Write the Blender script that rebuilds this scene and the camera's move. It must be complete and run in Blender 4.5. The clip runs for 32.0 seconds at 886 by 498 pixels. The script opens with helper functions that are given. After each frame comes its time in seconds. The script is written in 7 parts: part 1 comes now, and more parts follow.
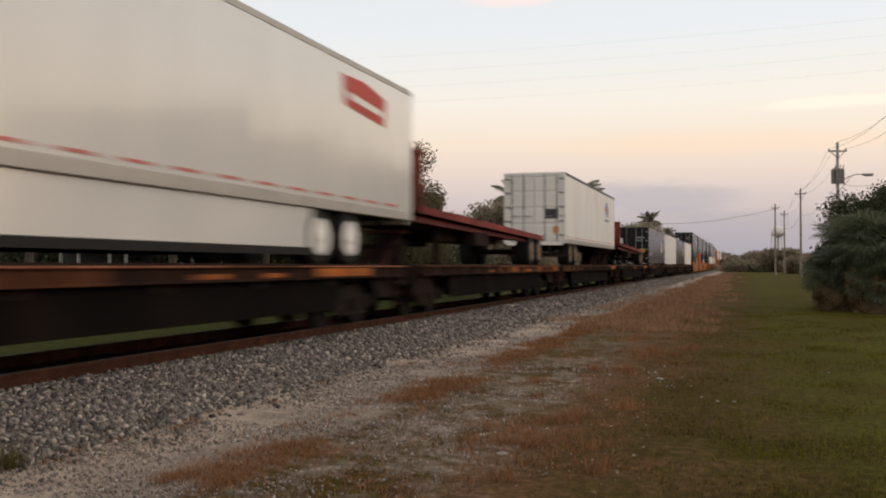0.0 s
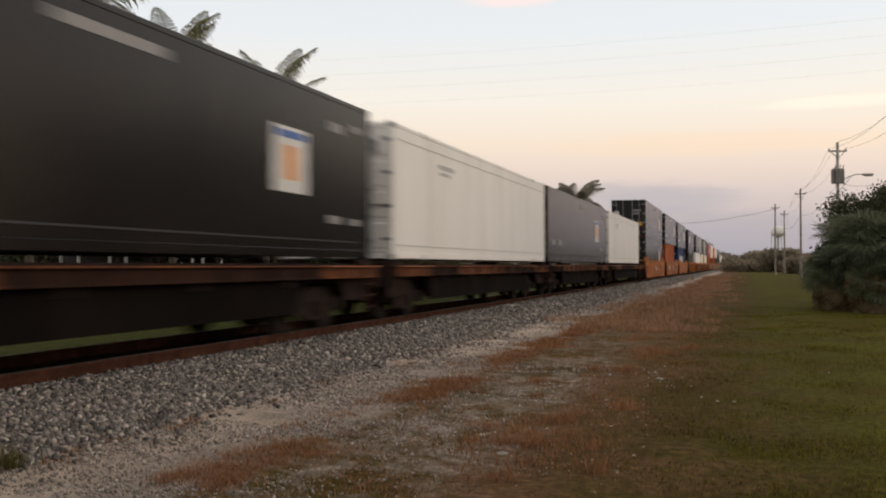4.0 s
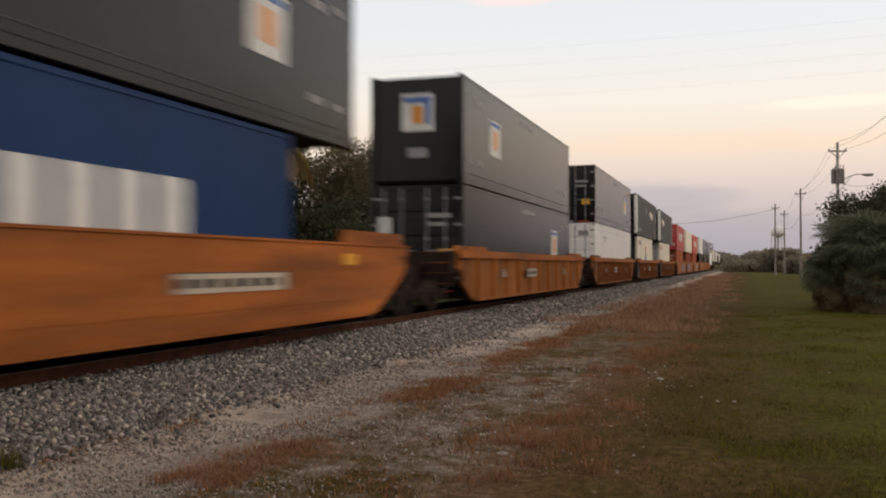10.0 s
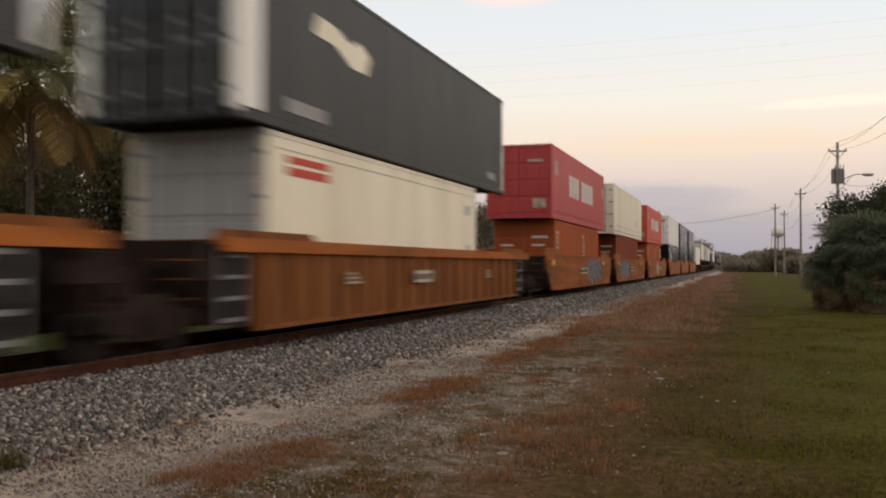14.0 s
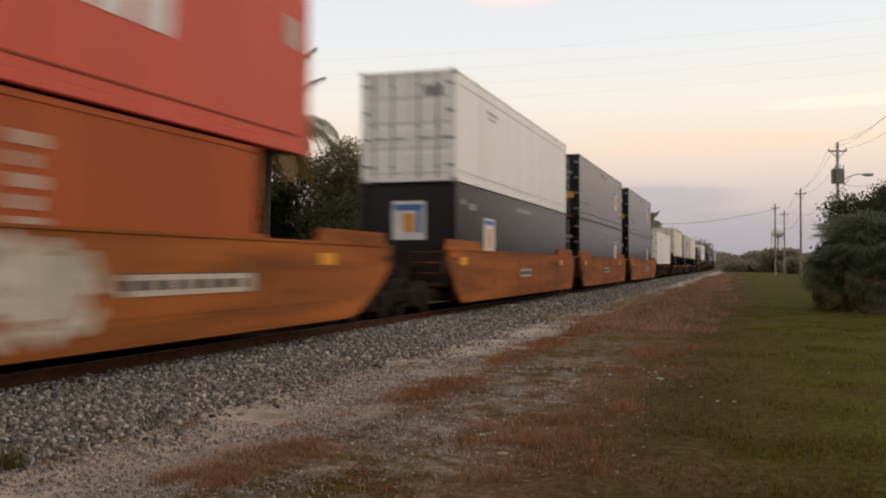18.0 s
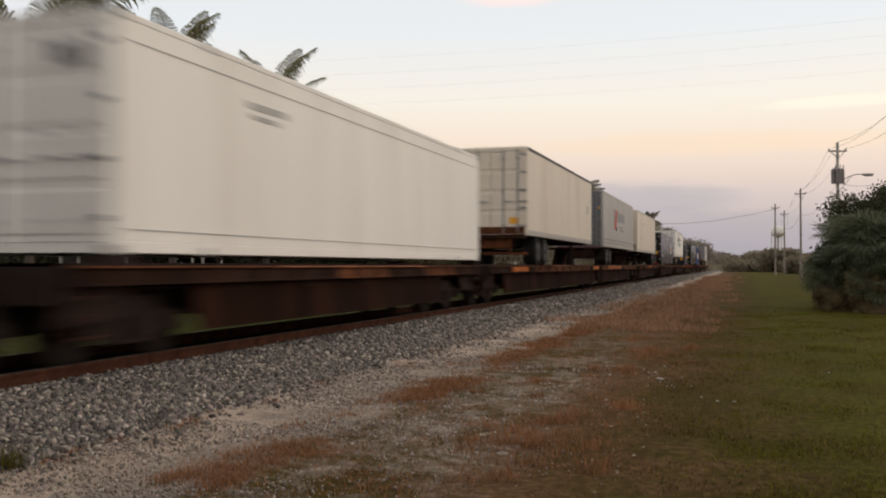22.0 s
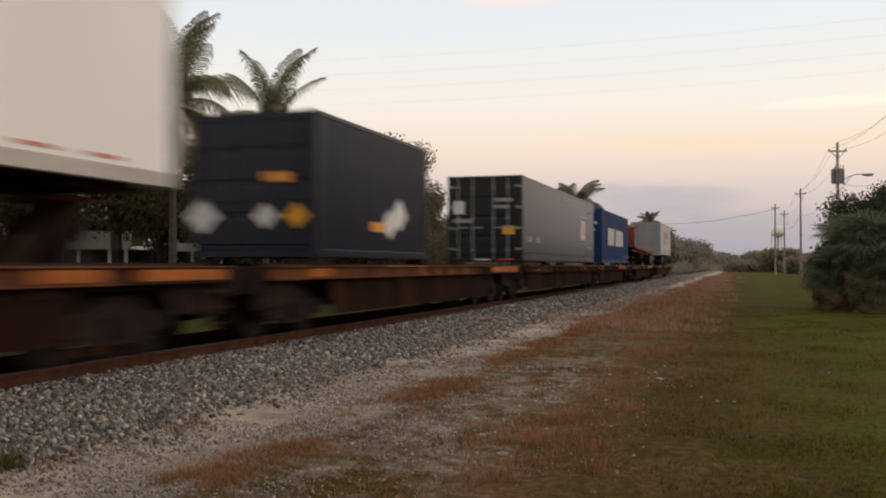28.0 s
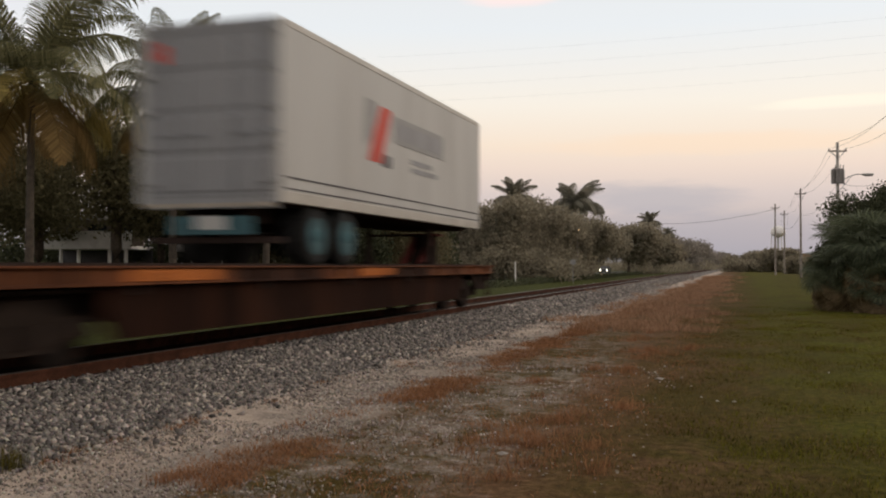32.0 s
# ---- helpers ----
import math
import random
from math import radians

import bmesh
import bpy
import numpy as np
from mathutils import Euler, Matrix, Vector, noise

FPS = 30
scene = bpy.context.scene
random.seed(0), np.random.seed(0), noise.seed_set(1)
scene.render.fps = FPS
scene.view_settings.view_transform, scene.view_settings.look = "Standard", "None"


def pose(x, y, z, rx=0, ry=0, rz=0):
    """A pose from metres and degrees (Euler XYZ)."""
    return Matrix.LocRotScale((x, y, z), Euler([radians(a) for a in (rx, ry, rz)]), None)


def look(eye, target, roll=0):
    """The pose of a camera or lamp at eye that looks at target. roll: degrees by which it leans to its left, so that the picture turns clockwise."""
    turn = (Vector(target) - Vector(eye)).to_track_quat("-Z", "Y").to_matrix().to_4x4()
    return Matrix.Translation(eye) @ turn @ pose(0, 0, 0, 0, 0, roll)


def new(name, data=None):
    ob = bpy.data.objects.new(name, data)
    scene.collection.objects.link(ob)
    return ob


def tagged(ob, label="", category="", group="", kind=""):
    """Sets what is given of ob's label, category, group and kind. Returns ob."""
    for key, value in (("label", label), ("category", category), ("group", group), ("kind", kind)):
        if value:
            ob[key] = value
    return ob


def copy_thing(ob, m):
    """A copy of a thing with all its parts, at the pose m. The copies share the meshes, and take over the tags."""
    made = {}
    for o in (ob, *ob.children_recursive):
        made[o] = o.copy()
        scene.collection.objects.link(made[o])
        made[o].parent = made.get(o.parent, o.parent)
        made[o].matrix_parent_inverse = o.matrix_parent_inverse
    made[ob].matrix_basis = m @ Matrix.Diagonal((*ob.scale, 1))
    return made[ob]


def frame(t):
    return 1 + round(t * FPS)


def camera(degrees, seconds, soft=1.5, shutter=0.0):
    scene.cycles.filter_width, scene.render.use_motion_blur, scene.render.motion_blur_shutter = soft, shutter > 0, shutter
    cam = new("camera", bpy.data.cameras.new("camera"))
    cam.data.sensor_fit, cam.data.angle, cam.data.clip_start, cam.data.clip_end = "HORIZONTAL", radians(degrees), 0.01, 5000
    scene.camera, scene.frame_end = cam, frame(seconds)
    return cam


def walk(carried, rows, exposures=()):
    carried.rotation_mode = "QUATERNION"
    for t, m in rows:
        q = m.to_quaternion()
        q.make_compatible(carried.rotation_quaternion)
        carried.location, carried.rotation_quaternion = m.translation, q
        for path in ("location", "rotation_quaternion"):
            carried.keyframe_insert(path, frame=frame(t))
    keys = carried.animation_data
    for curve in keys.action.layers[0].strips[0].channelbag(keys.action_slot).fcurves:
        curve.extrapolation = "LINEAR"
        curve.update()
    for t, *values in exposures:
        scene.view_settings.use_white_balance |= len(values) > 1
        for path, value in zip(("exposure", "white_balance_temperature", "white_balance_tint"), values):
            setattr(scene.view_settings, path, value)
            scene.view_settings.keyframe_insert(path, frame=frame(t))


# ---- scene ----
# Camera: fixed on a stand beside the line, looking along it. x = 0 at the camera, +y along the track, z = 0 the lawn.
EYE = Vector((0.0, 0.0, 1.65))
YAW, PITCH = radians(17.27), radians(0.98)
cam = camera(49.7, 32.0, soft=2.0, shutter=1.0)
AIM = EYE + Vector((-math.sin(YAW) * math.cos(PITCH), math.cos(YAW) * math.cos(PITCH), math.sin(PITCH)))
walk(cam, [(0.0, look(EYE, AIM)), (32.0, look(EYE, AIM))], exposures=[(0.0, 0.0), (32.0, 0.0)])

TRACK_X = -8.2      # centre line of the track
RAIL_Z = 0.50       # top of the rails
SPEED = 18.9        # metres a second, towards the camera


def spot(across, depth, z=0.0):
    """A place at depth metres ahead of the camera and across times that depth to its right."""
    r = across * depth
    return Vector((r * math.cos(YAW) - depth * math.sin(YAW), r * math.sin(YAW) + depth * math.cos(YAW), z))


# ---- world, sun ----
world = bpy.data.worlds.new("dusk_sky")
scene.world = world
world.use_nodes = True
wn, wl = world.node_tree.nodes, world.node_tree.links
wn.clear()


def ramp(nodes, stops, interpolation="LINEAR"):
    r = nodes.new("ShaderNodeValToRGB")
    r.color_ramp.interpolation = interpolation
    els = r.color_ramp.elements
    while len(els) < len(stops):
        els.new(0.5)
    for e, (p, c) in zip(els, stops):
        e.position, e.color = p, (*c, 1.0)
    return r


def build_sky():
    out = wn.new("ShaderNodeOutputWorld")
    sky = wn.new("ShaderNodeTexSky")
    sky.sky_type, sky.sun_disc = "NISHITA", False
    sky.sun_elevation, sky.sun_rotation = radians(3.0), radians(48.0)
    sky.altitude, sky.air_density, sky.dust_density = 5.0, 1.2, 2.0
    b1 = wn.new("ShaderNodeBackground")
    b1.inputs["Strength"].default_value = 0.02
    wl.new(sky.outputs[0], b1.inputs["Color"])
    tc = wn.new("ShaderNodeTexCoord")
    sep = wn.new("ShaderNodeSeparateXYZ")
    wl.new(tc.outputs["Generated"], sep.inputs[0])
    grad = ramp(wn, [(0.0, (0.36, 0.35, 0.39)), (0.03, (0.47, 0.43, 0.45)), (0.07, (0.66, 0.57, 0.56)), (0.10, (0.83, 0.68, 0.60)),
                     (0.125, (0.91, 0.76, 0.63)), (0.165, (0.92, 0.85, 0.76)), (0.24, (0.81, 0.84, 0.87)), (0.36, (0.78, 0.77, 0.77)),
                     (0.6, (0.70, 0.64, 0.60)), (1.0, (0.64, 0.56, 0.51))])
    wl.new(sep.outputs["Z"], grad.inputs[0])
    # evening clouds: a lavender bank low over the line, pale lit streaks higher up
    mp = wn.new("ShaderNodeMapping")
    mp.inputs["Scale"].default_value = (5.0, 5.0, 26.0)
    wl.new(tc.outputs["Generated"], mp.inputs[0])
    nz = wn.new("ShaderNodeTexNoise")
    nz.inputs["Scale"].default_value, nz.inputs["Detail"].default_value = 2.2, 7.0
    nz.inputs["Roughness"].default_value = 0.6
    wl.new(mp.outputs[0], nz.inputs["Vector"])

    def calc(op, a, b=0.0):
        x = wn.new("ShaderNodeMath")
        x.operation = op
        for k, v in enumerate((a, b)):
            if isinstance(v, (int, float)):
                x.inputs[k].default_value = v
            else:
                wl.new(v, x.inputs[k])
        return x.outputs[0]

    bearing = calc("ARCTAN2", sep.outputs["X"], sep.outputs["Y"])
    ragged = calc("MULTIPLY", calc("SUBTRACT", nz.outputs["Fac"], 0.5), 3.4)
    last = grad.outputs[0]
    # bearing and height in degrees, half widths, colour, strength
    for az, el, wide, high, colour, much in ((-4.4, 3.9, 4.2, 0.9, (0.48, 0.455, 0.495), 0.8), (-2.0, 1.6, 12.0, 1.4, (0.42, 0.41, 0.47), 0.6), (5.6, 9.0, 4.4, 0.30, (1.0, 0.93, 0.79), 0.75),
                                             (-1.5, 7.0, 9.0, 0.6, (0.96, 0.73, 0.55), 0.5), (-13.2, 15.8, 2.8, 0.55, (0.97, 0.82, 0.80), 1.0), (6.2, 15.9, 3.6, 0.5, (1.0, 0.84, 0.74), 1.0),
                                             (30.0, 8.0, 14.0, 1.2, (0.95, 0.76, 0.60), 0.6), (-60.0, 14.0, 20.0, 2.0, (0.80, 0.76, 0.80), 0.5), (120.0, 20.0, 30.0, 3.0, (0.70, 0.70, 0.78), 0.5)):
        dx = calc("MULTIPLY", calc("SUBTRACT", bearing, radians(az)), 1 / radians(wide))
        dz = calc("MULTIPLY", calc("SUBTRACT", sep.outputs["Z"], math.sin(radians(el))), 1 / radians(high))
        d = calc("SUBTRACT", calc("ADD", calc("MULTIPLY", dx, dx), calc("MULTIPLY", dz, dz)), ragged)
        edge = wn.new("ShaderNodeMapRange")
        edge.interpolation_type = "SMOOTHSTEP"
        edge.inputs["From Min"].default_value, edge.inputs["From Max"].default_value = 1.9, 0.1
        edge.inputs["To Max"].default_value = much
        wl.new(d, edge.inputs[0])
        mix = wn.new("ShaderNodeMixRGB")
        wl.new(edge.outputs[0], mix.inputs[0])
        wl.new(last, mix.inputs[1])
        mix.inputs[2].default_value = (*colour, 1)
        last = mix.outputs[0]
    b2 = wn.new("ShaderNodeBackground")
    b2.inputs["Strength"].default_value = 1.0
    wl.new(last, b2.inputs["Color"])
    add = wn.new("ShaderNodeAddShader")
    wl.new(b1.outputs[0], add.inputs[0])
    wl.new(b2.outputs[0], add.inputs[1])
    wl.new(add.outputs[0], out.inputs[0])


build_sky()
sun = new("sun", bpy.data.lights.new("sun", "SUN"))
sun.data.energy, sun.data.angle, sun.data.color = 0.7, radians(25), (1.0, 0.87, 0.74)
sun.matrix_world = look((0, 0, 60), (-math.sin(radians(48)) * 40, -math.cos(radians(48)) * 40 + 15, 48))

# ---- materials ----
MATS = {}


def mat(name, color, rough=0.7, metal=0.0, var=0.25, scale=3.0, fine=60.0, bump=0.15, dirt=None, dirt_amount=0.4, spread=0.0, streak=False, gloss=0.3, coat=0.0):
    """A painted, rusted or mineral surface: two scales of tone, optional dirt, fine relief."""
    if name in MATS:
        return MATS[name]
    m = bpy.data.materials.new(name)
    m.use_nodes = True
    n, l = m.node_tree.nodes, m.node_tree.links
    bsdf = n["Principled BSDF"]
    bsdf.inputs["Metallic"].default_value = metal
    bsdf.inputs["Specular IOR Level"].default_value = gloss
    bsdf.inputs["Coat Weight"].default_value, bsdf.inputs["Coat Roughness"].default_value = coat, 0.10
    tc = n.new("ShaderNodeTexCoord")
    mp = n.new("ShaderNodeMapping")
    mp.inputs["Scale"].default_value = (1, 0.10, 1) if streak == "along" else (1, 1, 0.18) if streak else (1, 1, 1)
    l.new(tc.outputs["Object"], mp.inputs[0])
    big = n.new("ShaderNodeTexNoise")
    big.inputs["Scale"].default_value, big.inputs["Detail"].default_value = scale, 6.0
    l.new(mp.outputs[0], big.inputs["Vector"])
    small = n.new("ShaderNodeTexNoise")
    small.inputs["Scale"].default_value, small.inputs["Detail"].default_value = fine, 4.0
    l.new(tc.outputs["Object"], small.inputs["Vector"])
    dark = tuple(c * (1 - var) for c in color)
    light = tuple(min(1, c * (1 + var * 0.6)) for c in color)
    base = ramp(n, [(0.32, dark), (0.68, light)])
    l.new(big.outputs["Fac"], base.inputs[0])
    last = base.outputs[0]
    grain = n.new("ShaderNodeMixRGB")
    grain.blend_type = "MULTIPLY"
    grain.inputs[0].default_value = min(1.0, var * 1.6)
    gr = ramp(n, [(0.35, (0.7, 0.7, 0.7)), (0.65, (1.0, 1.0, 1.0))])
    l.new(small.outputs["Fac"], gr.inputs[0])
    l.new(last, grain.inputs[1])
    l.new(gr.outputs[0], grain.inputs[2])
    last = grain.outputs[0]
    if dirt:
        dz = n.new("ShaderNodeTexNoise")
        dz.inputs["Scale"].default_value, dz.inputs["Detail"].default_value = scale * 1.7, 8.0
        l.new(mp.outputs[0], dz.inputs["Vector"])
        dr = ramp(n, [(0.5, (0, 0, 0)), (0.75, (dirt_amount,) * 3)])
        l.new(dz.outputs["Fac"], dr.inputs[0])
        dm = n.new("ShaderNodeMixRGB")
        dm.inputs[2].default_value = (*dirt, 1)
        l.new(dr.outputs[0], dm.inputs[0])
        l.new(last, dm.inputs[1])
        last = dm.outputs[0]
    if spread:
        oi = n.new("ShaderNodeObjectInfo")
        hs = n.new("ShaderNodeHueSaturation")
        mr = n.new("ShaderNodeMapRange")
        mr.inputs["To Min"].default_value, mr.inputs["To Max"].default_value = 1 - spread, 1 + spread
        l.new(oi.outputs["Random"], mr.inputs[0])
        l.new(mr.outputs[0], hs.inputs["Value"])
        l.new(last, hs.inputs["Color"])
        last = hs.outputs[0]
    l.new(last, bsdf.inputs["Base Color"])
    rr = n.new("ShaderNodeMapRange")
    rr.inputs["To Min"].default_value, rr.inputs["To Max"].default_value = max(0.05, rough - 0.12), min(1, rough + 0.12)
    l.new(small.outputs["Fac"], rr.inputs[0])
    l.new(rr.outputs[0], bsdf.inputs["Roughness"])
    if bump:
        bp = n.new("ShaderNodeBump")
        bp.inputs["Strength"].default_value, bp.inputs["Distance"].default_value = bump, 0.01
        l.new(small.outputs["Fac"], bp.inputs["Height"])
        l.new(bp.outputs[0], bsdf.inputs["Normal"])
    MATS[name] = m
    return m


def leaf_mat(name, a, b, rough=0.6, through_light=0.25):
    """Foliage: every leaf its own tone between a and b, letting some light through."""
    m = bpy.data.materials.new(name)
    m.use_nodes = True
    n, l = m.node_tree.nodes, m.node_tree.links
    bsdf = n["Principled BSDF"]
    g = n.new("ShaderNodeNewGeometry")
    tc = n.new("ShaderNodeTexCoord")
    nz = n.new("ShaderNodeTexNoise")
    nz.inputs["Scale"].default_value = 0.6
    l.new(tc.outputs["Object"], nz.inputs["Vector"])
    add = n.new("ShaderNodeMath")
    add.operation = "ADD"
    l.new(g.outputs["Random Per Island"], add.inputs[0])
    l.new(nz.outputs["Fac"], add.inputs[1])
    half = n.new("ShaderNodeMath")
    half.operation = "MULTIPLY"
    half.inputs[1].default_value = 0.5
    l.new(add.outputs[0], half.inputs[0])
    r = ramp(n, [(0.2, a), (0.8, b)])
    l.new(half.outputs[0], r.inputs[0])
    l.new(r.outputs[0], bsdf.inputs["Base Color"])
    bsdf.inputs["Roughness"].default_value = rough
    bsdf.inputs["Specular IOR Level"].default_value = 0.12
    tr = n.new("ShaderNodeBsdfTranslucent")
    l.new(r.outputs[0], tr.inputs["Color"])
    mix = n.new("ShaderNodeMixShader")
    mix.inputs[0].default_value = through_light
    l.new(bsdf.outputs[0], mix.inputs[1])
    l.new(tr.outputs[0], mix.inputs[2])
    l.new(mix.outputs[0], n["Material Output"].inputs[0])
    return m


def glow(name, color, strength):
    m = bpy.data.materials.new(name)
    m.use_nodes = True
    b = m.node_tree.nodes["Principled BSDF"]
    b.inputs["Base Color"].default_value = (*color, 1)
    b.inputs["Emission Color"].default_value = (*color, 1)
    b.inputs["Emission Strength"].default_value = strength
    return m


BLACK_PAINT = mat("black_paint", (0.0055, 0.0047, 0.0046), 0.24, var=0.3, scale=0.8, dirt=(0.026, 0.020, 0.015), dirt_amount=0.45, bump=0.02, spread=0.1, streak=True, gloss=0.28)
GLOSS_WHITE = mat("polished_white_panel", (0.78, 0.755, 0.705), 0.17, var=0.04, scale=0.7, dirt=(0.62, 0.55, 0.47), dirt_amount=0.25, bump=0.0, streak=True, gloss=1.0, coat=1.0)
GREY_BLACK = mat("dark_grey_paint", (0.038, 0.037, 0.037), 0.5, var=0.25, scale=0.8, dirt=(0.075, 0.068, 0.060), bump=0.05, streak=True)
STEEL = mat("galvanised_steel", (0.30, 0.30, 0.31), 0.45, metal=0.7, var=0.25, scale=6)
WHITE_PAINT = mat("white_paint", (0.89, 0.86, 0.805), 0.42, var=0.05, scale=0.7, dirt=(0.62, 0.55, 0.47), dirt_amount=0.35, bump=0.04, spread=0.04, streak=True)
WORN_WHITE = mat("worn_white_paint", (0.77, 0.685, 0.575), 0.5, var=0.05, scale=0.6, dirt=(0.46, 0.36, 0.26), dirt_amount=0.4, bump=0.05, streak=True)
CREAM_PAINT = mat("cream_paint", (0.88, 0.80, 0.63), 0.45, var=0.08, scale=0.7, dirt=(0.45, 0.36, 0.26), dirt_amount=0.35, bump=0.04, streak=True)
GIRDER = mat("brown_girder", (0.026, 0.012, 0.008), 0.95, var=0.45, scale=1.2, dirt=(0.065, 0.024, 0.012), dirt_amount=0.55, bump=0.15, gloss=0.05, streak=True)
BLACK_GIRDER = mat("sooty_girder", (0.0095, 0.0072, 0.0065), 0.95, var=0.4, scale=1.2, dirt=(0.030, 0.015, 0.010), dirt_amount=0.5, bump=0.15, gloss=0.05, streak=True)
GREY_PAINT = mat("pale_grey_paint", (0.47, 0.455, 0.43), 0.45, var=0.10, scale=0.7, dirt=(0.3, 0.27, 0.24), bump=0.04, streak=True)
DOOR_GREY = mat("door_grey_paint", (0.29, 0.285, 0.29), 0.5, var=0.15, scale=1.0, dirt=(0.2, 0.18, 0.16), bump=0.05, streak=True)
DOOR_SLATE = mat("slate_door_paint", (0.165, 0.170, 0.185), 0.5, var=0.2, scale=1.0, dirt=(0.10, 0.095, 0.09), bump=0.05, streak=True)
ORANGE_BOX = mat("rust_orange_paint", (0.43, 0.102, 0.028), 0.55, var=0.18, scale=0.9, dirt=(0.18, 0.052, 0.026), bump=0.06, streak=True, gloss=0.15)
BROWN_BOX = mat("red_brown_paint", (0.27, 0.056, 0.022), 0.6, var=0.2, scale=0.9, dirt=(0.13, 0.038, 0.022), bump=0.06, streak=True, gloss=0.15)
RED_BOX = mat("coral_red_paint", (0.62, 0.100, 0.062), 0.5, var=0.12, scale=0.8, dirt=(0.38, 0.07, 0.05), bump=0.05, streak=True, gloss=0.2)
CRIMSON_BOX = mat("crimson_paint", (0.50, 0.065, 0.060), 0.5, var=0.12, scale=0.8, dirt=(0.25, 0.04, 0.04), bump=0.05, streak=True)
BLUE_BOX = mat("navy_blue_paint", (0.012, 0.042, 0.128), 0.5, var=0.15, scale=0.8, dirt=(0.016, 0.030, 0.080), bump=0.05, streak=True, gloss=0.15)
DARK_BLUE = mat("blue_black_paint", (0.008, 0.009, 0.022), 0.32, var=0.2, scale=0.8, dirt=(0.014, 0.014, 0.022), bump=0.05, streak=True)
WELL_ORANGE = mat("well_car_orange", (0.40, 0.120, 0.022), 0.6, var=0.42, scale=1.9, dirt=(0.15, 0.052, 0.018), dirt_amount=0.85, bump=0.08, spread=0.1, streak="along", gloss=0.15)
WELL_BROWN = mat("well_car_brown", (0.235, 0.082, 0.022), 0.7, var=0.45, scale=2.2, dirt=(0.080, 0.035, 0.014), dirt_amount=0.7, bump=0.1, spread=0.08, streak=True, gloss=0.15)
WELL_YELLOW = mat("well_car_yellow", (0.36, 0.118, 0.022), 0.65, var=0.55, scale=2.0, dirt=(0.14, 0.058, 0.018), dirt_amount=0.65, bump=0.08, streak=True, gloss=0.15)
DECK_ORANGE = mat("deck_orange", (0.46, 0.135, 0.028), 0.7, var=0.4, scale=1.6, dirt=(0.14, 0.05, 0.02), dirt_amount=0.75, bump=0.1, spread=0.2, gloss=0.15)
DECK_WORN = mat("deck_worn_edge", (0.30, 0.105, 0.045), 0.6, var=0.4, scale=1.6, dirt=(0.10, 0.035, 0.016), dirt_amount=0.7, bump=0.1, gloss=0.2)
DECK_DARK = mat("deck_dark_rust", (0.0338, 0.0156, 0.0104), 0.85, var=0.4, scale=1.6, dirt=(0.070, 0.026, 0.011), dirt_amount=0.5, bump=0.12, spread=0.2, gloss=0.1)
DECK_RUST = mat("deck_rust", (0.11, 0.036, 0.014), 0.75, var=0.45, scale=1.6, dirt=(0.30, 0.105, 0.026), dirt_amount=0.6, bump=0.12, spread=0.25, gloss=0.15)
FRAME_DARK = mat("grimy_frame", (0.0392, 0.0266, 0.0224), 0.95, var=0.4, scale=3, dirt=(0.050, 0.027, 0.018), bump=0.2, gloss=0.05)
TRUCK_DARK = mat("truck_cast_steel", (0.033, 0.024, 0.0195), 0.9, var=0.4, scale=5, dirt=(0.046, 0.025, 0.016), bump=0.2, gloss=0.05)
WHEEL_STEEL = mat("wheel_steel", (0.0252, 0.0182, 0.0154), 0.8, metal=0.1, var=0.4, scale=6, bump=0.1, gloss=0.1)
RED_BOARD = mat("faded_red_board", (0.26, 0.050, 0.038), 0.7, var=0.4, scale=1.1, dirt=(0.12, 0.038, 0.030), dirt_amount=0.7, bump=0.1, gloss=0.15)
RED_DIM = mat("dull_red_steel", (0.14, 0.0196, 0.0154), 0.7, var=0.3, scale=1.5, dirt=(0.05, 0.015, 0.011), bump=0.1)
RED_STEEL = mat("red_trailer_steel", (0.19, 0.020, 0.015), 0.65, var=0.3, scale=1.5, dirt=(0.07, 0.018, 0.013), bump=0.1)
TYRE = mat("tyre_rubber", (0.018, 0.017, 0.016), 0.85, var=0.3, scale=10, bump=0.15)
HUB = mat("wheel_disc_paint", (0.27, 0.185, 0.105), 0.6, var=0.3, scale=6, dirt=(0.12, 0.075, 0.045), dirt_amount=0.7)
TEAL = mat("teal_paint", (0.045, 0.11, 0.125), 0.6, var=0.3, scale=5)
ALU = mat("aluminium_rail", (0.50, 0.465, 0.415), 0.4, metal=0.25, var=0.15, scale=3)
MARK_WHITE = mat("white_marking", (0.72, 0.70, 0.66), 0.5, var=0.12, scale=4, bump=0)
MARK_PALE = mat("worn_pale_marking", (0.40, 0.34, 0.27), 0.6, var=0.35, scale=5, bump=0)
BOARD_PALE = mat("weathered_board", (0.55, 0.455, 0.355), 0.6, var=0.3, scale=5, bump=0)
MARK_GREY = mat("grey_marking", (0.30, 0.29, 0.28), 0.5, var=0.15, scale=4, bump=0)
MARK_DARK = mat("dark_marking", (0.06, 0.055, 0.06), 0.5, var=0.15, scale=4, bump=0)
MARK_RED = mat("red_marking", (0.55, 0.06, 0.035), 0.5, var=0.15, scale=4, bump=0)
MARK_BLUE = mat("blue_marking", (0.085, 0.165, 0.42), 0.5, var=0.15, scale=4, bump=0)
FADED_BLUE = mat("faded_blue_marking", (0.20, 0.27, 0.46), 0.5, var=0.2, scale=4, bump=0)
MARK_ORANGE = mat("orange_marking", (0.75, 0.30, 0.05), 0.5, var=0.15, scale=4, bump=0)
MARK_YELLOW = mat("yellow_marking", (0.80, 0.38, 0.03), 0.5, var=0.1, scale=4, bump=0)
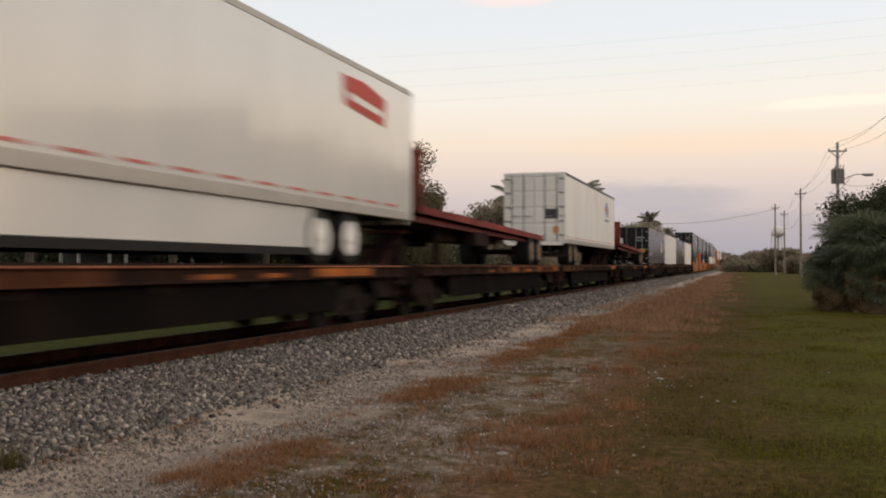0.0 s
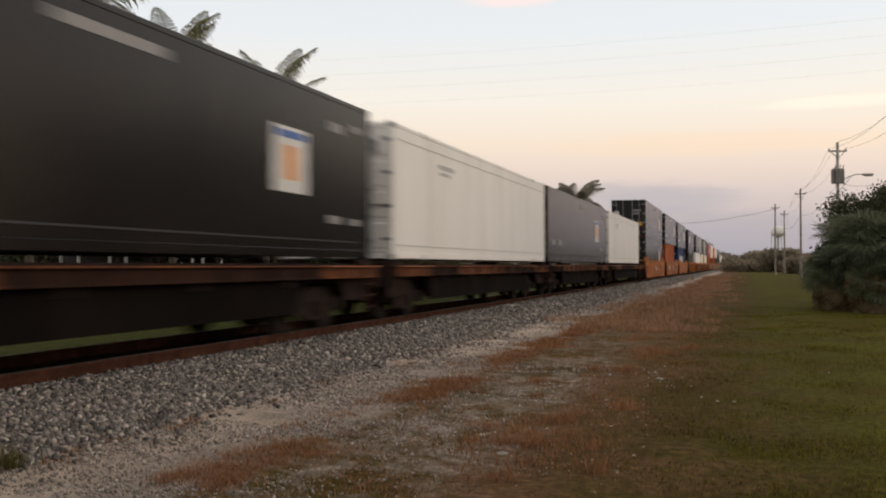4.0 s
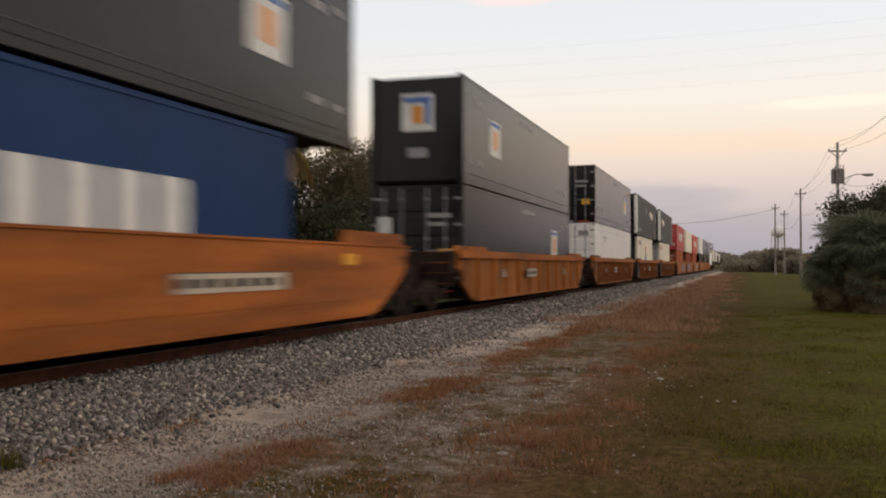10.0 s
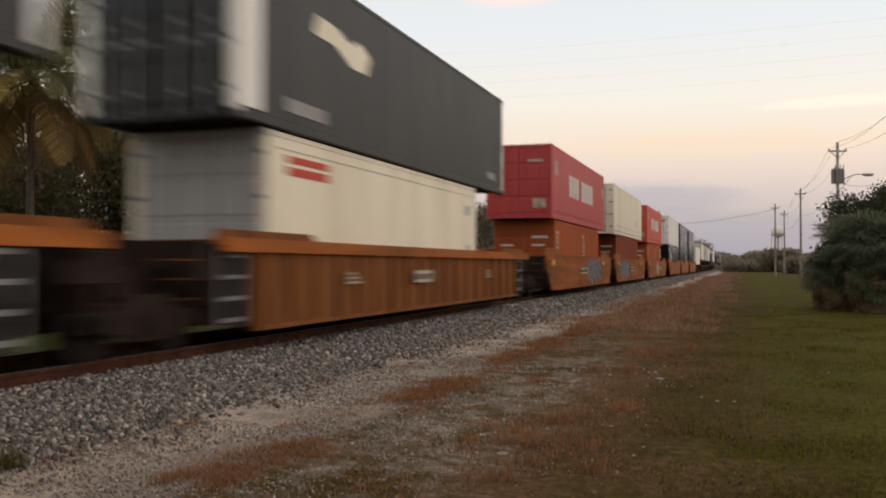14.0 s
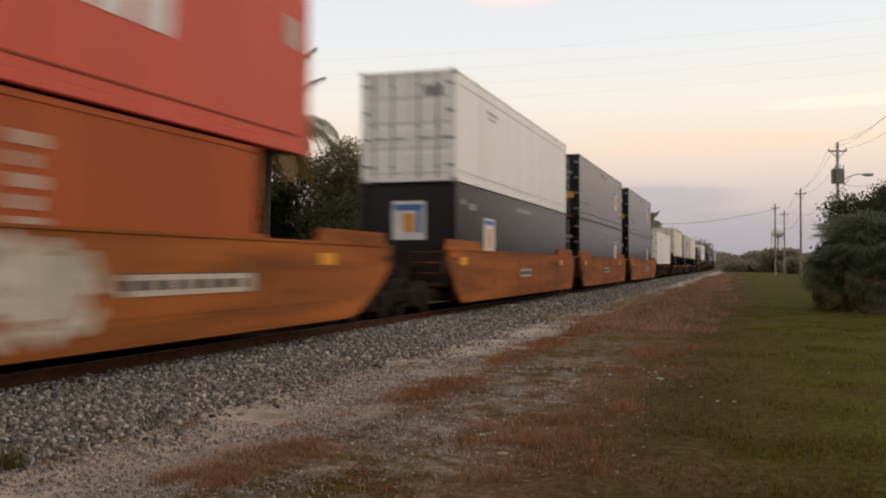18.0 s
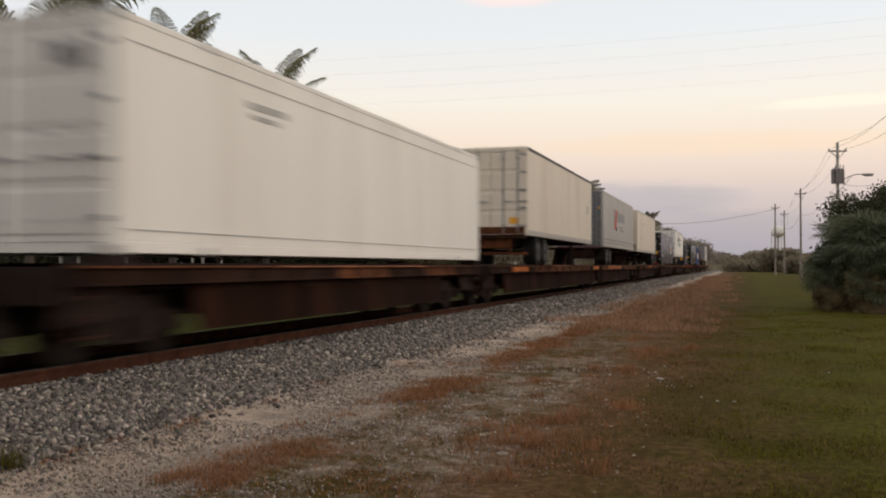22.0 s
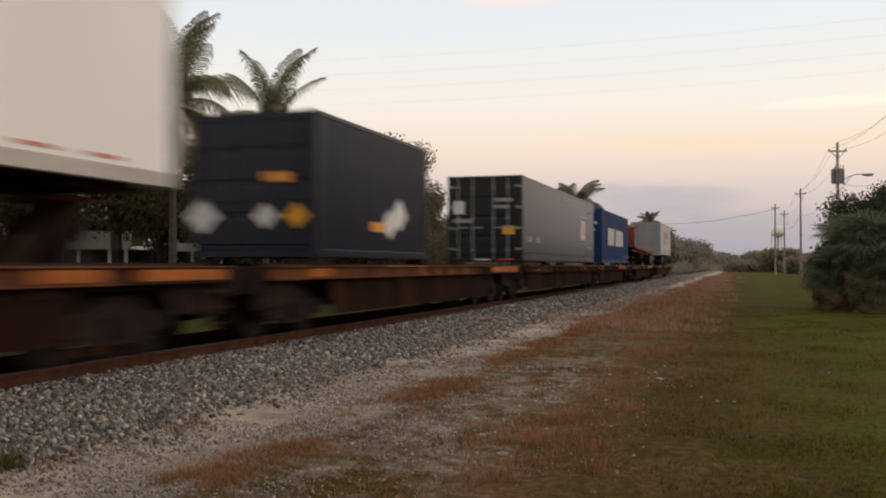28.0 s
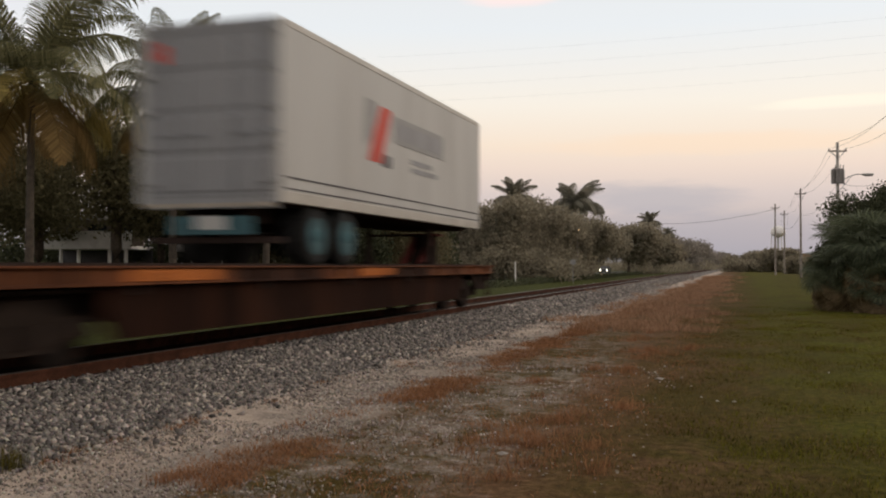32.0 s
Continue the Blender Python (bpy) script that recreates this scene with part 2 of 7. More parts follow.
MARK_GREEN = mat("green_marking", (0.10, 0.40, 0.22), 0.5, var=0.15, scale=4, bump=0)
SPRAY_BLUE = mat("spray_paint_blue", (0.16, 0.30, 0.42), 0.6, var=0.35, scale=3, bump=0)
PALE_SPRAY = mat("spray_paint_pale", (0.55, 0.48, 0.38), 0.6, var=0.35, scale=3, bump=0)


# ---- mesh helpers ----
def box(bm, x0, x1, y0, y1, z0, z1, bevel=0.0):
    m = Matrix.LocRotScale(((x0 + x1) / 2, (y0 + y1) / 2, (z0 + z1) / 2), None, (abs(x1 - x0), abs(y1 - y0), abs(z1 - z0)))
    g = bmesh.ops.create_cube(bm, size=1.0, matrix=m)
    if bevel:
        edges = list({e for v in g["verts"] for e in v.link_edges})
        bmesh.ops.bevel(bm, geom=edges, offset=bevel, segments=1, affect="EDGES")
    return bm


def solid(*boxes, bevel=0.0):
    bm = bmesh.new()
    for b in boxes:
        box(bm, *b, bevel=bevel)
    return bm


def rod(bm, a, b, r0, r1=None, seg=10):
    """A round bar from a to b."""
    a, b = Vector(a), Vector(b)
    d = b - a
    m = Matrix.Translation((a + b) / 2) @ d.to_track_quat("Z", "Y").to_matrix().to_4x4()
    bmesh.ops.create_cone(bm, cap_ends=True, segments=seg, radius1=r0, radius2=r0 if r1 is None else r1, depth=d.length, matrix=m)
    return bm


def prism(bm, outline, x0, x1):
    """An outline of (y, z) points, drawn out from x0 to x1."""
    a = [bm.verts.new((x0, y, z)) for y, z in outline]
    b = [bm.verts.new((x1, y, z)) for y, z in outline]
    k = len(outline)
    bm.faces.new(a)
    bm.faces.new(b[::-1])
    for i in range(k):
        bm.faces.new((a[i], b[i], b[(i + 1) % k], a[(i + 1) % k]))
    return bm


def prism_up(bm, outline, z0, z1):
    """An outline of (x, y) points, drawn up from z0 to z1."""
    a = [bm.verts.new((x, y, z0)) for x, y in outline]
    b = [bm.verts.new((x, y, z1)) for x, y in outline]
    k = len(outline)
    bm.faces.new(a)
    bm.faces.new(b[::-1])
    for i in range(k):
        bm.faces.new((a[i], b[i], b[(i + 1) % k], a[(i + 1) % k]))
    return bm


def tube(bm, points, radii, seg=8):
    """One closed tapering tube through the points."""
    rings = []
    for i, p in enumerate(points):
        d = (points[min(i + 1, len(points) - 1)] - points[max(i - 1, 0)]).normalized()
        q = d.to_track_quat("Z", "Y").to_matrix()
        rings.append([bm.verts.new(p + q @ Vector((radii[i] * math.cos(k * 2 * math.pi / seg), radii[i] * math.sin(k * 2 * math.pi / seg), 0))) for k in range(seg)])
    for a, b in zip(rings, rings[1:]):
        for k in range(seg):
            bm.faces.new((a[k], a[(k + 1) % seg], b[(k + 1) % seg], b[k]))
    bm.faces.new(rings[0][::-1])
    bm.faces.new(rings[-1])
    return bm


def link(name, bm, material):
    bmesh.ops.recalc_face_normals(bm, faces=bm.faces)
    me = bpy.data.meshes.new(name)
    bm.to_mesh(me)
    bm.free()
    me.materials.append(material)
    return new(name, me)


def part(name, bm, material, parent, label=""):
    ob = link(name, bm, material)
    ob.parent = parent
    return tagged(ob, label=label)


def twin(name, me, parent, m, label=""):
    """Another object on a mesh that is already there, at m in its thing's space."""
    ob = new(name, me)
    ob.parent = parent
    ob.matrix_basis = m
    return tagged(ob, label=label)


def from_arrays(name, verts, faces, material):
    me = bpy.data.meshes.new(name)
    k = faces.shape[1]
    me.vertices.add(len(verts))
    me.vertices.foreach_set("co", verts.astype(np.float32).ravel())
    me.loops.add(faces.size)
    me.loops.foreach_set("vertex_index", faces.astype(np.int32).ravel())
    me.polygons.add(len(faces))
    me.polygons.foreach_set("loop_start", np.arange(0, faces.size, k, dtype=np.int32))
    me.update(calc_edges=True)
    me.materials.append(material)
    return me


MOVERS = []  # (thing, distance behind the start of the train, height over the rails, turned)


def rides(ob, q, z=0.0, turned=False):
    MOVERS.append((ob, q, z, turned))
    return ob


# ---- the train: wagons ----
def truck_parts(thing, y, proto):
    """A two-axle truck at y under a wagon: cast side frames, bolster, wheels."""
    if not proto:
        bm = bmesh.new()
        shape = [(-1.18, 0.36), (-1.10, 0.56), (-0.62, 0.60), (-0.36, 0.78), (0.36, 0.78), (0.62, 0.60), (1.10, 0.56), (1.18, 0.36),
                 (0.72, 0.34), (0.40, 0.20), (-0.40, 0.20), (-0.72, 0.34)]
        prism(bm, shape, -0.07, 0.07)
        for s in (-0.89, 0.89):
            rod(bm, (-0.16, s, 0.44), (0.16, s, 0.44), 0.12)
        for s in (-0.14, 0.0, 0.14):
            rod(bm, (0.10, s, 0.28), (0.10, s, 0.52), 0.06, seg=8)
        proto["frame"] = link("side_frame", bm, TRUCK_DARK)
        bm = bmesh.new()
        rod(bm, (-0.07, 0, 0), (0.07, 0, 0), 0.42, seg=24)
        rod(bm, (-0.10, 0, 0), (-0.07, 0, 0), 0.455, seg=24)
        rod(bm, (0.05, 0, 0), (0.15, 0, 0), 0.13, seg=12)
        proto["wheel"] = link("wheel", bm, WHEEL_STEEL)
        bm = solid((-1.0, 1.0, -0.16, 0.16, 0.42, 0.74))
        for s in (-0.89, 0.89):
            rod(bm, (-0.85, s, 0.42), (0.85, s, 0.42), 0.08)
        proto["bolster"] = link("bolster", bm, TRUCK_DARK)
        made = {}
        for k in proto:
            made[k] = proto[k].data
            bpy.data.objects.remove(proto[k])
        proto.update(made)
    base = new("truck")
    base.parent = thing
    base.location = (0, y, 0)
    twin("bolster", proto["bolster"], base, pose(0, 0, 0))
    for s in (-1, 1):
        twin("side_frame", proto["frame"], base, pose(0.99 * s, 0, 0, 0, 0, 0 if s > 0 else 180))
        for a in (-0.89, 0.89):
            twin("wheel", proto["wheel"], base, pose(0.76 * s, a, 0.42, 0, 0, 0 if s > 0 else 180))


TRUCK = {}


def coupler(thing, y, way):
    bm = solid((-0.10, 0.10, y, y + 0.55 * way, 0.76, 0.94), (-0.17, 0.17, y + 0.55 * way, y + 0.78 * way, 0.70, 1.0))
    part("coupler", bm, TRUCK_DARK, thing)


def flat_car(length, hitch=(), boxes=(), tone="mixed", seed=0, repaints=(), trucks=(2.6, 2.6)):
    """A low-deck flat wagon with rusty orange side sills and a fish-bellied centre sill."""
    thing = new("flat_car")
    tagged(thing, "dark grimy steel intermodal flat wagon on the rails" if tone == "dark" else "rusty orange steel intermodal flat wagon on the rails", "flat wagon", "flat wagons of the train")
    y0, y1 = 0.45, length - 0.45
    part("deck", solid((-1.40, 1.40, y0, y1, 1.08, 1.13)), FRAME_DARK, thing, "dark grimy steel deck")
    random.seed(seed)
    sills = {"mixed": (DECK_DARK, DECK_RUST), "dark": (DECK_DARK, DECK_DARK, DECK_RUST), "bright": (DECK_RUST, DECK_RUST, DECK_DARK), "last": (DECK_RUST, DECK_RUST, DECK_DARK), "front": (DECK_DARK, DECK_DARK, DECK_RUST)}[tone]
    for s in (-1, 1):
        pieces = 7
        for piece in range(pieces):
            # the sill is riveted together of plates of different age
            a = y0 + 0.1 + (y1 - y0 - 0.2) * piece / pieces + 0.012
            b = y0 + 0.1 + (y1 - y0 - 0.2) * (piece + 1) / pieces - 0.012
            bm = solid((1.36 * s, 1.42 * s, a, b, 0.93, 1.12), (1.36 * s, 1.47 * s, a, b, 0.92, 0.95))
            for k in range(2):
                y = a + (b - a) * (k + 0.5) / 2
                box(bm, 1.41 * s, 1.465 * s, y, y + 0.09, 0.945, 1.11)
            part("side_sill", bm, random.choice(sills), thing)
            part("sill_flange", solid((1.36 * s, 1.49 * s, a, b, 1.115, 1.145), bevel=0.006), random.choice((DECK_RUST, DECK_WORN, DECK_RUST)), thing, "worn rusty upper flange")
        for a, b in repaints:
            # plates repainted bright orange between the stiffeners
            part("repainted_plate", solid((1.42 * s, 1.472 * s, a, b, 0.955, 1.10 if (b - a) > 0.8 else 1.03), bevel=0.008), DECK_ORANGE, thing, "plate repainted bright orange")
        g0, g1 = (trucks[0] or 0.0) + 1.05, length - (trucks[1] or 0.0) - 1.05
        sooty = tone in ("dark", "front")
        low = 0.36 if sooty else 0.29
        girder = [(g0, 0.95), (g1, 0.95), (g1, 0.66), (g1 - 0.2, low), (g0 + 0.2, low), (g0, 0.66)]
        part("side_girder", prism(bmesh.new(), girder, 1.24 * s, 1.30 * s), BLACK_GIRDER if sooty else GIRDER, thing, "deep brown side girder")
        for y in boxes:
            part("pedestal", solid((0.85 * s, 1.30 * s, y, y + 0.4, 1.13, 1.27), bevel=0.02), FRAME_DARK, thing)
        rail = solid((1.05 * s, 1.12 * s, y0 + 0.4, y1 - 0.4, 1.13, 1.18))
        part("guide_rail", rail, FRAME_DARK, thing)
    bm = prism(bmesh.new(), [(y0, 1.08), (y1, 1.08), (y1, 0.74), (y1 - 4.4, 0.70), (y1 - 5.4, 0.34), (y0 + 5.4, 0.34), (y0 + 4.4, 0.70), (y0, 0.74)], -0.42, 0.42)
    part("centre_sill", bm, FRAME_DARK, thing)
    for i in range(5):
        y = 4.2 + i * (length - 8.4) / 4
        part("crossbearer", prism(bmesh.new(), [(y - 0.08, 0.80), (y + 0.08, 0.80), (y + 0.08, 1.08), (y - 0.08, 1.08)], -1.36, 1.36), FRAME_DARK, thing)
    for y, way in ((y0, -1), (y1, 1)):
        part("end_sill", solid((-1.35, 1.35, y - 0.06, y + 0.06, 0.72, 1.11)), FRAME_DARK, thing)
        inner = -way
        for s in (-1, 1):
            bm = solid((1.36 * s, 1.39 * s, y + 0.14 * inner, y + 0.18 * inner, 0.30, 0.94), (1.36 * s, 1.39 * s, y + 0.60 * inner, y + 0.64 * inner, 0.30, 0.94))
            for z in (0.34, 0.56, 0.78):
                box(bm, 1.355 * s, 1.40 * s, y + 0.18 * inner, y + 0.60 * inner, z, z + 0.035)
            part("step_ladder", bm, DECK_DARK, thing, "worn step ladder at the wagon's corner")
            # added dark panel, fills the gap by the ladder so it looks black
            part("corner_gusset", prism(bmesh.new(), [(y + 0.08 * inner, 0.93), (y + 1.5 * inner, 0.93), (y + 1.1 * inner, 0.52), (y + 0.08 * inner, 0.46)], 1.16 * s, 1.22 * s), FRAME_DARK, thing)
        coupler(thing, y, way)
    bm = solid((-0.35, 0.35, length / 2 - 0.7, length / 2 + 0.7, 0.40, 0.62))
    rod(bm, (0.75, length / 2 - 1.3, 0.62), (0.75, length / 2 - 0.1, 0.62), 0.20, seg=12)
    part("air_tank", bm, FRAME_DARK, thing)
    # dark boxes stand for brake rigging and the shade around it
    for y, way in ((y0, 1), (y1, -1)):
        bm = solid((-0.70, 0.70, min(y + 0.6 * way, y + 5.2 * way), max(y + 0.6 * way, y + 5.2 * way), 0.50, 0.84))
        rod(bm, (0.55, y + 4.4 * way, 0.50), (0.55, y + 6.2 * way, 0.56), 0.11, seg=10)
        part("brake_gear", bm, FRAME_DARK, thing, "dark box standing for brake rigging and shade behind the wheels")
        part("pipe_run", rod(bmesh.new(), (1.0, y + 0.4 * way, 0.86), (1.0, y + 6.0 * way, 0.86), 0.03, seg=6), FRAME_DARK, thing)
    for y in hitch:
        leg = [(y - 0.9, 1.13), (y + 0.25, 1.95), (y + 0.45, 1.95), (y - 0.5, 1.13)]
        for x in (-0.30, 0.18):
            part("hitch_strut", prism(bmesh.new(), leg, x, x + 0.12), RED_DIM if seed > 5900 else DECK_DARK, thing, "rusty sloping hitch strut")
        part("hitch_post", solid((-0.35, 0.35, y + 0.2, y + 0.4, 1.13, 1.93)), FRAME_DARK, thing)
        part("hitch_plate", solid((-0.45, 0.45, y - 0.1, y + 0.7, 1.93, 2.0), bevel=0.01), RED_DIM, thing, "red trailer hitch plate")
    if trucks[0]:
        truck_parts(thing, trucks[0], TRUCK)
    if trucks[1]:
        truck_parts(thing, length - trucks[1], TRUCK)
    return thing


def bars(bm, x, y0, y1, z0, z1, n, s):
    """Unreadable writing: n plain bars in a field on the side."""
    h = (z1 - z0) / n
    for i in range(n):
        box(bm, x * s, (x + 0.006) * s, y0, y1 - (y1 - y0) * (0.0, 0.25, 0.1, 0.4)[i % 4], z0 + h * i + h * 0.2, z0 + h * (i + 1) - h * 0.15)
    return bm


def well_car(length, ribbed, paint, ends=(0.9, 0.9), first=True, last=False, board=(0.40, 0.52), patches=(), spray=None):
    """One unit of a double-stack well wagon. The side panels run from y = 0 to length."""
    thing = new("well_car")
    what = "ribbed brown" if paint is WELL_BROWN else "ribbed yellow-orange" if ribbed else "smooth-sided orange"
    tagged(thing, what + " steel well wagon carrying stacked containers", "well wagon", "well wagons of the train")
    a, b = ends
    for s in (-1, 1):
        x0, x1 = 1.36 * s, 1.44 * s
        out = [(a, 0.20), (length - b, 0.20)]
        square = paint is WELL_BROWN and a < 1.5
        if square:
            out = [(a, 0.20), (length - b, 0.20), (length - b, 1.44), (a, 1.44)]
        elif ribbed:
            out += [(length - b * 0.35, 0.62), (length - b * 0.2, 1.0), (length, 1.08), (length, 1.44), (0, 1.44), (0, 1.08), (a * 0.2, 1.0), (a * 0.35, 0.62)]
        else:
            out += [(length - b * 0.8, 0.26), (length - b * 0.32, 0.70), (length - b * 0.10, 0.98), (length, 1.10), (length, 1.52), (0, 1.52), (0, 1.10),
                    (a * 0.10, 0.98), (a * 0.32, 0.70), (a * 0.8, 0.26)]
        part("side_panel", prism(bmesh.new(), out, x0, x1), paint, thing)
        if ribbed:
            part("top_chord", solid((1.30 * s, 1.54 * s, 0, length, 1.44, 1.54), (1.48 * s, 1.54 * s, 0, length, 1.34, 1.45)), WELL_ORANGE, thing)
            part("bottom_chord", solid((1.34 * s, 1.52 * s, a, length - b, 0.20, 0.27)), paint, thing)
            n = 11 if paint is WELL_YELLOW else 19
            post = None
            for i in range(n):
                y = a + 0.25 + i * (length - a - b - 0.5) / (n - 1)
                if post is None:
                    post = part("post", solid((1.44, 1.51, -0.045, 0.045, 0.27, 1.44)), paint, thing)
                    post.matrix_basis = pose(0, y, 0, 0, 0, 0)
                    if s < 0:
                        post.data.transform(Matrix.Diagonal((-1, 1, 1, 1)))
                        post.data.flip_normals()
                else:
                    twin("post", post.data, thing, pose(0, y, 0))
        else:
            part("top_chord", solid((1.30 * s, 1.47 * s, 0, length, 1.52, 1.56)), paint, thing)
            part("seam", solid((1.44 * s, 1.448 * s, a, length - b, 0.52, 0.55)), paint, thing)
            part("bottom_lip", solid((1.44 * s, 1.475 * s, a, length - b, 0.20, 0.25)), paint, thing)
            for k in range(1, 5):
                y = a + (length - a - b) * k / 5
                part("weld_seam", solid((1.44 * s, 1.446 * s, y - 0.012, y + 0.012, 0.25, 1.50)), DECK_RUST, thing)
        for y0, y1 in ((0.05, 3.3), (length - 3.3, length - 0.05)):
            part("end_guide", prism(bmesh.new(), [(y0, 1.54), (y1, 1.54), (y1 - 0.15, 1.66 if ribbed else 1.80), (y0 + 0.15, 1.66 if ribbed else 1.80)], 1.28 * s, 1.36 * s), paint, thing)
        part("number_board", bars(bmesh.new(), 1.546 if ribbed else 1.45, length * board[0], length * board[1], 0.70, 1.12, 1, s), MARK_DARK, thing, "pale number board in a dark frame")
        part("board_face", solid(((1.552 if ribbed else 1.456) * s, (1.556 if ribbed else 1.460) * s, length * board[0] + 0.10, length * board[1] - 0.10, 0.78, 1.04)), BOARD_PALE, thing)
        span = length * (board[1] - board[0]) - 0.3
        for k in range(7):
            y = length * board[0] + 0.15 + span * k / 7
            part("lettering", solid(((1.554 if ribbed else 1.458) * s, (1.560 if ribbed else 1.464) * s, y, y + span * (0.085, 0.100, 0.07, 0.095)[k % 4], 0.85, 0.97)), TYRE, thing)
        for y in () if ribbed else (0.95, length - 3.4):
            part("reflector", solid((1.44 * s, 1.452 * s, y, y + 0.55, 1.16, 1.36)), MARK_YELLOW, thing, "yellow reflector patch")
        if ribbed:
            for y in (length * 0.22, length * 0.72):
                [part("stencil", bars(bmesh.new(), 1.512, y, y + 0.6 - 0.12 * k, 0.8 + 0.08 * k, 0.88 + 0.08 * k, 1, s), MARK_PALE, thing) for k in range(3)]
        if square:
            for y in (a - 0.95, length - b + 0.25):
                ladder = part("side_ladder", solid((1.40 * s, 1.43 * s, y, y + 0.06, 0.30, 1.40)), STEEL, thing, "pale steel side ladder")
                part("ladder_rail", solid((1.40 * s, 1.43 * s, y + 0.64, y + 0.70, 0.30, 1.40)), STEEL, ladder)
                for k in range(4):
                    part("ladder_rung", solid((1.41 * s, 1.45 * s, y + 0.06, y + 0.64, 0.36 + 0.30 * k, 0.42 + 0.30 * k)), STEEL, ladder)
        # dark plates, bulkheads and platforms: the shade between wells put into their colour
        for y0, y1 in ((0.02, 0.5), (length - 0.5, length - 0.02)):
            part("end_grime", solid((1.30 * s, 1.36 * s, y0, y1, 0.95, 1.42)), FRAME_DARK, thing)
            part("grab_rail", rod(rod(bmesh.new(), (1.50 * s, (y0 + y1) / 2, 0.72), (1.50 * s, (y0 + y1) / 2, 1.34), 0.014, seg=6), (1.50 * s, y0, 1.30), (1.50 * s, y1, 1.30), 0.014, seg=6), FRAME_DARK, thing)
    part("floor", solid((-1.36, 1.36, a + 0.6, length - b - 0.6, 0.22, 0.30)), FRAME_DARK, thing)
    for y, way in ((a * 0.6 + 0.6, -1), (length - b * 0.6 - 0.6, 1)):
        part("bulkhead", prism(bmesh.new(), [(y - 0.05, 0.25), (y + 0.05, 0.25), (y + 0.05, 1.5), (y - 0.05, 1.5)], -1.36, 1.36), FRAME_DARK, thing)
    for y, way in ((0.0, -1), (length, 1)):
        bm = solid((-0.55, 0.55, min(y - 0.2 * way, y + 1.15 * way), max(y - 0.2 * way, y + 1.15 * way), 0.74, 1.12))
        for s in (-1, 1):
            box(bm, 1.28 * s, 1.36 * s, min(y, y + 0.35 * way), max(y, y + 0.35 * way), 0.95, 1.50)
            rod(bm, (1.05 * s, y + 0.28 * way, 0.9), (1.05 * s, y + 0.28 * way, 1.5), 0.02, seg=6)
        part("end_platform", bm, FRAME_DARK, thing)
        # added plate, hides the orange inside and keeps the gap black
        part("end_plate", solid((-1.355, 1.355, min(y, y - 0.06 * way), max(y, y - 0.06 * way), 0.62, 1.50)), FRAME_DARK, thing, "added dark plate keeping the well's end black")
        part("brake_wheel", rod(bmesh.new(), (-0.8, y + 0.05 * way, 1.25), (-0.8, y + 0.09 * way, 1.25), 0.24, seg=18), FRAME_DARK, thing)
        lad = bmesh.new()
        for k in range(4):
            rod(lad, (0.6, y + 0.36 * way, 0.70 + k * 0.26), (1.30, y + 0.36 * way, 0.70 + k * 0.26), 0.016, seg=6)
        part("ladder", lad, DECK_RUST, thing)
    if first:
        truck_parts(thing, -1.05 if a < 2 else -0.3, TRUCK)
        coupler(thing, -1.1, -1)
    if last:
        truck_parts(thing, length + (1.05 if b < 2 else 0.3), TRUCK)
        coupler(thing, length + 1.1, 1)
    for y0, y1, z0, z1 in patches:
        part("repaint_patch", solid((1.44, 1.449, y0, y1, z0, z1)), PALE_SPRAY, thing, "faded pale paint patch")
    if spray:
        y0, y1, paint2 = spray
        random.seed(7)
        for i in range(9):
            bm = bmesh.new()
            cy, cz = y0 + (y1 - y0) * (i + 0.5) / 9, 0.92 + 0.20 * math.sin(i * 2.3)
            pts = [(cy + 0.34 * math.cos(k * 0.63) * (0.7 + 0.5 * random.random()), cz + 0.46 * math.sin(k * 0.63) * (0.7 + 0.5 * random.random())) for k in range(10)]
            ring = [(cy + (p[0] - cy) * 0.55, cz + (p[1] - cz) * 0.6) for p in pts]
            x = 1.4565 + 0.002 * (i % 2)
            outer, inner = [bm.verts.new((x, *p)) for p in pts], [bm.verts.new((x, *p)) for p in ring]
            for k in range(9):
                bm.faces.new((outer[k], outer[k + 1], inner[k + 1], inner[k]))
            part("spray_loop", bm, paint2, thing, "sprayed graffiti loop")
    return thing


# ---- the train: containers ----
def ribbed_sheet(y0, y1, z0, z1, x, s, pitch, depth):
    """A pressed steel side: a sheet folded outwards and inwards every half pitch."""
    bm = bmesh.new()
    pts, y = [], y0
    while y < y1 - 1e-6:
        for k, d in ((0.0, 0.0), (0.36, 0.0), (0.5, depth), (0.86, depth)):
            if y + k * pitch < y1:
                pts.append((y + k * pitch, d))
        y += pitch
    pts.append((y1, 0.0))
    lo = [bm.verts.new(((x - d) * s, y, z0)) for y, d in pts]
    hi = [bm.verts.new(((x - d) * s, y, z1)) for y, d in pts]
    for i in range(len(pts) - 1):
        bm.faces.new((lo[i], lo[i + 1], hi[i + 1], hi[i]))
    # closed behind, so that the sheet has a body
    back = [bm.verts.new(((x - 0.08) * s, y, z)) for y, z in ((y0, z0), (y1, z0), (y1, z1), (y0, z1))]
    bm.faces.new(back)
    return bm


SMALL = {}


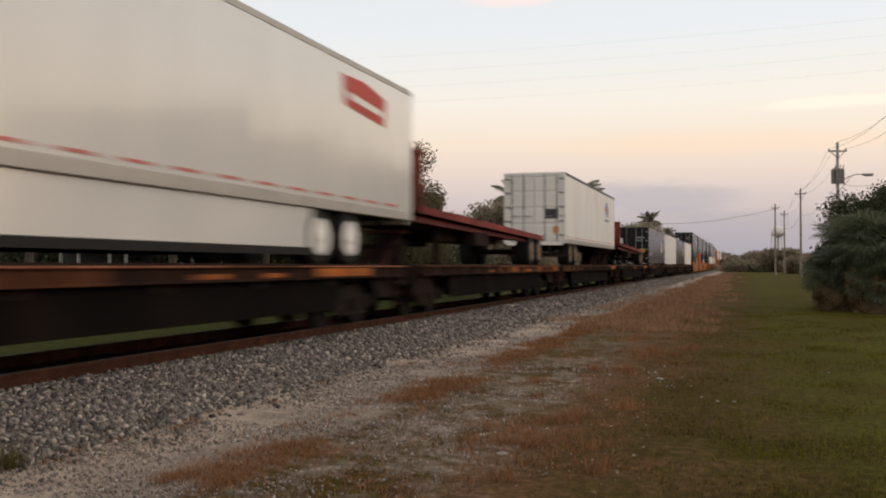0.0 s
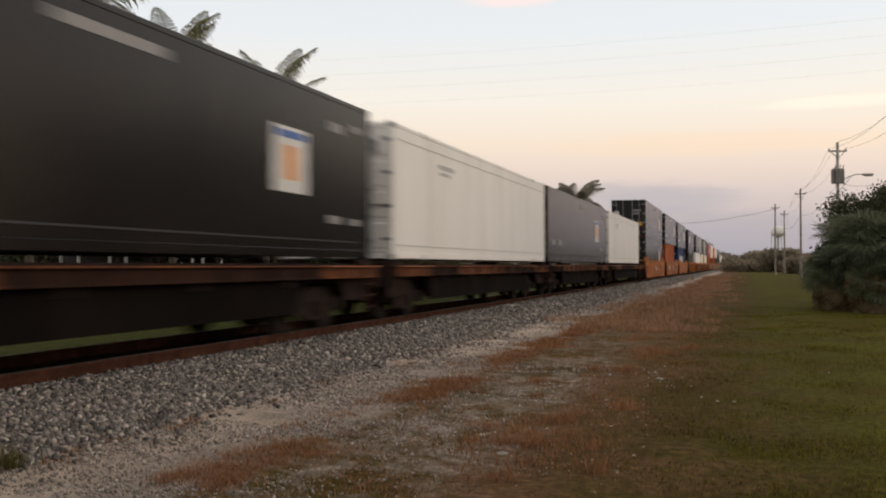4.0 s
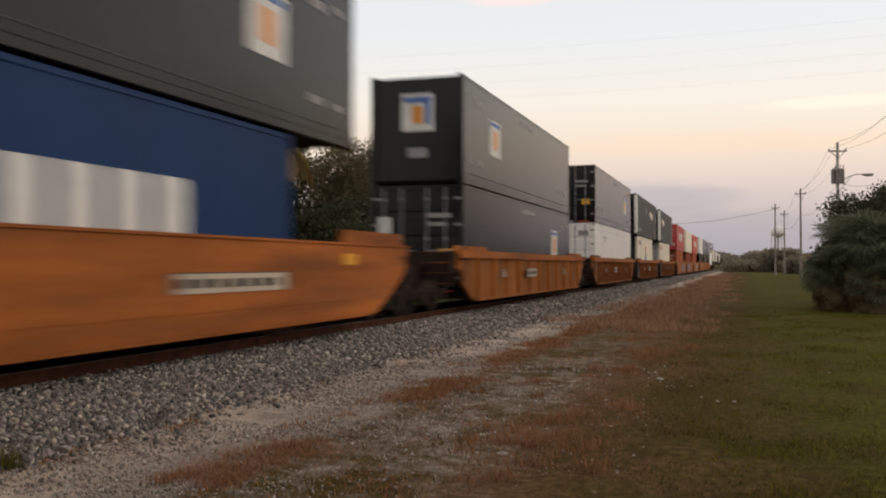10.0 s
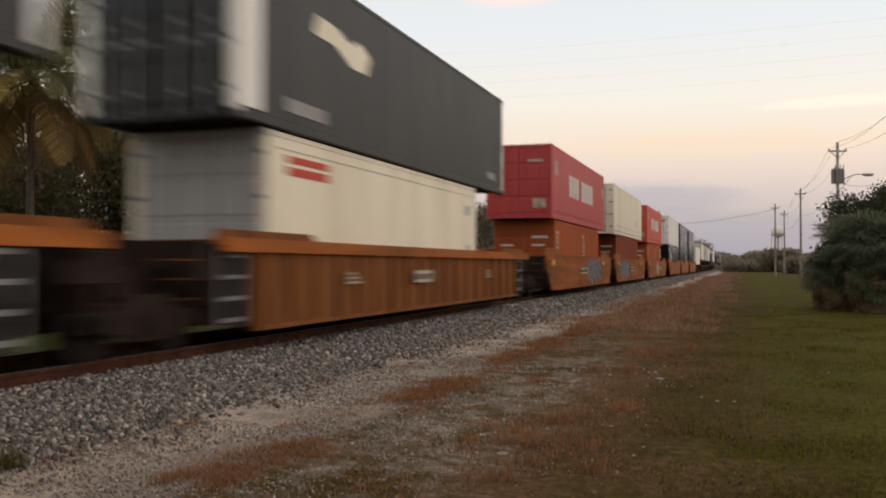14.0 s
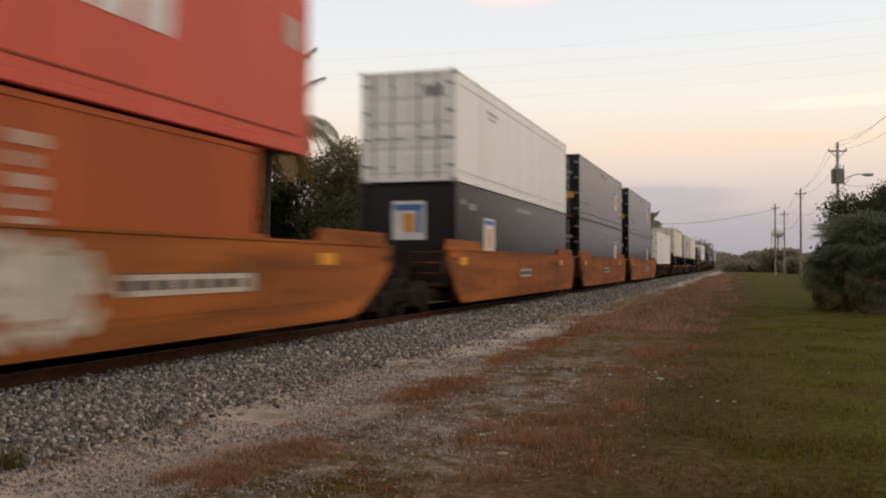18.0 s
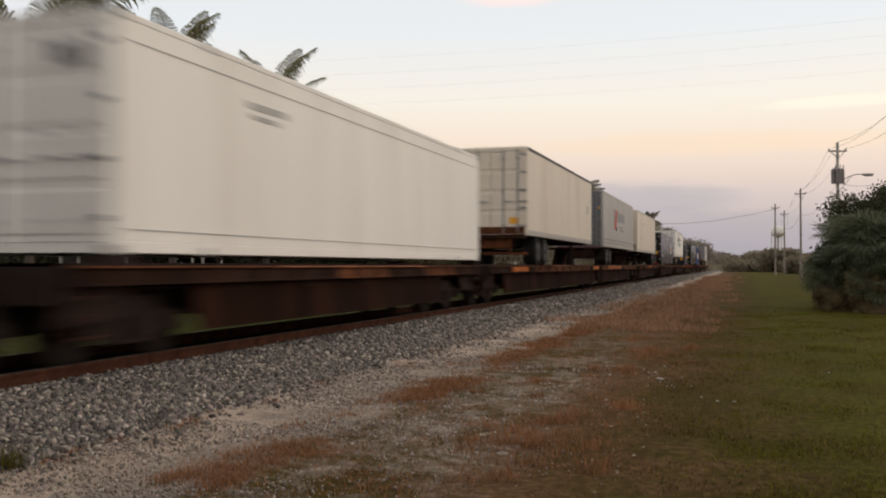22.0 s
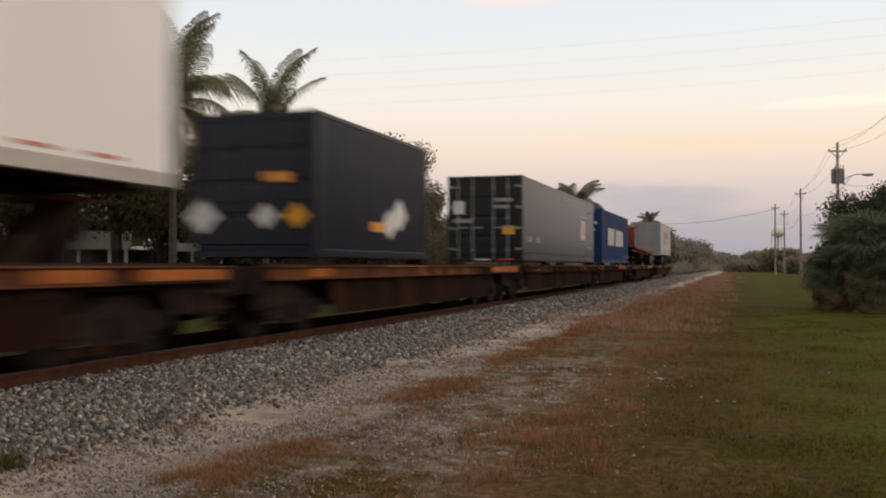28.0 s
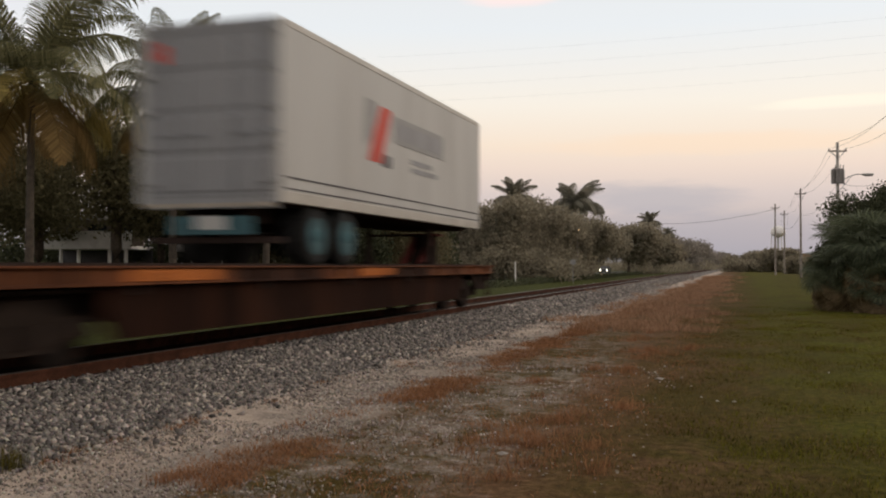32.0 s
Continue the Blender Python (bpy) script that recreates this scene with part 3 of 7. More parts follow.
def lock_rods(parent, x0, x1, z0, z1, y, material):
    """Two upright lock bars on a door, each with brackets and a handle."""
    key = ("rod", round(z1 - z0, 2), material.name)
    if key not in SMALL:
        h = z1 - z0
        bm = rod(bmesh.new(), (0, 0, 0), (0, 0, h), 0.022, seg=8)
        for z in (0.3, h / 2, h - 0.3):
            box(bm, -0.05, 0.05, -0.02, 0.03, z - 0.03, z + 0.03)
        box(bm, -0.02, 0.36, -0.035, -0.01, h * 0.38, h * 0.38 + 0.03)
        o = link("lock_rod", bm, material)
        SMALL[key] = o.data
        bpy.data.objects.remove(o)
    for x in (x0, x1):
        twin("lock_rod", SMALL[key], parent, pose(x, y, z0), "steel lock rod with handle")


def hinges(parent, x0, x1, y, zs, material):
    key = ("hinge", round(abs(x1 - x0), 3), material.name)
    if key not in SMALL:
        w = abs(x1 - x0) / 2
        o = link("hinge", solid((-w, w, -0.02, 0.02, 0, 0.07), bevel=0.006), material)
        SMALL[key] = o.data
        bpy.data.objects.remove(o)
    for z in zs:
        twin("hinge", SMALL[key], parent, pose((x0 + x1) / 2, y, z))


def door_leaf(x0, x1, y, d, z0, z1, n=4):
    """A door leaf pressed into n raised fields; y its outer face, d the way inwards."""
    out = [(y + 0.06 * d, z0), (y + 0.03 * d, z0)]
    step = (z1 - z0) / n
    for i in range(n):
        a = z0 + i * step
        out += [(y + 0.03 * d, a + 0.07), (y + 0.012 * d, a + 0.10), (y + 0.012 * d, a + step - 0.06), (y + 0.03 * d, a + step - 0.03)]
    out += [(y + 0.03 * d, z1), (y + 0.06 * d, z1)]
    return prism(bmesh.new(), out, min(x0, x1), max(x0, x1))


def nose(w, y, d, z0, z1, n=7):
    """The blind end, folded into n upright ribs; d the way inwards."""
    out = [(-w, y + 0.07 * d)]
    step = 2 * w / n
    for i in range(n):
        a = -w + i * step
        out += [(a + 0.02, y + 0.035 * d), (a + step * 0.3, y + 0.035 * d), (a + step * 0.38, y + 0.012 * d), (a + step * 0.82, y + 0.012 * d), (a + step * 0.9, y + 0.035 * d)]
    out += [(w, y + 0.07 * d)]
    return prism_up(bmesh.new(), out, z0, z1)


def container(length, height, paint, label, pitch=0.6, depth=0.012, doors=True, door_paint=None, rods=STEEL, iso=False, castings=None, posts=None):
    thing = new("shipping_container")
    tagged(thing, label, "container", "containers of the train")
    w = 1.295 if length > 13 else 1.22
    top_rail, low_rail = 0.10, 0.17
    for s in (-1, 1):
        part("side_wall", ribbed_sheet(0.14, length - 0.14, low_rail, height - top_rail, w - 0.004, s, pitch, depth), paint, thing)
        part("top_rail", solid(((w - 0.10) * s, w * s, 0.14, length - 0.14, height - top_rail, height - 0.01), bevel=0.012), paint, thing)
        part("bottom_rail", solid(((w - 0.10) * s, (w + 0.003) * s, 0.14, length - 0.14, 0.02, low_rail), bevel=0.015), paint, thing)
        for y in (0.0, length - 0.14):
            part("corner_post", solid(((w - 0.16) * s, w * s, y, y + 0.14, 0.12, height - 0.11), bevel=0.012), posts or paint, thing)
        ys = (0.0, length - 0.18) if not length > 13 else (0.0, length - 0.18, (length - 12.19) / 2, (length + 12.19) / 2 - 0.18)
        for y in ys:
            for z in (0.0, height - 0.12):
                part("corner_casting", solid(((w - 0.17) * s, (w + 0.005) * s, y - 0.003, y + 0.18, z, z + 0.12), bevel=0.01), castings or paint, thing)
    part("roof", solid((-w + 0.09, w - 0.09, 0.1, length - 0.1, height - 0.07, height - 0.03)), paint, thing)
    part("floor", solid((-w + 0.09, w - 0.09, 0.1, length - 0.1, 0.06, 0.16)), FRAME_DARK, thing)
    # nose wall
    part("nose_wall", nose(w - 0.15, length, -1, 0.12, height - 0.1), paint, thing)
    dp = door_paint or paint
    part("door_header", solid((-w + 0.15, w - 0.15, 0.0, 0.12, height - 0.12, height - 0.01)), dp, thing)
    part("door_sill", solid((-w + 0.15, w - 0.15, 0.0, 0.12, 0.03, 0.15)), dp, thing)
    for s in (-1, 1):
        door = part("door", door_leaf(0.012 * s, (w - 0.165) * s, 0.0, 1, 0.16, height - 0.13), dp, thing)
        lock_rods(door, s * 0.30 if s > 0 else -0.92, s * 0.80 if s > 0 else -0.42, 0.10, height - 0.08, 0.0, rods)
        hinges(door, (w - 0.24) * s, (w - 0.05) * s, 0.0, [0.4 + i * (height - 0.8) / 3 for i in range(4)], rods)
    return thing, w


def on_sides(thing, w, name, y0, y1, z0, z1, material, label="", sides=(1, -1), deep=0.006):
    """A flat marking on the side walls."""
    for s in sides:
        part(name, solid((w * s, (w + deep) * s, y0, y1, z0, z1)), material, thing, label)


def shape_on_side(thing, w, name, outline, material, label="", deep=0.006):
    part(name, prism(bmesh.new(), outline, w, w + deep), material, thing, label)


def on_front(thing, name, x0, x1, z0, z1, material, label="", y=-0.012):
    part(name, solid((x0, x1, y, y + 0.03, z0, z1)), material, thing, label)


def black_container():
    L, H = 16.15, 2.896
    thing, w = container(L, H, BLACK_PAINT, "black steel long domestic freight container", pitch=0.62, depth=0.002)
    # emblem panel near the nose, small writing as bars
    on_sides(thing, w, "emblem_panel", L - 4.0, L - 2.8, 1.05, 2.10, MARK_WHITE, "white emblem panel with blue and orange shapes")
    on_sides(thing, w, "emblem_arc", L - 3.9, L - 2.9, 1.92, 2.04, MARK_BLUE, deep=0.012)
    on_sides(thing, w, "emblem_figure", L - 3.62, L - 3.2, 1.25, 1.80, MARK_ORANGE, deep=0.012)
    on_sides(thing, w, "writing", L - 9.0, L - 6.9, 2.48, 2.62, MARK_GREY, "grey row of writing bars")
    on_sides(thing, w, "writing", 0.8, 1.5, 0.68, 0.88, MARK_GREY)
    on_sides(thing, w, "writing", 2.2, 2.85, 0.68, 0.88, MARK_GREY)
    on_sides(thing, w, "writing", L - 1.9, L - 1.3, 2.25, 2.42, MARK_GREY)
    on_sides(thing, w, "writing", L - 0.9, L - 0.5, 2.35, 2.48, MARK_GREY)
    on_sides(thing, w, "writing", L - 1.9, L - 1.4, 0.62, 0.76, MARK_GREY)
    on_sides(thing, w, "writing", L - 0.95, L - 0.5, 0.62, 0.74, MARK_GREY)
    on_sides(thing, w, "scuff_strip", 0.6, L - 0.6, 0.30, 0.325, GREY_BLACK)
    on_front(thing, "warning_label", 0.62, 1.02, 0.92, 1.20, MARK_YELLOW, "yellow warning label on the door")
    on_front(thing, "writing", 0.28, 0.95, 2.02, 2.14, MARK_GREY)
    on_front(thing, "writing", 0.28, 0.85, 1.80, 1.90, MARK_GREY)
    on_front(thing, "emblem_panel", -1.08, -0.72, 1.62, 2.05, MARK_WHITE, "white emblem label on the door")
    on_front(thing, "writing", -1.08, -0.45, 1.32, 1.44, MARK_GREY)
    on_front(thing, "reflector_tape", 0.45, 1.0, 0.06, 0.10, MARK_RED, y=-0.016)
    on_front(thing, "reflector_tape", -0.35, 0.2, 0.06, 0.10, MARK_WHITE, y=-0.016)
    # the emblem on the nose wall
    for name, x0, x1, z0, z1, m, d in (("emblem_panel", -0.42, 0.48, 1.42, 2.42, MARK_WHITE, 0.0), ("emblem_arc", -0.36, 0.42, 2.18, 2.34, MARK_BLUE, 0.006),
                                       ("emblem_arc", 0.24, 0.38, 1.6, 2.2, MARK_BLUE, 0.006), ("emblem_figure", -0.12, 0.18, 1.62, 2.1, MARK_ORANGE, 0.006),
                                       ("writing", -0.25, 0.3, 0.72, 0.98, MARK_GREY, 0.0)):
        part(name, solid((-x1, -x0, L - 0.012, L - 0.004 + d, z0, z1)), m, thing)
    return thing


def letter_blocks(thing, w, y0, y1, z0, z1, material, words=(3, 4)):
    """A word mark as plain blocks of its size, one a letter."""
    n = sum(words) + 0.7 * (len(words) - 1)
    step = (y1 - y0) / n
    y = y0
    for k, count in enumerate(words):
        for i in range(count):
            block = [(y + 0.08 * step, z0), (y + 0.74 * step, z0), (y + 0.82 * step, z0 + 0.1), (y + 0.82 * step, z1 - 0.1), (y + 0.74 * step, z1), (y + 0.08 * step, z1)]
            part("word_mark_block", prism(bmesh.new(), block, w, w + 0.007), material, thing)
            y += step
        y += 0.7 * step


def iso_container(length, height, paint, label, word=None, writing=()):
    thing, w = container(length, height, paint, label, pitch=0.29, depth=0.026, iso=True, rods=paint)
    if word:
        letter_blocks(thing, w, *word, MARK_WHITE)
    for y0, y1, z0, z1 in writing:
        for k in range(5):
            h = (z1 - z0) / 5
            part("writing", bars(bmesh.new(), w, y0, y1 - (y1 - y0) * (0.0, 0.25, 0.1, 0.4, 0.05)[k], z0 + h * k, z0 + h * (k + 1), 1, 1), PALE_SPRAY, thing)
    on_front(thing, "writing", 0.3, 0.95, height * 0.72, height * 0.76, MARK_WHITE)
    on_front(thing, "writing", 0.3, 0.85, height * 0.60, height * 0.63, MARK_WHITE)
    on_front(thing, "writing", -0.95, -0.4, height * 0.60, height * 0.63, MARK_WHITE)
    return thing


def white_container(length=16.15, paint=WHITE_PAINT, label="white smooth-sided refrigerated freight container"):
    H = 2.896
    thing, w = container(length, H, paint, label, pitch=1.2, depth=0.004, rods=STEEL, castings=GREY_PAINT, door_paint=paint)
    on_sides(thing, w, "seam", 0.2, length - 0.2, 2.55, 2.562, GREY_PAINT)
    on_sides(thing, w, "seam", 0.2, length - 0.2, 0.30, 0.315, GREY_PAINT)
    on_sides(thing, w, "writing", 3.2, 4.4, 2.2, 2.3, GREY_PAINT)
    on_sides(thing, w, "writing", 3.3, 4.1, 2.05, 2.12, GREY_PAINT)
    on_front(thing, "label", 0.45, 0.95, 2.25, 2.5, MARK_GREY)
    return thing


def grey_container(label, squiggle_at):
    """Charcoal container with a pale corner post and a pale emblem like a loose scroll."""
    L, H = 16.15, 2.896
    thing, w = container(L, H, GREY_BLACK, label, pitch=0.62, posts=WHITE_PAINT, door_paint=BLACK_PAINT)
    on_sides(thing, w, "corner_band", 0.15, 0.75, 0.2, H - 0.12, WHITE_PAINT, "pale corner band")
    y, z = squiggle_at
    shape_on_side(thing, w, "scroll_emblem", [(y, z), (y + 0.9, z - 0.02), (y + 1.7, z - 0.28), (y + 2.4, z - 0.25), (y + 2.6, z + 0.1), (y + 2.1, z + 0.30),
                                              (y + 1.6, z + 0.15), (y + 1.0, z + 0.32), (y + 0.2, z + 0.36)], CREAM_PAINT, "cream scroll emblem")
    shape_on_side(thing, w, "round_emblem", [(y - 2.9 + 0.32 * math.cos(k * 0.7), z + 0.25 + 0.22 * math.sin(k * 0.7)) for k in range(9)], MARK_GREY)
    on_sides(thing, w, "writing", 1.6, 3.1, 0.32, 0.55, MARK_GREY)
    on_sides(thing, w, "writing", L - 1.9, L - 1.0, 0.35, 0.55, MARK_GREY)
    return thing


# ---- the train: road trailers ----
ROAD_WHEEL = {}


def road_wheels(thing, y, disc):
    """One trailer axle: axle beam and dual wheels, each a tyre with a painted disc."""
    if not ROAD_WHEEL:
        bm = bmesh.new()
        rod(bm, (-0.24, 0, 0), (0.24, 0, 0), 0.50, seg=28)
        bmesh.ops.bevel(bm, geom=[e for e in bm.edges if abs(e.verts[0].co.x - e.verts[1].co.x) < 0.01 and e.calc_length() < 0.2], offset=0.05, segments=2, affect="EDGES")
        o = link("tyre", bm, TYRE)
        ROAD_WHEEL["tyre"] = o.data
        bpy.data.objects.remove(o)
        for name, m in (("disc", HUB), ("teal", TEAL), ("dark", MARK_DARK), ("white", WHITE_PAINT)):
            bm = bmesh.new()
            rod(bm, (0.20, 0, 0), (0.25, 0, 0), 0.34, 0.32, seg=24)
            rod(bm, (0.24, 0, 0), (0.30, 0, 0), 0.11, 0.09, seg=12)
            o = link("rim", bm, m)
            ROAD_WHEEL[name] = o.data
            bpy.data.objects.remove(o)
    part("axle", rod(bmesh.new(), (-0.9, y, 0.5), (0.9, y, 0.5), 0.07), FRAME_DARK, thing)
    for s in (-1, 1):
        t = twin("tyre", ROAD_WHEEL["tyre"], thing, pose(1.02 * s, y, 0.5, 0, 0, 0 if s > 0 else 180))
        twin("rim", ROAD_WHEEL[disc], t, pose(0, 0, 0), "painted wheel disc")


def trailer(length, paint, label, doors_lead=True, skirt=False, disc="disc", door_paint=None, bottom=0.98, height=2.85, rib=1.22, stripes=True, top_dark=False, axle_at=2.1):
    """A boxed road trailer standing on the wagon deck. y = 0 is the leading end."""
    thing = new("semi_trailer")
    tagged(thing, label, "trailer", "road trailers of the train")
    w, z0, z1 = 1.295, bottom, bottom + height
    for s in (-1, 1):
        part("side_wall", ribbed_sheet(0.1, length - 0.1, z0 + 0.18, z1 - 0.1, w, s, rib, 0.004), paint, thing)
        part("bottom_rail", solid(((w - 0.1) * s, (w + 0.012) * s, 0.06, length - 0.06, z0, z0 + 0.19), bevel=0.012), ALU, thing)
        part("top_rail", solid(((w - 0.1) * s, (w + 0.008) * s, 0.06, length - 0.06, z1 - 0.12, z1), bevel=0.012), MARK_DARK if top_dark else ALU, thing)
        for y in (0.0, length - 0.12):
            part("corner_post", solid(((w - 0.12) * s, (w + 0.004) * s, y, y + 0.12, z0, z1), bevel=0.012), paint, thing)
        if stripes:
            n = int(length / 1.15)
            for i in range(n):
                y = 0.4 + i * (length - 0.9) / n
                part("reflector", solid(((w + 0.002) * s, (w + 0.010) * s, y, y + 0.50, z0 + 0.245, z0 + 0.29)), MARK_RED, thing)
    part("roof", solid((-w + 0.08, w - 0.08, 0.05, length - 0.05, z1 - 0.05, z1 - 0.01)), paint, thing)
    part("floor", solid((-w + 0.08, w - 0.08, 0.05, length - 0.05, z0 + 0.05, z0 + 0.14)), FRAME_DARK, thing)
    yd, yn, d = (0.0, length, 1) if doors_lead else (length, 0.0, -1)
    dp = door_paint or paint
    part("door_header", solid((-w + 0.1, w - 0.1, min(yd, yd + 0.1 * d), max(yd, yd + 0.1 * d), z1 - 0.14, z1)), dp, thing)
    part("door_sill", solid((-w + 0.1, w - 0.1, min(yd, yd + 0.1 * d), max(yd, yd + 0.1 * d), z0 - 0.08, z0 + 0.10)), dp, thing)
    for s in (-1, 1):
        door = part("door", door_leaf(0.012 * s, (w - 0.125) * s, yd, d, z0 + 0.11, z1 - 0.15), dp, thing)
        lock_rods(door, -0.95 if s < 0 else 0.45, -0.45 if s < 0 else 0.95, z0 + 0.05, z1 - 0.1, yd - 0.012 * d, STEEL)
        hinges(door, (w - 0.26) * s, (w - 0.04) * s, yd - 0.002 * d, [z0 + 0.3 + k * (height - 0.6) / 4 for k in range(5)], MARK_GREY)
    part("nose_wall", nose(w - 0.12, yn, -d, z0, z1 - 0.05, 6), paint, thing)
    # bumper under the doors, slider frame, axles, landing legs, king pin plate
    ya = yd + 0.25 * d
    bm = bmesh.new()
    for s in (-1, 1):
        box(bm, 0.55 * s, 0.65 * s, ya - 0.05, ya + 0.05, 0.42, z0)
    box(bm, -1.2, 1.2, ya - 0.06, ya + 0.06, 0.36, 0.46)
    part("bumper", bm, DECK_RUST if paint is WORN_WHITE else FRAME_DARK, thing, "steel rear bumper bar")
    mid = yd + axle_at * d
    part("slider_frame", solid((-0.55, -0.42, mid - 1.7, mid + 1.7, 0.70, z0 + 0.05), (0.42, 0.55, mid - 1.7, mid + 1.7, 0.70, z0 + 0.05), (-0.5, 0.5, mid - 0.1, mid + 0.1, 0.6, 0.85)), FRAME_DARK, thing)
    for dy in (-0.65, 0.65):
        road_wheels(thing, mid + dy, disc)
    yl = yn - 3.0 * d
    for s in (-1, 1):
        part("landing_leg", solid((0.72 * s, 0.86 * s, yl - 0.07, yl + 0.07, 0.085, z0 + 0.02), (0.62 * s, 0.96 * s, yl - 0.14, yl + 0.14, 0.03, 0.09)), FRAME_DARK, thing)
    part("leg_crossbar", rod(bmesh.new(), (-0.8, yl, 0.75), (0.8, yl, 0.75), 0.03, seg=6), FRAME_DARK, thing)
    part("king_pin_plate", solid((-0.9, 0.9, min(yn - 1.6 * d, yn - 0.2 * d), max(yn - 1.6 * d, yn - 0.2 * d), z0 - 0.06, z0 + 0.06)), FRAME_DARK, thing)
    n = int(length / 0.6)
    beam = None
    for i in range(n):
        y = 0.4 + i * (length - 0.8) / n
        if beam is None:
            beam = part("cross_member", solid((-w + 0.1, w - 0.1, 0, 0.06, z0 - 0.04, z0 + 0.06)), FRAME_DARK, thing)
            beam.location = (0, y, 0)
        else:
            twin("cross_member", beam.data, thing, pose(0, y, 0))
    if skirt:
        a, b = (4.2, length - 3.4) if doors_lead else (2.6, length - 5.0)
        for s in (-1, 1):
            part("side_skirt", solid((1.20 * s, 1.24 * s, a, b, 0.30, z0), bevel=0.01), paint, thing, "white plastic side skirt")
            part("skirt_edge", solid((1.19 * s, 1.245 * s, a, b, 0.18, 0.30)), TYRE, thing)
    return thing, w, z0, z1


def flatbed(length=14.1, cargo=False):
    """An empty red platform trailer, head board leading, its deck falling slightly to the rear."""
    thing = new("platform_trailer")
    tagged(thing, "empty red steel platform trailer with a tall head board", "trailer", "road trailers of the train")
    zf, zr = 1.36, 1.08
    for s in (-1, 1):
        part("side_rail", prism(bmesh.new(), [(0, zf - 0.17), (length, zr - 0.17), (length, zr), (0, zf)], 1.20 * s, 1.28 * s), RED_BOARD, thing)
        part("lower_rail", prism(bmesh.new(), [(0.1, zf - 0.36), (length - 0.1, zr - 0.30), (length - 0.1, zr - 0.20), (0.1, zf - 0.22)], 1.02 * s, 1.10 * s), RED_DIM, thing)
        # beams and planks coloured dark, for the shade under the deck
        part("main_beam", prism(bmesh.new(), [(0.4, zf - 0.45), (3.2, zf - 0.48), (4.0, zr - 0.42), (length - 4.6, zr - 0.40), (length - 3.8, zr - 0.2), (length, zr - 0.2), (length, zr - 0.08), (0.4, zf - 0.1)],
                                0.42 * s, 0.54 * s), DECK_DARK, thing)
        part("tool_box", solid((0.75 * s, 1.15 * s, 5.2, 6.6, 0.55, zr - 0.15), bevel=0.02), FRAME_DARK, thing)
    n = 9
    for i in range(n):
        xa = -1.19 + i * 2.38 / n
        part("deck_plank", prism(bmesh.new(), [(0.02, zf - 0.07), (length - 0.02, zr - 0.07), (length - 0.02, zr - 0.02), (0.02, zf - 0.02)], xa + 0.008, xa + 2.38 / n - 0.008), DECK_DARK, thing)
    part("head_board", solid((-1.25, 1.25, 0.0, 0.08, zf - 0.1, zf + 1.22), bevel=0.01), RED_BOARD, thing, "red steel head board")
    for i in range(6):
        x = -1.2 + i * 0.468
        part("head_board_rib", solid((x, x + 0.07, -0.06, 0.14, zf - 0.1, zf + 1.18)), RED_BOARD, thing)
    part("head_board_cap", solid((-1.28, 1.28, -0.08, 0.16, zf + 1.18, zf + 1.28), bevel=0.01), RED_BOARD, thing)
    part("sign", prism_up(bmesh.new(), [(0.30, -0.062), (0.72, -0.062), (0.72, -0.075), (0.30, -0.075)], zf + 0.10, zf + 0.52), MARK_GREY, thing, "worn grey sign on the head board")
    part("sign_top", solid((0.40, 0.62, -0.075, -0.062, zf + 0.52, zf + 0.72)), MARK_GREY, thing)
    part("faded_patch", solid((-0.95, -0.1, -0.070, -0.062, zf + 0.62, zf + 1.0)), RED_DIM, thing, "darker worn patch")
    for dy in (-0.65, 0.65):
        road_wheels(thing, length - 1.35 + dy, "disc")
    for s in (-1, 1):
        part("landing_leg", solid((0.62 * s, 0.76 * s, 2.9, 3.05, 0.08, zf - 0.3), (0.54 * s, 0.84 * s, 2.82, 3.13, 0.02, 0.085)), FRAME_DARK, thing)
    beam = None
    for i in range(18):
        y = 0.5 + i * 0.76
        z = zf + (zr - zf) * y / length
        if beam is None:
            # cross members dark as well, the underside's shade in their colour
            beam = part("cross_member", solid((-1.2, 1.2, 0, 0.07, -0.17, -0.08)), FRAME_DARK, thing)
            beam.location = (0, y, z)
        else:
            twin("cross_member", beam.data, thing, pose(0, y, z))
    part("bumper", solid((-1.15, 1.15, length - 0.12, length, 0.40, 0.50), (-0.6, -0.5, length - 0.1, length - 0.02, 0.48, zr - 0.1), (0.5, 0.6, length - 0.1, length - 0.02, 0.48, zr - 0.1)), RED_STEEL, thing)
    if cargo:
        bm = bmesh.new()
        for i in range(7):
            y, z = 1.2 + i * 0.42, zf + (zr - zf) * (1.2 + i * 0.42) / length
            box(bm, -0.8, 0.7, y, y + 0.40, z - 0.02, z + 0.24 - 0.02 * abs(i - 2), bevel=0.05)
        part("tarpaulin", bm, BLUE_BOX, thing, "folded blue tarpaulin on the deck")
    return thing


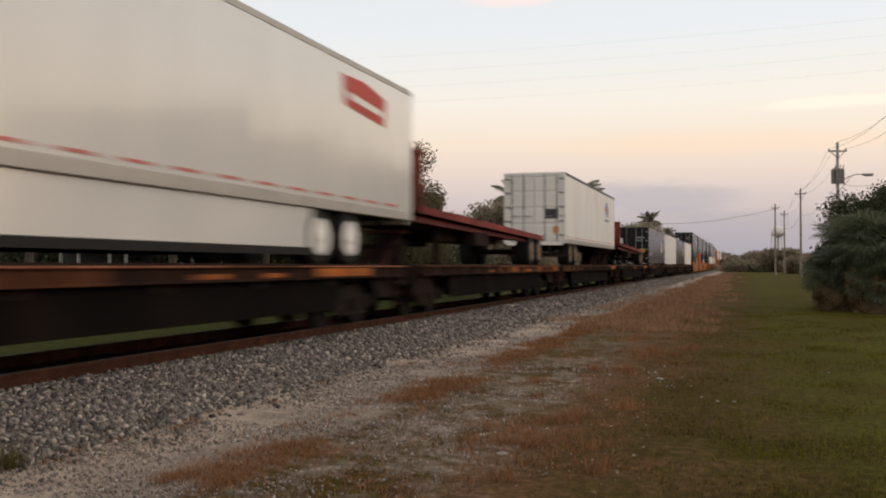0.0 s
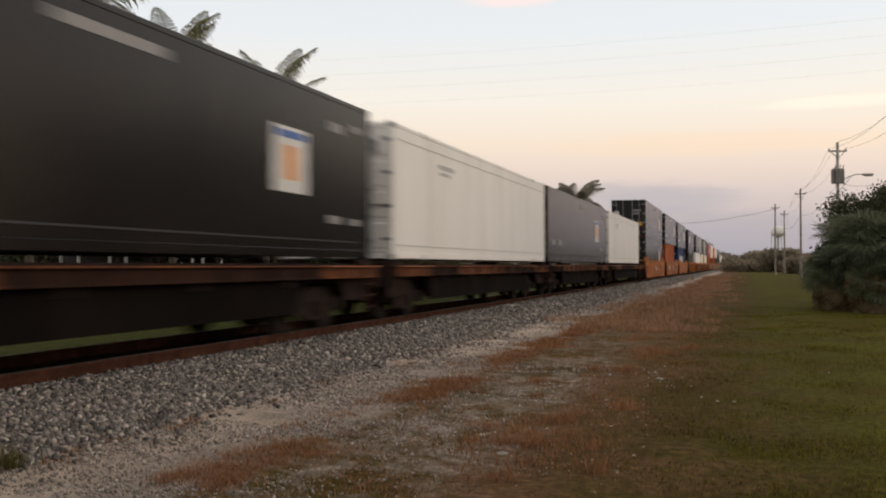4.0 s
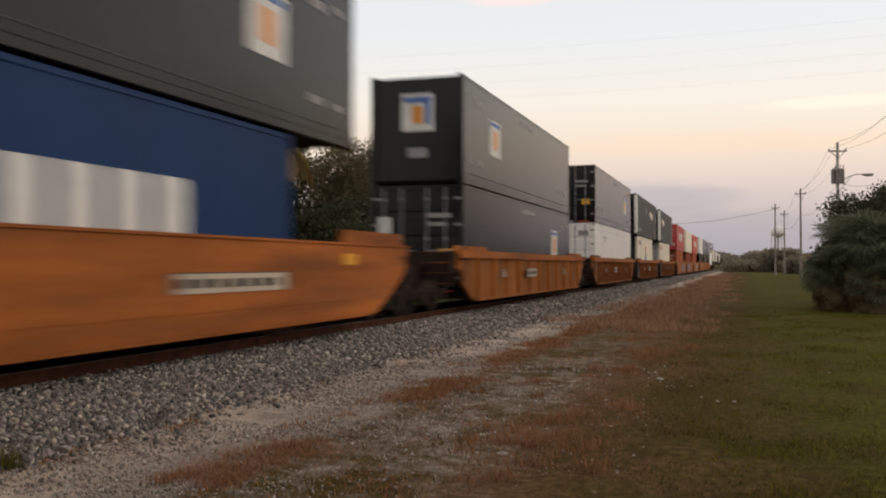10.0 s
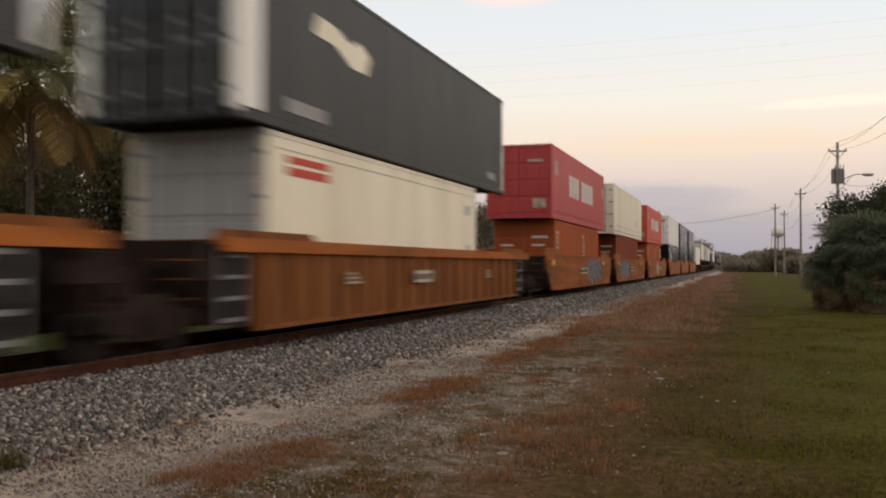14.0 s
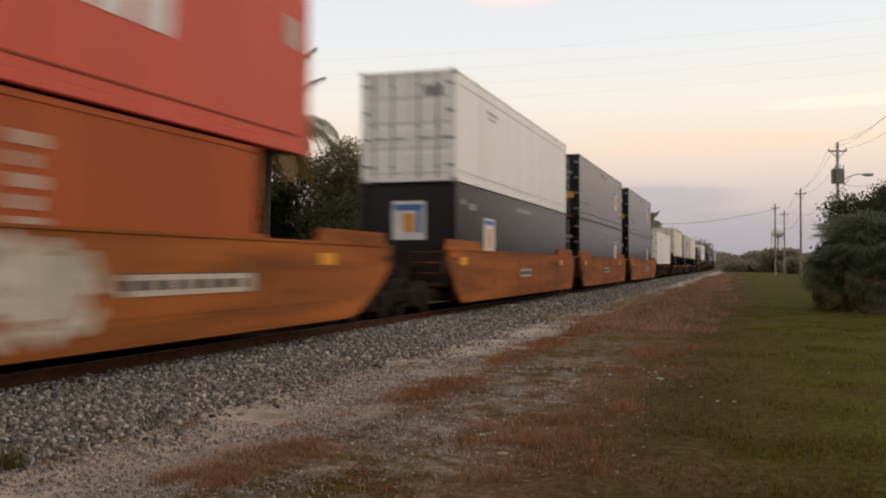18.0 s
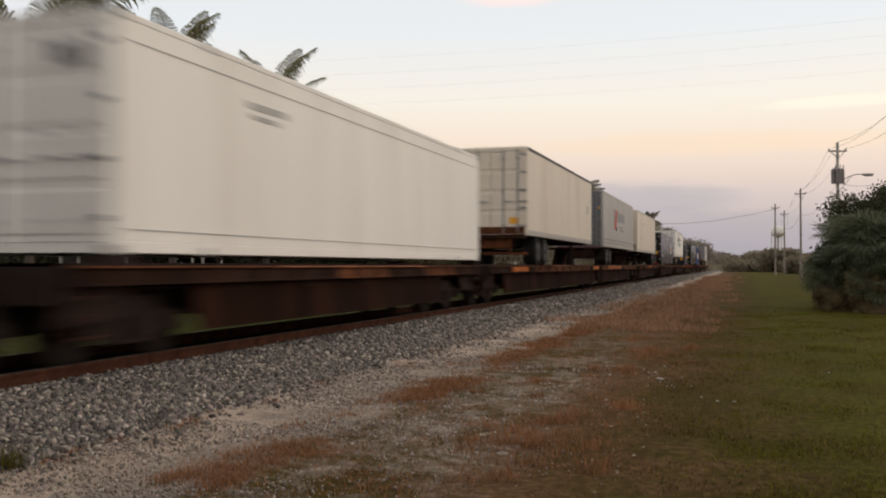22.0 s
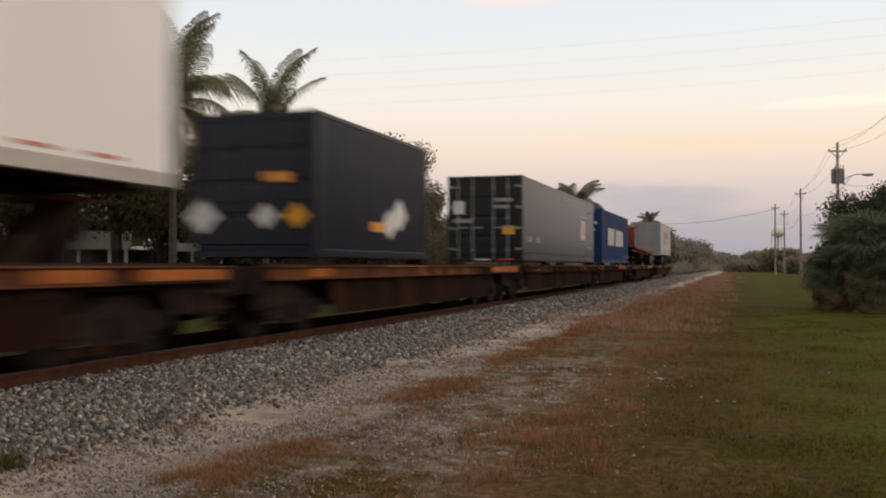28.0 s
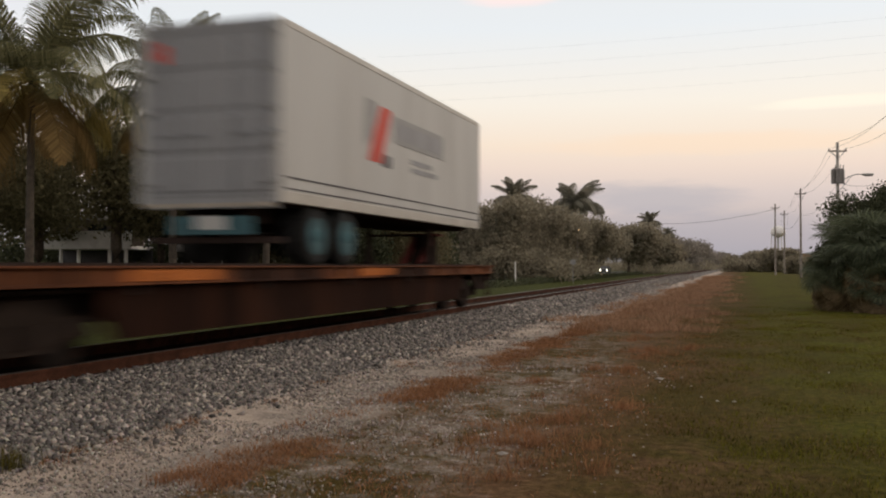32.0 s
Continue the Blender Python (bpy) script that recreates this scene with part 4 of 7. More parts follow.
# ---- the train, put together from the leading end ----
def build_flat_loads():
    loads = ((76.8, 16.15), (94.3, 16.15), (111.1, 16.15), (128.5, 16.15), (425.2, 16.15), (504.9, 16.15), (544.3, 6.06), (560.3, 16.15), (580.0, 12.19))

    # stretches of the side sills that were repainted, counted from the train's start
    plates = ((10.9, 11.7), (12.8, 13.4), (14.6, 15.5), (15.5, 17.1), (18.1, 19.1), (26.3, 26.6), (28.8, 29.7), (31.0, 31.8), (32.7, 33.5), (35.6, 36.6), (52.7, 54.3), (140.3, 140.9), (146.4, 148.0), (444.8, 447.0), (484.8, 485.6), (490.9, 493.1), (537.2, 538.2), (538.9, 540.8), (541.7, 543.4), (543.5, 544.4), (585.4, 588.6), (593.3, 594.0), (596.4, 597.0), (603.2, 607.5), (614.3, 616.3), (621.3, 623.2), (461.7, 463.6), (463.7, 466.4), (467.0, 473.2), (555.6, 558.8), (561.8, 562.3), (567.5, 576.1), (64.3, 65.1), (71.3, 73.2))

    def flat(a, b, hitch=(), trucks=(2.6, 2.6)):
        boxes = [round(y, 2) for q, n in loads if a - 2 < q < b - 2 for y in (max(q - a + 0.02, 0.5), q - a + n - 0.45)]
        tone = "dark" if 70 < a < 130 else "last" if a > 610 else "front" if a < 70 else "bright" if 440 < a < 500 or a > 590 else "mixed"
        fresh = [(round(p - a, 2), round(q - a, 2)) for p, q in plates if p > a + 0.6 and q < b - 0.6]
        rides(flat_car(b - a, hitch, boxes, tone, int(a * 10), fresh, trucks), a)

    usual = (2.1, 2.6)
    for a, b, h, tr in ((1.0, 19.6, (), usual), (19.6, 37.5, (1.9,), usual), (37.5, 56.0, (16.2,), usual), (56.0, 74.8, (3.2,), usual), (74.8, 93.6, (), usual), (93.6, 111.0, (), usual),
                        (111.0, 127.8, (), usual), (127.8, 147.3, (), usual), (423.8, 441.5, (), usual), (441.5, 464.5, (19.7,), (1.7, 0)), (464.5, 482.6, (15.5,), (-1.0, 2.6)), (482.6, 501.6, (2.5,), (1.6, 2.6)),
                        (501.6, 522.6, (), usual), (522.6, 541.6, (16.2,), usual), (541.6, 559.6, (), usual), (559.6, 576.6, (), (0.4, 0)), (576.6, 592.2, (), (0.9, 2.6)),
                        (592.2, 610.4, (4.4,), (2.9, 2.6)), (610.4, 631.8, (18.7,), (2.6, 2.2))):
        flat(a, b, h, tr)


build_flat_loads()
DECK_Z = 1.15
BOX_Z = 1.27


def build_front_loads():
    # white trailer with skirts and a red emblem
    t, w, z0, z1 = trailer(16.15, GLOSS_WHITE, "white box semi-trailer with side skirts and a red emblem", doors_lead=False, skirt=True, axle_at=4.05, disc="white")
    shape_on_side(t, w + 0.003, "emblem", [(12.4, 2.95), (14.4, 2.80), (14.5, 3.35), (13.4, 3.52), (12.3, 3.50)], MARK_RED, "red emblem, plain shapes")
    shape_on_side(t, w + 0.009, "emblem_band", [(12.6, 3.08), (14.3, 2.98), (14.3, 3.10), (12.6, 3.22)], WHITE_PAINT)
    rides(t, 3.75, DECK_Z)
    f = flatbed()
    rides(f, 20.6, DECK_Z)
    t, w, z0, z1 = trailer(16.15, WHITE_PAINT, "white box semi-trailer with ribbed doors and a blue emblem", door_paint=WHITE_PAINT, bottom=0.92, height=2.95, top_dark=True)
    for k, half in enumerate((0.42, 0.66, 0.78, 0.66, 0.42)):
        z = 2.64 + 0.15 * k
        shape_on_side(t, w + 0.003, "emblem_stripe", [(12.9 - half, z + 0.02), (12.9 + half, z - 0.03), (12.9 + half * 0.8, z + 0.07), (12.9 - half * 0.8, z + 0.12)], MARK_RED if k == 2 else FADED_BLUE, "striped blue and red emblem")
    part("writing", bars(bmesh.new(), w + 0.003, 12.1, 13.7, 2.32, 2.48, 1, 1), FADED_BLUE, t)
    on_front(t, "sign", 0.45, 1.0, 1.95, 2.35, MARK_DARK, "dark placard on the door")
    on_front(t, "label", 0.80, 1.02, 1.32, 1.62, MARK_ORANGE, "small faded orange label")
    rides(t, 39.2, DECK_Z)
    rides(copy_thing(f, pose(0, 0, 0)), 58.4, DECK_Z)
    f2 = flatbed(cargo=True)
    rides(f2, 595.9, DECK_Z)


build_front_loads()


def build_boxes():
    black = black_container()
    rides(black, 76.8, BOX_Z)
    for q, z, turned in ((111.1, BOX_Z, False), (150.0, 0.39, False), (150.0, 3.29, False), (169.8, 3.29, False), (189.4, 3.29, False), (213.0, 0.39, False),
                         (213.0, 3.29, True), (236.8, 3.29, False), (363.5, 0.39, True), (383.1, 0.39, False), (383.1, 3.29, False), (402.9, 0.39, False),
                         (402.9, 3.29, False), (504.9, BOX_Z, False), (560.3, BOX_Z, False)):
        rides(copy_thing(black, pose(0, 0, 0)), q, z, turned)
    white = white_container()
    rides(white, 94.3, BOX_Z)
    for q, z in ((128.5, BOX_Z), (236.7, 0.39), (363.5, 3.29), (425.2, BOX_Z)):
        rides(copy_thing(white, pose(0, 0, 0)), q, z)
    rides(iso_container(12.19, 2.896, ORANGE_BOX, "rust-orange corrugated steel shipping container", writing=((0.35, 0.85, 1.3, 2.4), (11.3, 11.8, 0.9, 1.3))), 171.4, 0.39)
    rides(iso_container(12.19, 2.896, BLUE_BOX, "navy blue corrugated steel shipping container with white word mark", word=(2.4, 9.3, 0.98, 1.90)), 190.9, 0.39)
    rides(iso_container(12.19, 2.896, BLUE_BOX, "navy blue corrugated steel shipping container with white word mark", word=(2.4, 9.4, 1.0, 1.95), writing=((10.2, 11.4, 0.36, 0.46),)), 580.0, BOX_Z)
    # lower refrigerated boxes
    cream, w = container(12.19, 2.896, CREAM_PAINT, "cream refrigerated shipping container with small emblems", pitch=1.2, depth=0.004, castings=DARK_BLUE, door_paint=DARK_BLUE)
    on_sides(cream, w, "seam", 0.2, 12.0, 2.62, 2.632, GREY_PAINT)
    on_sides(cream, w, "writing", 0.95, 1.35, 2.25, 2.62, MARK_ORANGE)
    on_sides(cream, w, "writing", 1.4, 2.7, 2.25, 2.55, MARK_GREY)
    shape_on_side(cream, w, "figure_emblem", [(5.75, 1.62), (6.55, 1.62), (6.4, 1.95), (6.35, 2.2), (5.95, 2.2), (5.9, 1.95)], MARK_RED)
    shape_on_side(cream, w, "figure_emblem_base", [(5.6, 1.12), (6.7, 1.12), (6.6, 1.55), (5.7, 1.55)], MARK_BLUE)
    on_sides(cream, w, "hatch", 11.1, 11.6, 2.1, 2.35, GREY_PAINT)
    # the cooling unit at its leading end
    on_front(cream, "cooling_panel", -0.95, 0.35, 1.75, 2.45, GREY_PAINT, "pale cooling unit panel", y=-0.05)
    for k in range(5):
        on_front(cream, "cooling_slat", -0.85, 0.25, 1.82 + k * 0.12, 1.87 + k * 0.12, MARK_DARK, y=-0.065)
    on_front(cream, "cooling_box", 0.45, 0.95, 1.30, 2.0, MARK_DARK, y=-0.06)
    on_front(cream, "label", -0.6, -0.1, 0.65, 0.95, MARK_WHITE, y=-0.04)
    on_front(cream, "label", 0.5, 0.9, 0.75, 1.0, MARK_PALE, y=-0.04)
    rides(cream, 257.9, 0.39)
    pale, w = container(12.19, 2.896, CREAM_PAINT, "cream refrigerated shipping container with a red word mark", pitch=1.2, depth=0.004, castings=GREY_PAINT, door_paint=GREY_PAINT)
    on_sides(pale, w, "seam", 0.2, 12.0, 2.62, 2.632, GREY_PAINT)
    on_sides(pale, w, "word_mark", 0.7, 2.3, 2.42, 2.54, MARK_RED)
    on_sides(pale, w, "word_mark", 0.7, 2.3, 2.22, 2.36, MARK_RED)
    on_sides(pale, w, "hatch", 11.1, 11.6, 2.1, 2.35, GREY_PAINT)
    on_sides(pale, w, "hatch", 11.2, 11.6, 1.0, 1.3, GREY_PAINT)
    rides(pale, 277.9, 0.39)
    g = grey_container("charcoal freight container with a pale corner and scroll emblem", (10.2, 1.80))
    rides(g, 256.7, 3.29)
    rides(grey_container("charcoal freight container with a pale corner and scroll emblem", (2.6, 1.80)), 276.8, 3.29)
    # red, beige and brown
    low = iso_container(12.19, 2.591, ORANGE_BOX, "rust-orange corrugated steel shipping container", writing=((0.45, 0.95, 1.2, 2.2), (7.1, 7.5, 1.1, 2.2)))
    rides(low, 301.8, 0.36)
    rides(copy_thing(low, pose(0, 0, 0)), 341.0, 0.36)
    rides(iso_container(12.19, 2.591, BROWN_BOX, "red-brown corrugated steel shipping container"), 321.4, 0.36)
    for q, paint, tone in ((300.9, CRIMSON_BOX, "crimson"), (340.2, RED_BOX, "coral red")):
        c, w = container(14.63, 2.896, paint, tone + " steel freight container with a white word mark", pitch=0.6, depth=0.012, rods=paint)
        letter_blocks(c, w, 3.9, 10.7, 1.10, 2.02, MARK_WHITE)
        on_sides(c, w, "writing", 0.7, 1.25, 1.75, 2.3, PALE_SPRAY)
        on_sides(c, w, "writing", 13.8, 14.2, 1.7, 2.2, PALE_SPRAY)
        on_sides(c, w, "scuff_strip", 0.4, 14.2, 0.30, 0.33, BROWN_BOX)
        on_front(c, "emblem_panel", -1.12, -0.62, 2.0, 2.55, MARK_WHITE, "white label with a blue shape")
        on_front(c, "emblem", -1.02, -0.70, 2.15, 2.32, MARK_BLUE, y=-0.018)
        on_front(c, "writing", 0.55, 1.05, 0.42, 0.78, PALE_SPRAY)
        on_front(c, "writing", 0.35, 0.95, 2.2, 2.3, PALE_SPRAY)
        rides(c, q, 2.955)
    beige, w = container(16.15, 2.896, CREAM_PAINT, "beige corrugated freight container, slightly scuffed", pitch=0.62, depth=0.012)
    on_sides(beige, w, "scuff_strip", 0.4, 15.7, 0.50, 0.53, GREY_PAINT)
    on_sides(beige, w, "scuff_strip", 0.4, 15.7, 0.20, 0.225, MARK_DARK)
    on_sides(beige, w, "writing", 12.2, 12.6, 0.85, 1.2, GREY_PAINT)
    rides(beige, 319.7, 2.955)
    # short dark box with hazard diamonds
    c, w = container(6.06, 2.591, DARK_BLUE, "short blue-black shipping container with hazard diamonds", pitch=0.29, depth=0.034, rods=DARK_BLUE)

    def diamond(cy, cz, r, m, name="hazard_diamond"):
        shape_on_side(c, w, name, [(cy - r, cz), (cy, cz - r * 0.8), (cy + r, cz), (cy, cz + r * 0.8)], m, "hazard diamond placard")

    diamond(4.2, 0.95, 0.45, MARK_WHITE)
    diamond(3.6, 0.72, 0.40, MARK_WHITE)
    on_sides(c, w, "placard", 2.6, 3.4, 0.55, 0.75, MARK_ORANGE)
    for cx, m in ((-1.0, MARK_WHITE), (0.25, MARK_WHITE), (0.85, MARK_YELLOW)):
        r = 0.24 if cx > -0.5 else 0.34
        bm = bmesh.new()
        q = [bm.verts.new(p) for p in ((cx - r, -0.02, 0.75), (cx, -0.02, 0.75 - r), (cx + r, -0.02, 0.75), (cx, -0.02, 0.75 + r))]
        bm.faces.new(q)
        bmesh.ops.solidify(bm, geom=bm.faces[:], thickness=0.01)
        part("hazard_diamond", bm, m, c, "hazard diamond placard")
    on_front(c, "placard", 0.2, 0.75, 1.35, 1.52, MARK_ORANGE)
    rides(c, 544.3, BOX_Z)


build_boxes()


def build_rear_trailers():
    t, w, z0, z1 = trailer(14.63, WORN_WHITE, "worn white box semi-trailer with rusty rear frame", bottom=1.02, height=3.04, stripes=False, door_paint=WORN_WHITE, top_dark=True, disc="dark", axle_at=2.6)
    on_front(t, "rust_band", -1.2, 1.2, z0 + 0.05, z0 + 0.3, DECK_RUST, "rusted lower door frame", y=-0.006)
    on_front(t, "rust_band", -1.2, 1.2, z0 - 0.09, z0 + 0.04, DECK_DARK, "rusted door sill", y=-0.008)
    on_front(t, "rust_patch", -0.5, 0.7, 0.60, z0 - 0.10, DECK_RUST, "rusty rear frame plate", y=0.16)
    on_front(t, "label", 0.65, 1.0, z0 + 0.4, z0 + 0.62, MARK_YELLOW, "small yellow door label")
    on_sides(t, w, "writing", 13.1, 13.5, 2.4, 2.8, GREY_PAINT)
    rides(t, 447.7, DECK_Z)
    for q, length in ((466.6, 14.63), (618.4, 12.0)):
        t, w, z0, z1 = trailer(length, GREY_PAINT, "pale grey box semi-trailer with an orange and black emblem", bottom=1.0, height=2.95, stripes=False, door_paint=DOOR_GREY if q > 600 else DOOR_SLATE,
                               disc="teal" if q > 600 else "dark")
        y = 4.6 if q < 600 else 3.7
        shape_on_side(t, w + 0.003, "chevron_emblem", [(y, 2.05), (y + 0.7, 2.05), (y + 1.0, 2.6), (y + 1.3, 3.2), (y + 0.7, 3.2), (y + 0.3, 2.6)], MARK_RED, "orange-red chevron emblem")
        shape_on_side(t, w + 0.002, "emblem_shade", [(y - 0.2, 2.3), (y + 0.2, 2.5), (y + 0.5, 3.25), (y - 0.1, 3.25)], MARK_GREY)
        shape_on_side(t, w + 0.003, "emblem_tail", [(y + 0.75, 2.0), (y + 1.25, 2.0), (y + 1.25, 2.25), (y + 0.9, 2.25)], MARK_DARK)
        shape_on_side(t, w + 0.003, "name_band", [(y + 1.45, 2.55), (y + 4.9, 2.55), (y + 4.9, 3.12), (y + 1.45, 3.12)], MARK_GREY, "dark band for the name, unreadable")
        shape_on_side(t, w + 0.006, "name_band_inner", [(y + 1.6, 2.66), (y + 4.75, 2.66), (y + 4.75, 3.0), (y + 1.6, 3.0)], DOOR_GREY)
        [part("writing", bars(bmesh.new(), w + 0.003, y + 2.6, y + 4.4 - 0.4 * k, 2.0 + 0.18 * k, 2.17 + 0.18 * k, 1, 1), DOOR_GREY, t) for k in range(2)]
        on_sides(t, w + 0.002, "stripe", 0.15, length - 0.15, z0 + 0.40, z0 + 0.43, MARK_DARK)
        on_sides(t, w + 0.002, "stripe", 0.15, length - 0.15, z0 + 0.22, z0 + 0.245, MARK_DARK)
        if q > 600:
            on_front(t, "emblem", -1.05, -0.75, z1 - 0.62, z1 - 0.32, MARK_RED, "faded red door emblem")
        else:
            on_front(t, "emblem", -0.80, -0.35, z0 + 1.12, z0 + 1.34, MARK_RED, "faded red door emblem")
            on_front(t, "label", 1.0, 1.14, z1 - 0.95, z1 - 0.8, MARK_YELLOW)
        on_front(t, "reflector_tape", -1.2, 1.2, z0 - 0.06, z0 + 0.0, MARK_PALE if q > 600 else RED_DIM, y=-0.01)
        on_front(t, "mud_flap", -0.75, 0.75, 0.50, 0.80, TEAL if q > 600 else DECK_DARK, "coloured mud flaps below the doors", y=0.1)
        if q > 600:
            on_front(t, "plate", -0.28, 0.28, 0.58, 0.80, GREY_PAINT, y=0.09)
        rides(t, q, DECK_Z)
    t, w, z0, z1 = trailer(14.63, WORN_WHITE, "plain white box semi-trailer with scratched sides", doors_lead=False, bottom=0.98, height=2.92, stripes=False, disc="dark")
    on_sides(t, w, "scratch", 2.0, 3.1, 1.9, 1.93, MARK_GREY)
    on_sides(t, w, "scratch", 4.4, 5.4, 3.05, 3.08, MARK_GREY)
    # refrigeration unit on the leading nose wall
    unit = part("cooling_unit", solid((-0.95, 0.95, -0.36, 0.01, z0 + 1.0, z1 - 0.15), bevel=0.05), GREY_PAINT, t, "grey refrigeration unit on the nose")
    part("grille", solid((-0.8, 0.2, -0.375, -0.355, z0 + 1.9, z1 - 0.35)), DOOR_SLATE, unit)
    part("hatch", solid((0.3, 0.85, -0.375, -0.355, z0 + 1.2, z0 + 2.2)), MARK_PALE, unit)
    part("hatch", solid((-0.8, 0.1, -0.375, -0.355, z0 + 1.1, z0 + 1.7)), MARK_PALE, unit)
    on_front(t, "scuff_band", -1.2, 1.2, z0 + 0.05, z0 + 0.5, MARK_PALE, "brown-stained lower nose wall", y=-0.02)
    rides(t, 484.0, DECK_Z)
    t, w, z0, z1 = trailer(15.4, WHITE_PAINT, "white box semi-trailer with a grey plume and green emblem", bottom=0.98, height=2.88, door_paint=WHITE_PAINT)
    shape_on_side(t, w + 0.003, "plume_emblem", [(4.8, 2.35), (5.5, 2.25), (6.3, 2.6), (7.2, 3.05), (7.6, 3.5), (7.2, 3.62), (6.7, 3.25), (5.9, 3.1), (5.2, 3.3), (4.9, 2.95)], MARK_GREY, "grey plume emblem")
    for k in range(2):
        shape_on_side(t, w + 0.009, "emblem_line", [(5.2, 3.12 - 0.17 * k), (10.2, 2.95 - 0.17 * k), (10.2, 3.03 - 0.17 * k), (5.2, 3.24 - 0.17 * k)], MARK_DARK)
    shape_on_side(t, w + 0.009, "emblem_band", [(6.8, 2.22), (9.9, 2.22), (9.9, 2.62), (6.8, 2.62)], MARK_GREEN, "green emblem band")
    rides(t, 524.4, DECK_Z)


build_rear_trailers()


def build_wells():
    rows = ((148.5, 167.3, False, WELL_ORANGE, (1.2, 0.9), True, False, (0.42, 0.56), (), None),
            (169.6, 187.5, False, WELL_ORANGE, (0.9, 0.9), True, False, (0.43, 0.56), ((3.2, 4.6, 0.75, 1.1),), None),
            (189.4, 208.2, False, WELL_ORANGE, (0.9, 2.2), True, True, (0.53, 0.70), (), None),
            (212.0, 232.0, True, WELL_YELLOW, (1.6, 1.6), True, True, (0.38, 0.46), (), None),
            (234.9, 253.4, True, WELL_BROWN, (1.6, 2.0), True, False, (0.40, 0.47), (), None),
            (256.0, 273.6, True, WELL_BROWN, (1.3, 2.2), True, False, (0.40, 0.47), (), None),
            (276.1, 295.6, True, WELL_BROWN, (1.0, 1.6), True, True, (0.40, 0.47), (), None),
            (299.2, 317.3, False, WELL_ORANGE, (1.2, 0.9), True, False, (0.42, 0.55), (), (9.8, 14.0, SPRAY_BLUE)),
            (319.4, 336.8, False, WELL_ORANGE, (0.9, 0.9), True, False, (0.43, 0.58), (), (2.0, 6.8, SPRAY_BLUE)),
            (339.4, 358.4, False, WELL_ORANGE, (0.9, 2.2), True, True, (0.53, 0.70), ((8.3, 9.5, 0.6, 1.25),), (7.6, 9.6, PALE_SPRAY)),
            (362.5, 380.8, False, WELL_ORANGE, (1.2, 0.9), True, False, (0.42, 0.52), (), None),
            (382.7, 399.9, False, WELL_ORANGE, (0.9, 0.9), True, False, (0.42, 0.56), (), None),
            (402.7, 422.3, False, WELL_ORANGE, (0.9, 2.2), True, True, (0.53, 0.66), (), None))
    for a, b, ribbed, paint, ends, first, last, board, patches, spray in rows:
        rides(well_car(b - a, ribbed, paint, ends, first, last, board, patches, spray), a)


build_wells()

# ---- ground, ballast, track ----
PROFILE = [(-2500, 0.0), (-400, 0.0), (-60, 0.0), (-24, 0.0), (-14, 0.02), (-11.2, 0.05), (-9.9, 0.30), (-9.5, 0.345), (-6.9, 0.345), (-6.75, 0.31), (-5.5, 0.05), (-4.4, 0.02), (-1.5, 0.0),
           (3, 0.0), (12, -0.02), (40, 0.0), (200, 0.0), (2500, 0.0)]


def height_at(x):
    """The ground's height across the line, before its small bumps."""
    return np.interp(x, [p[0] for p in PROFILE], [p[1] for p in PROFILE])


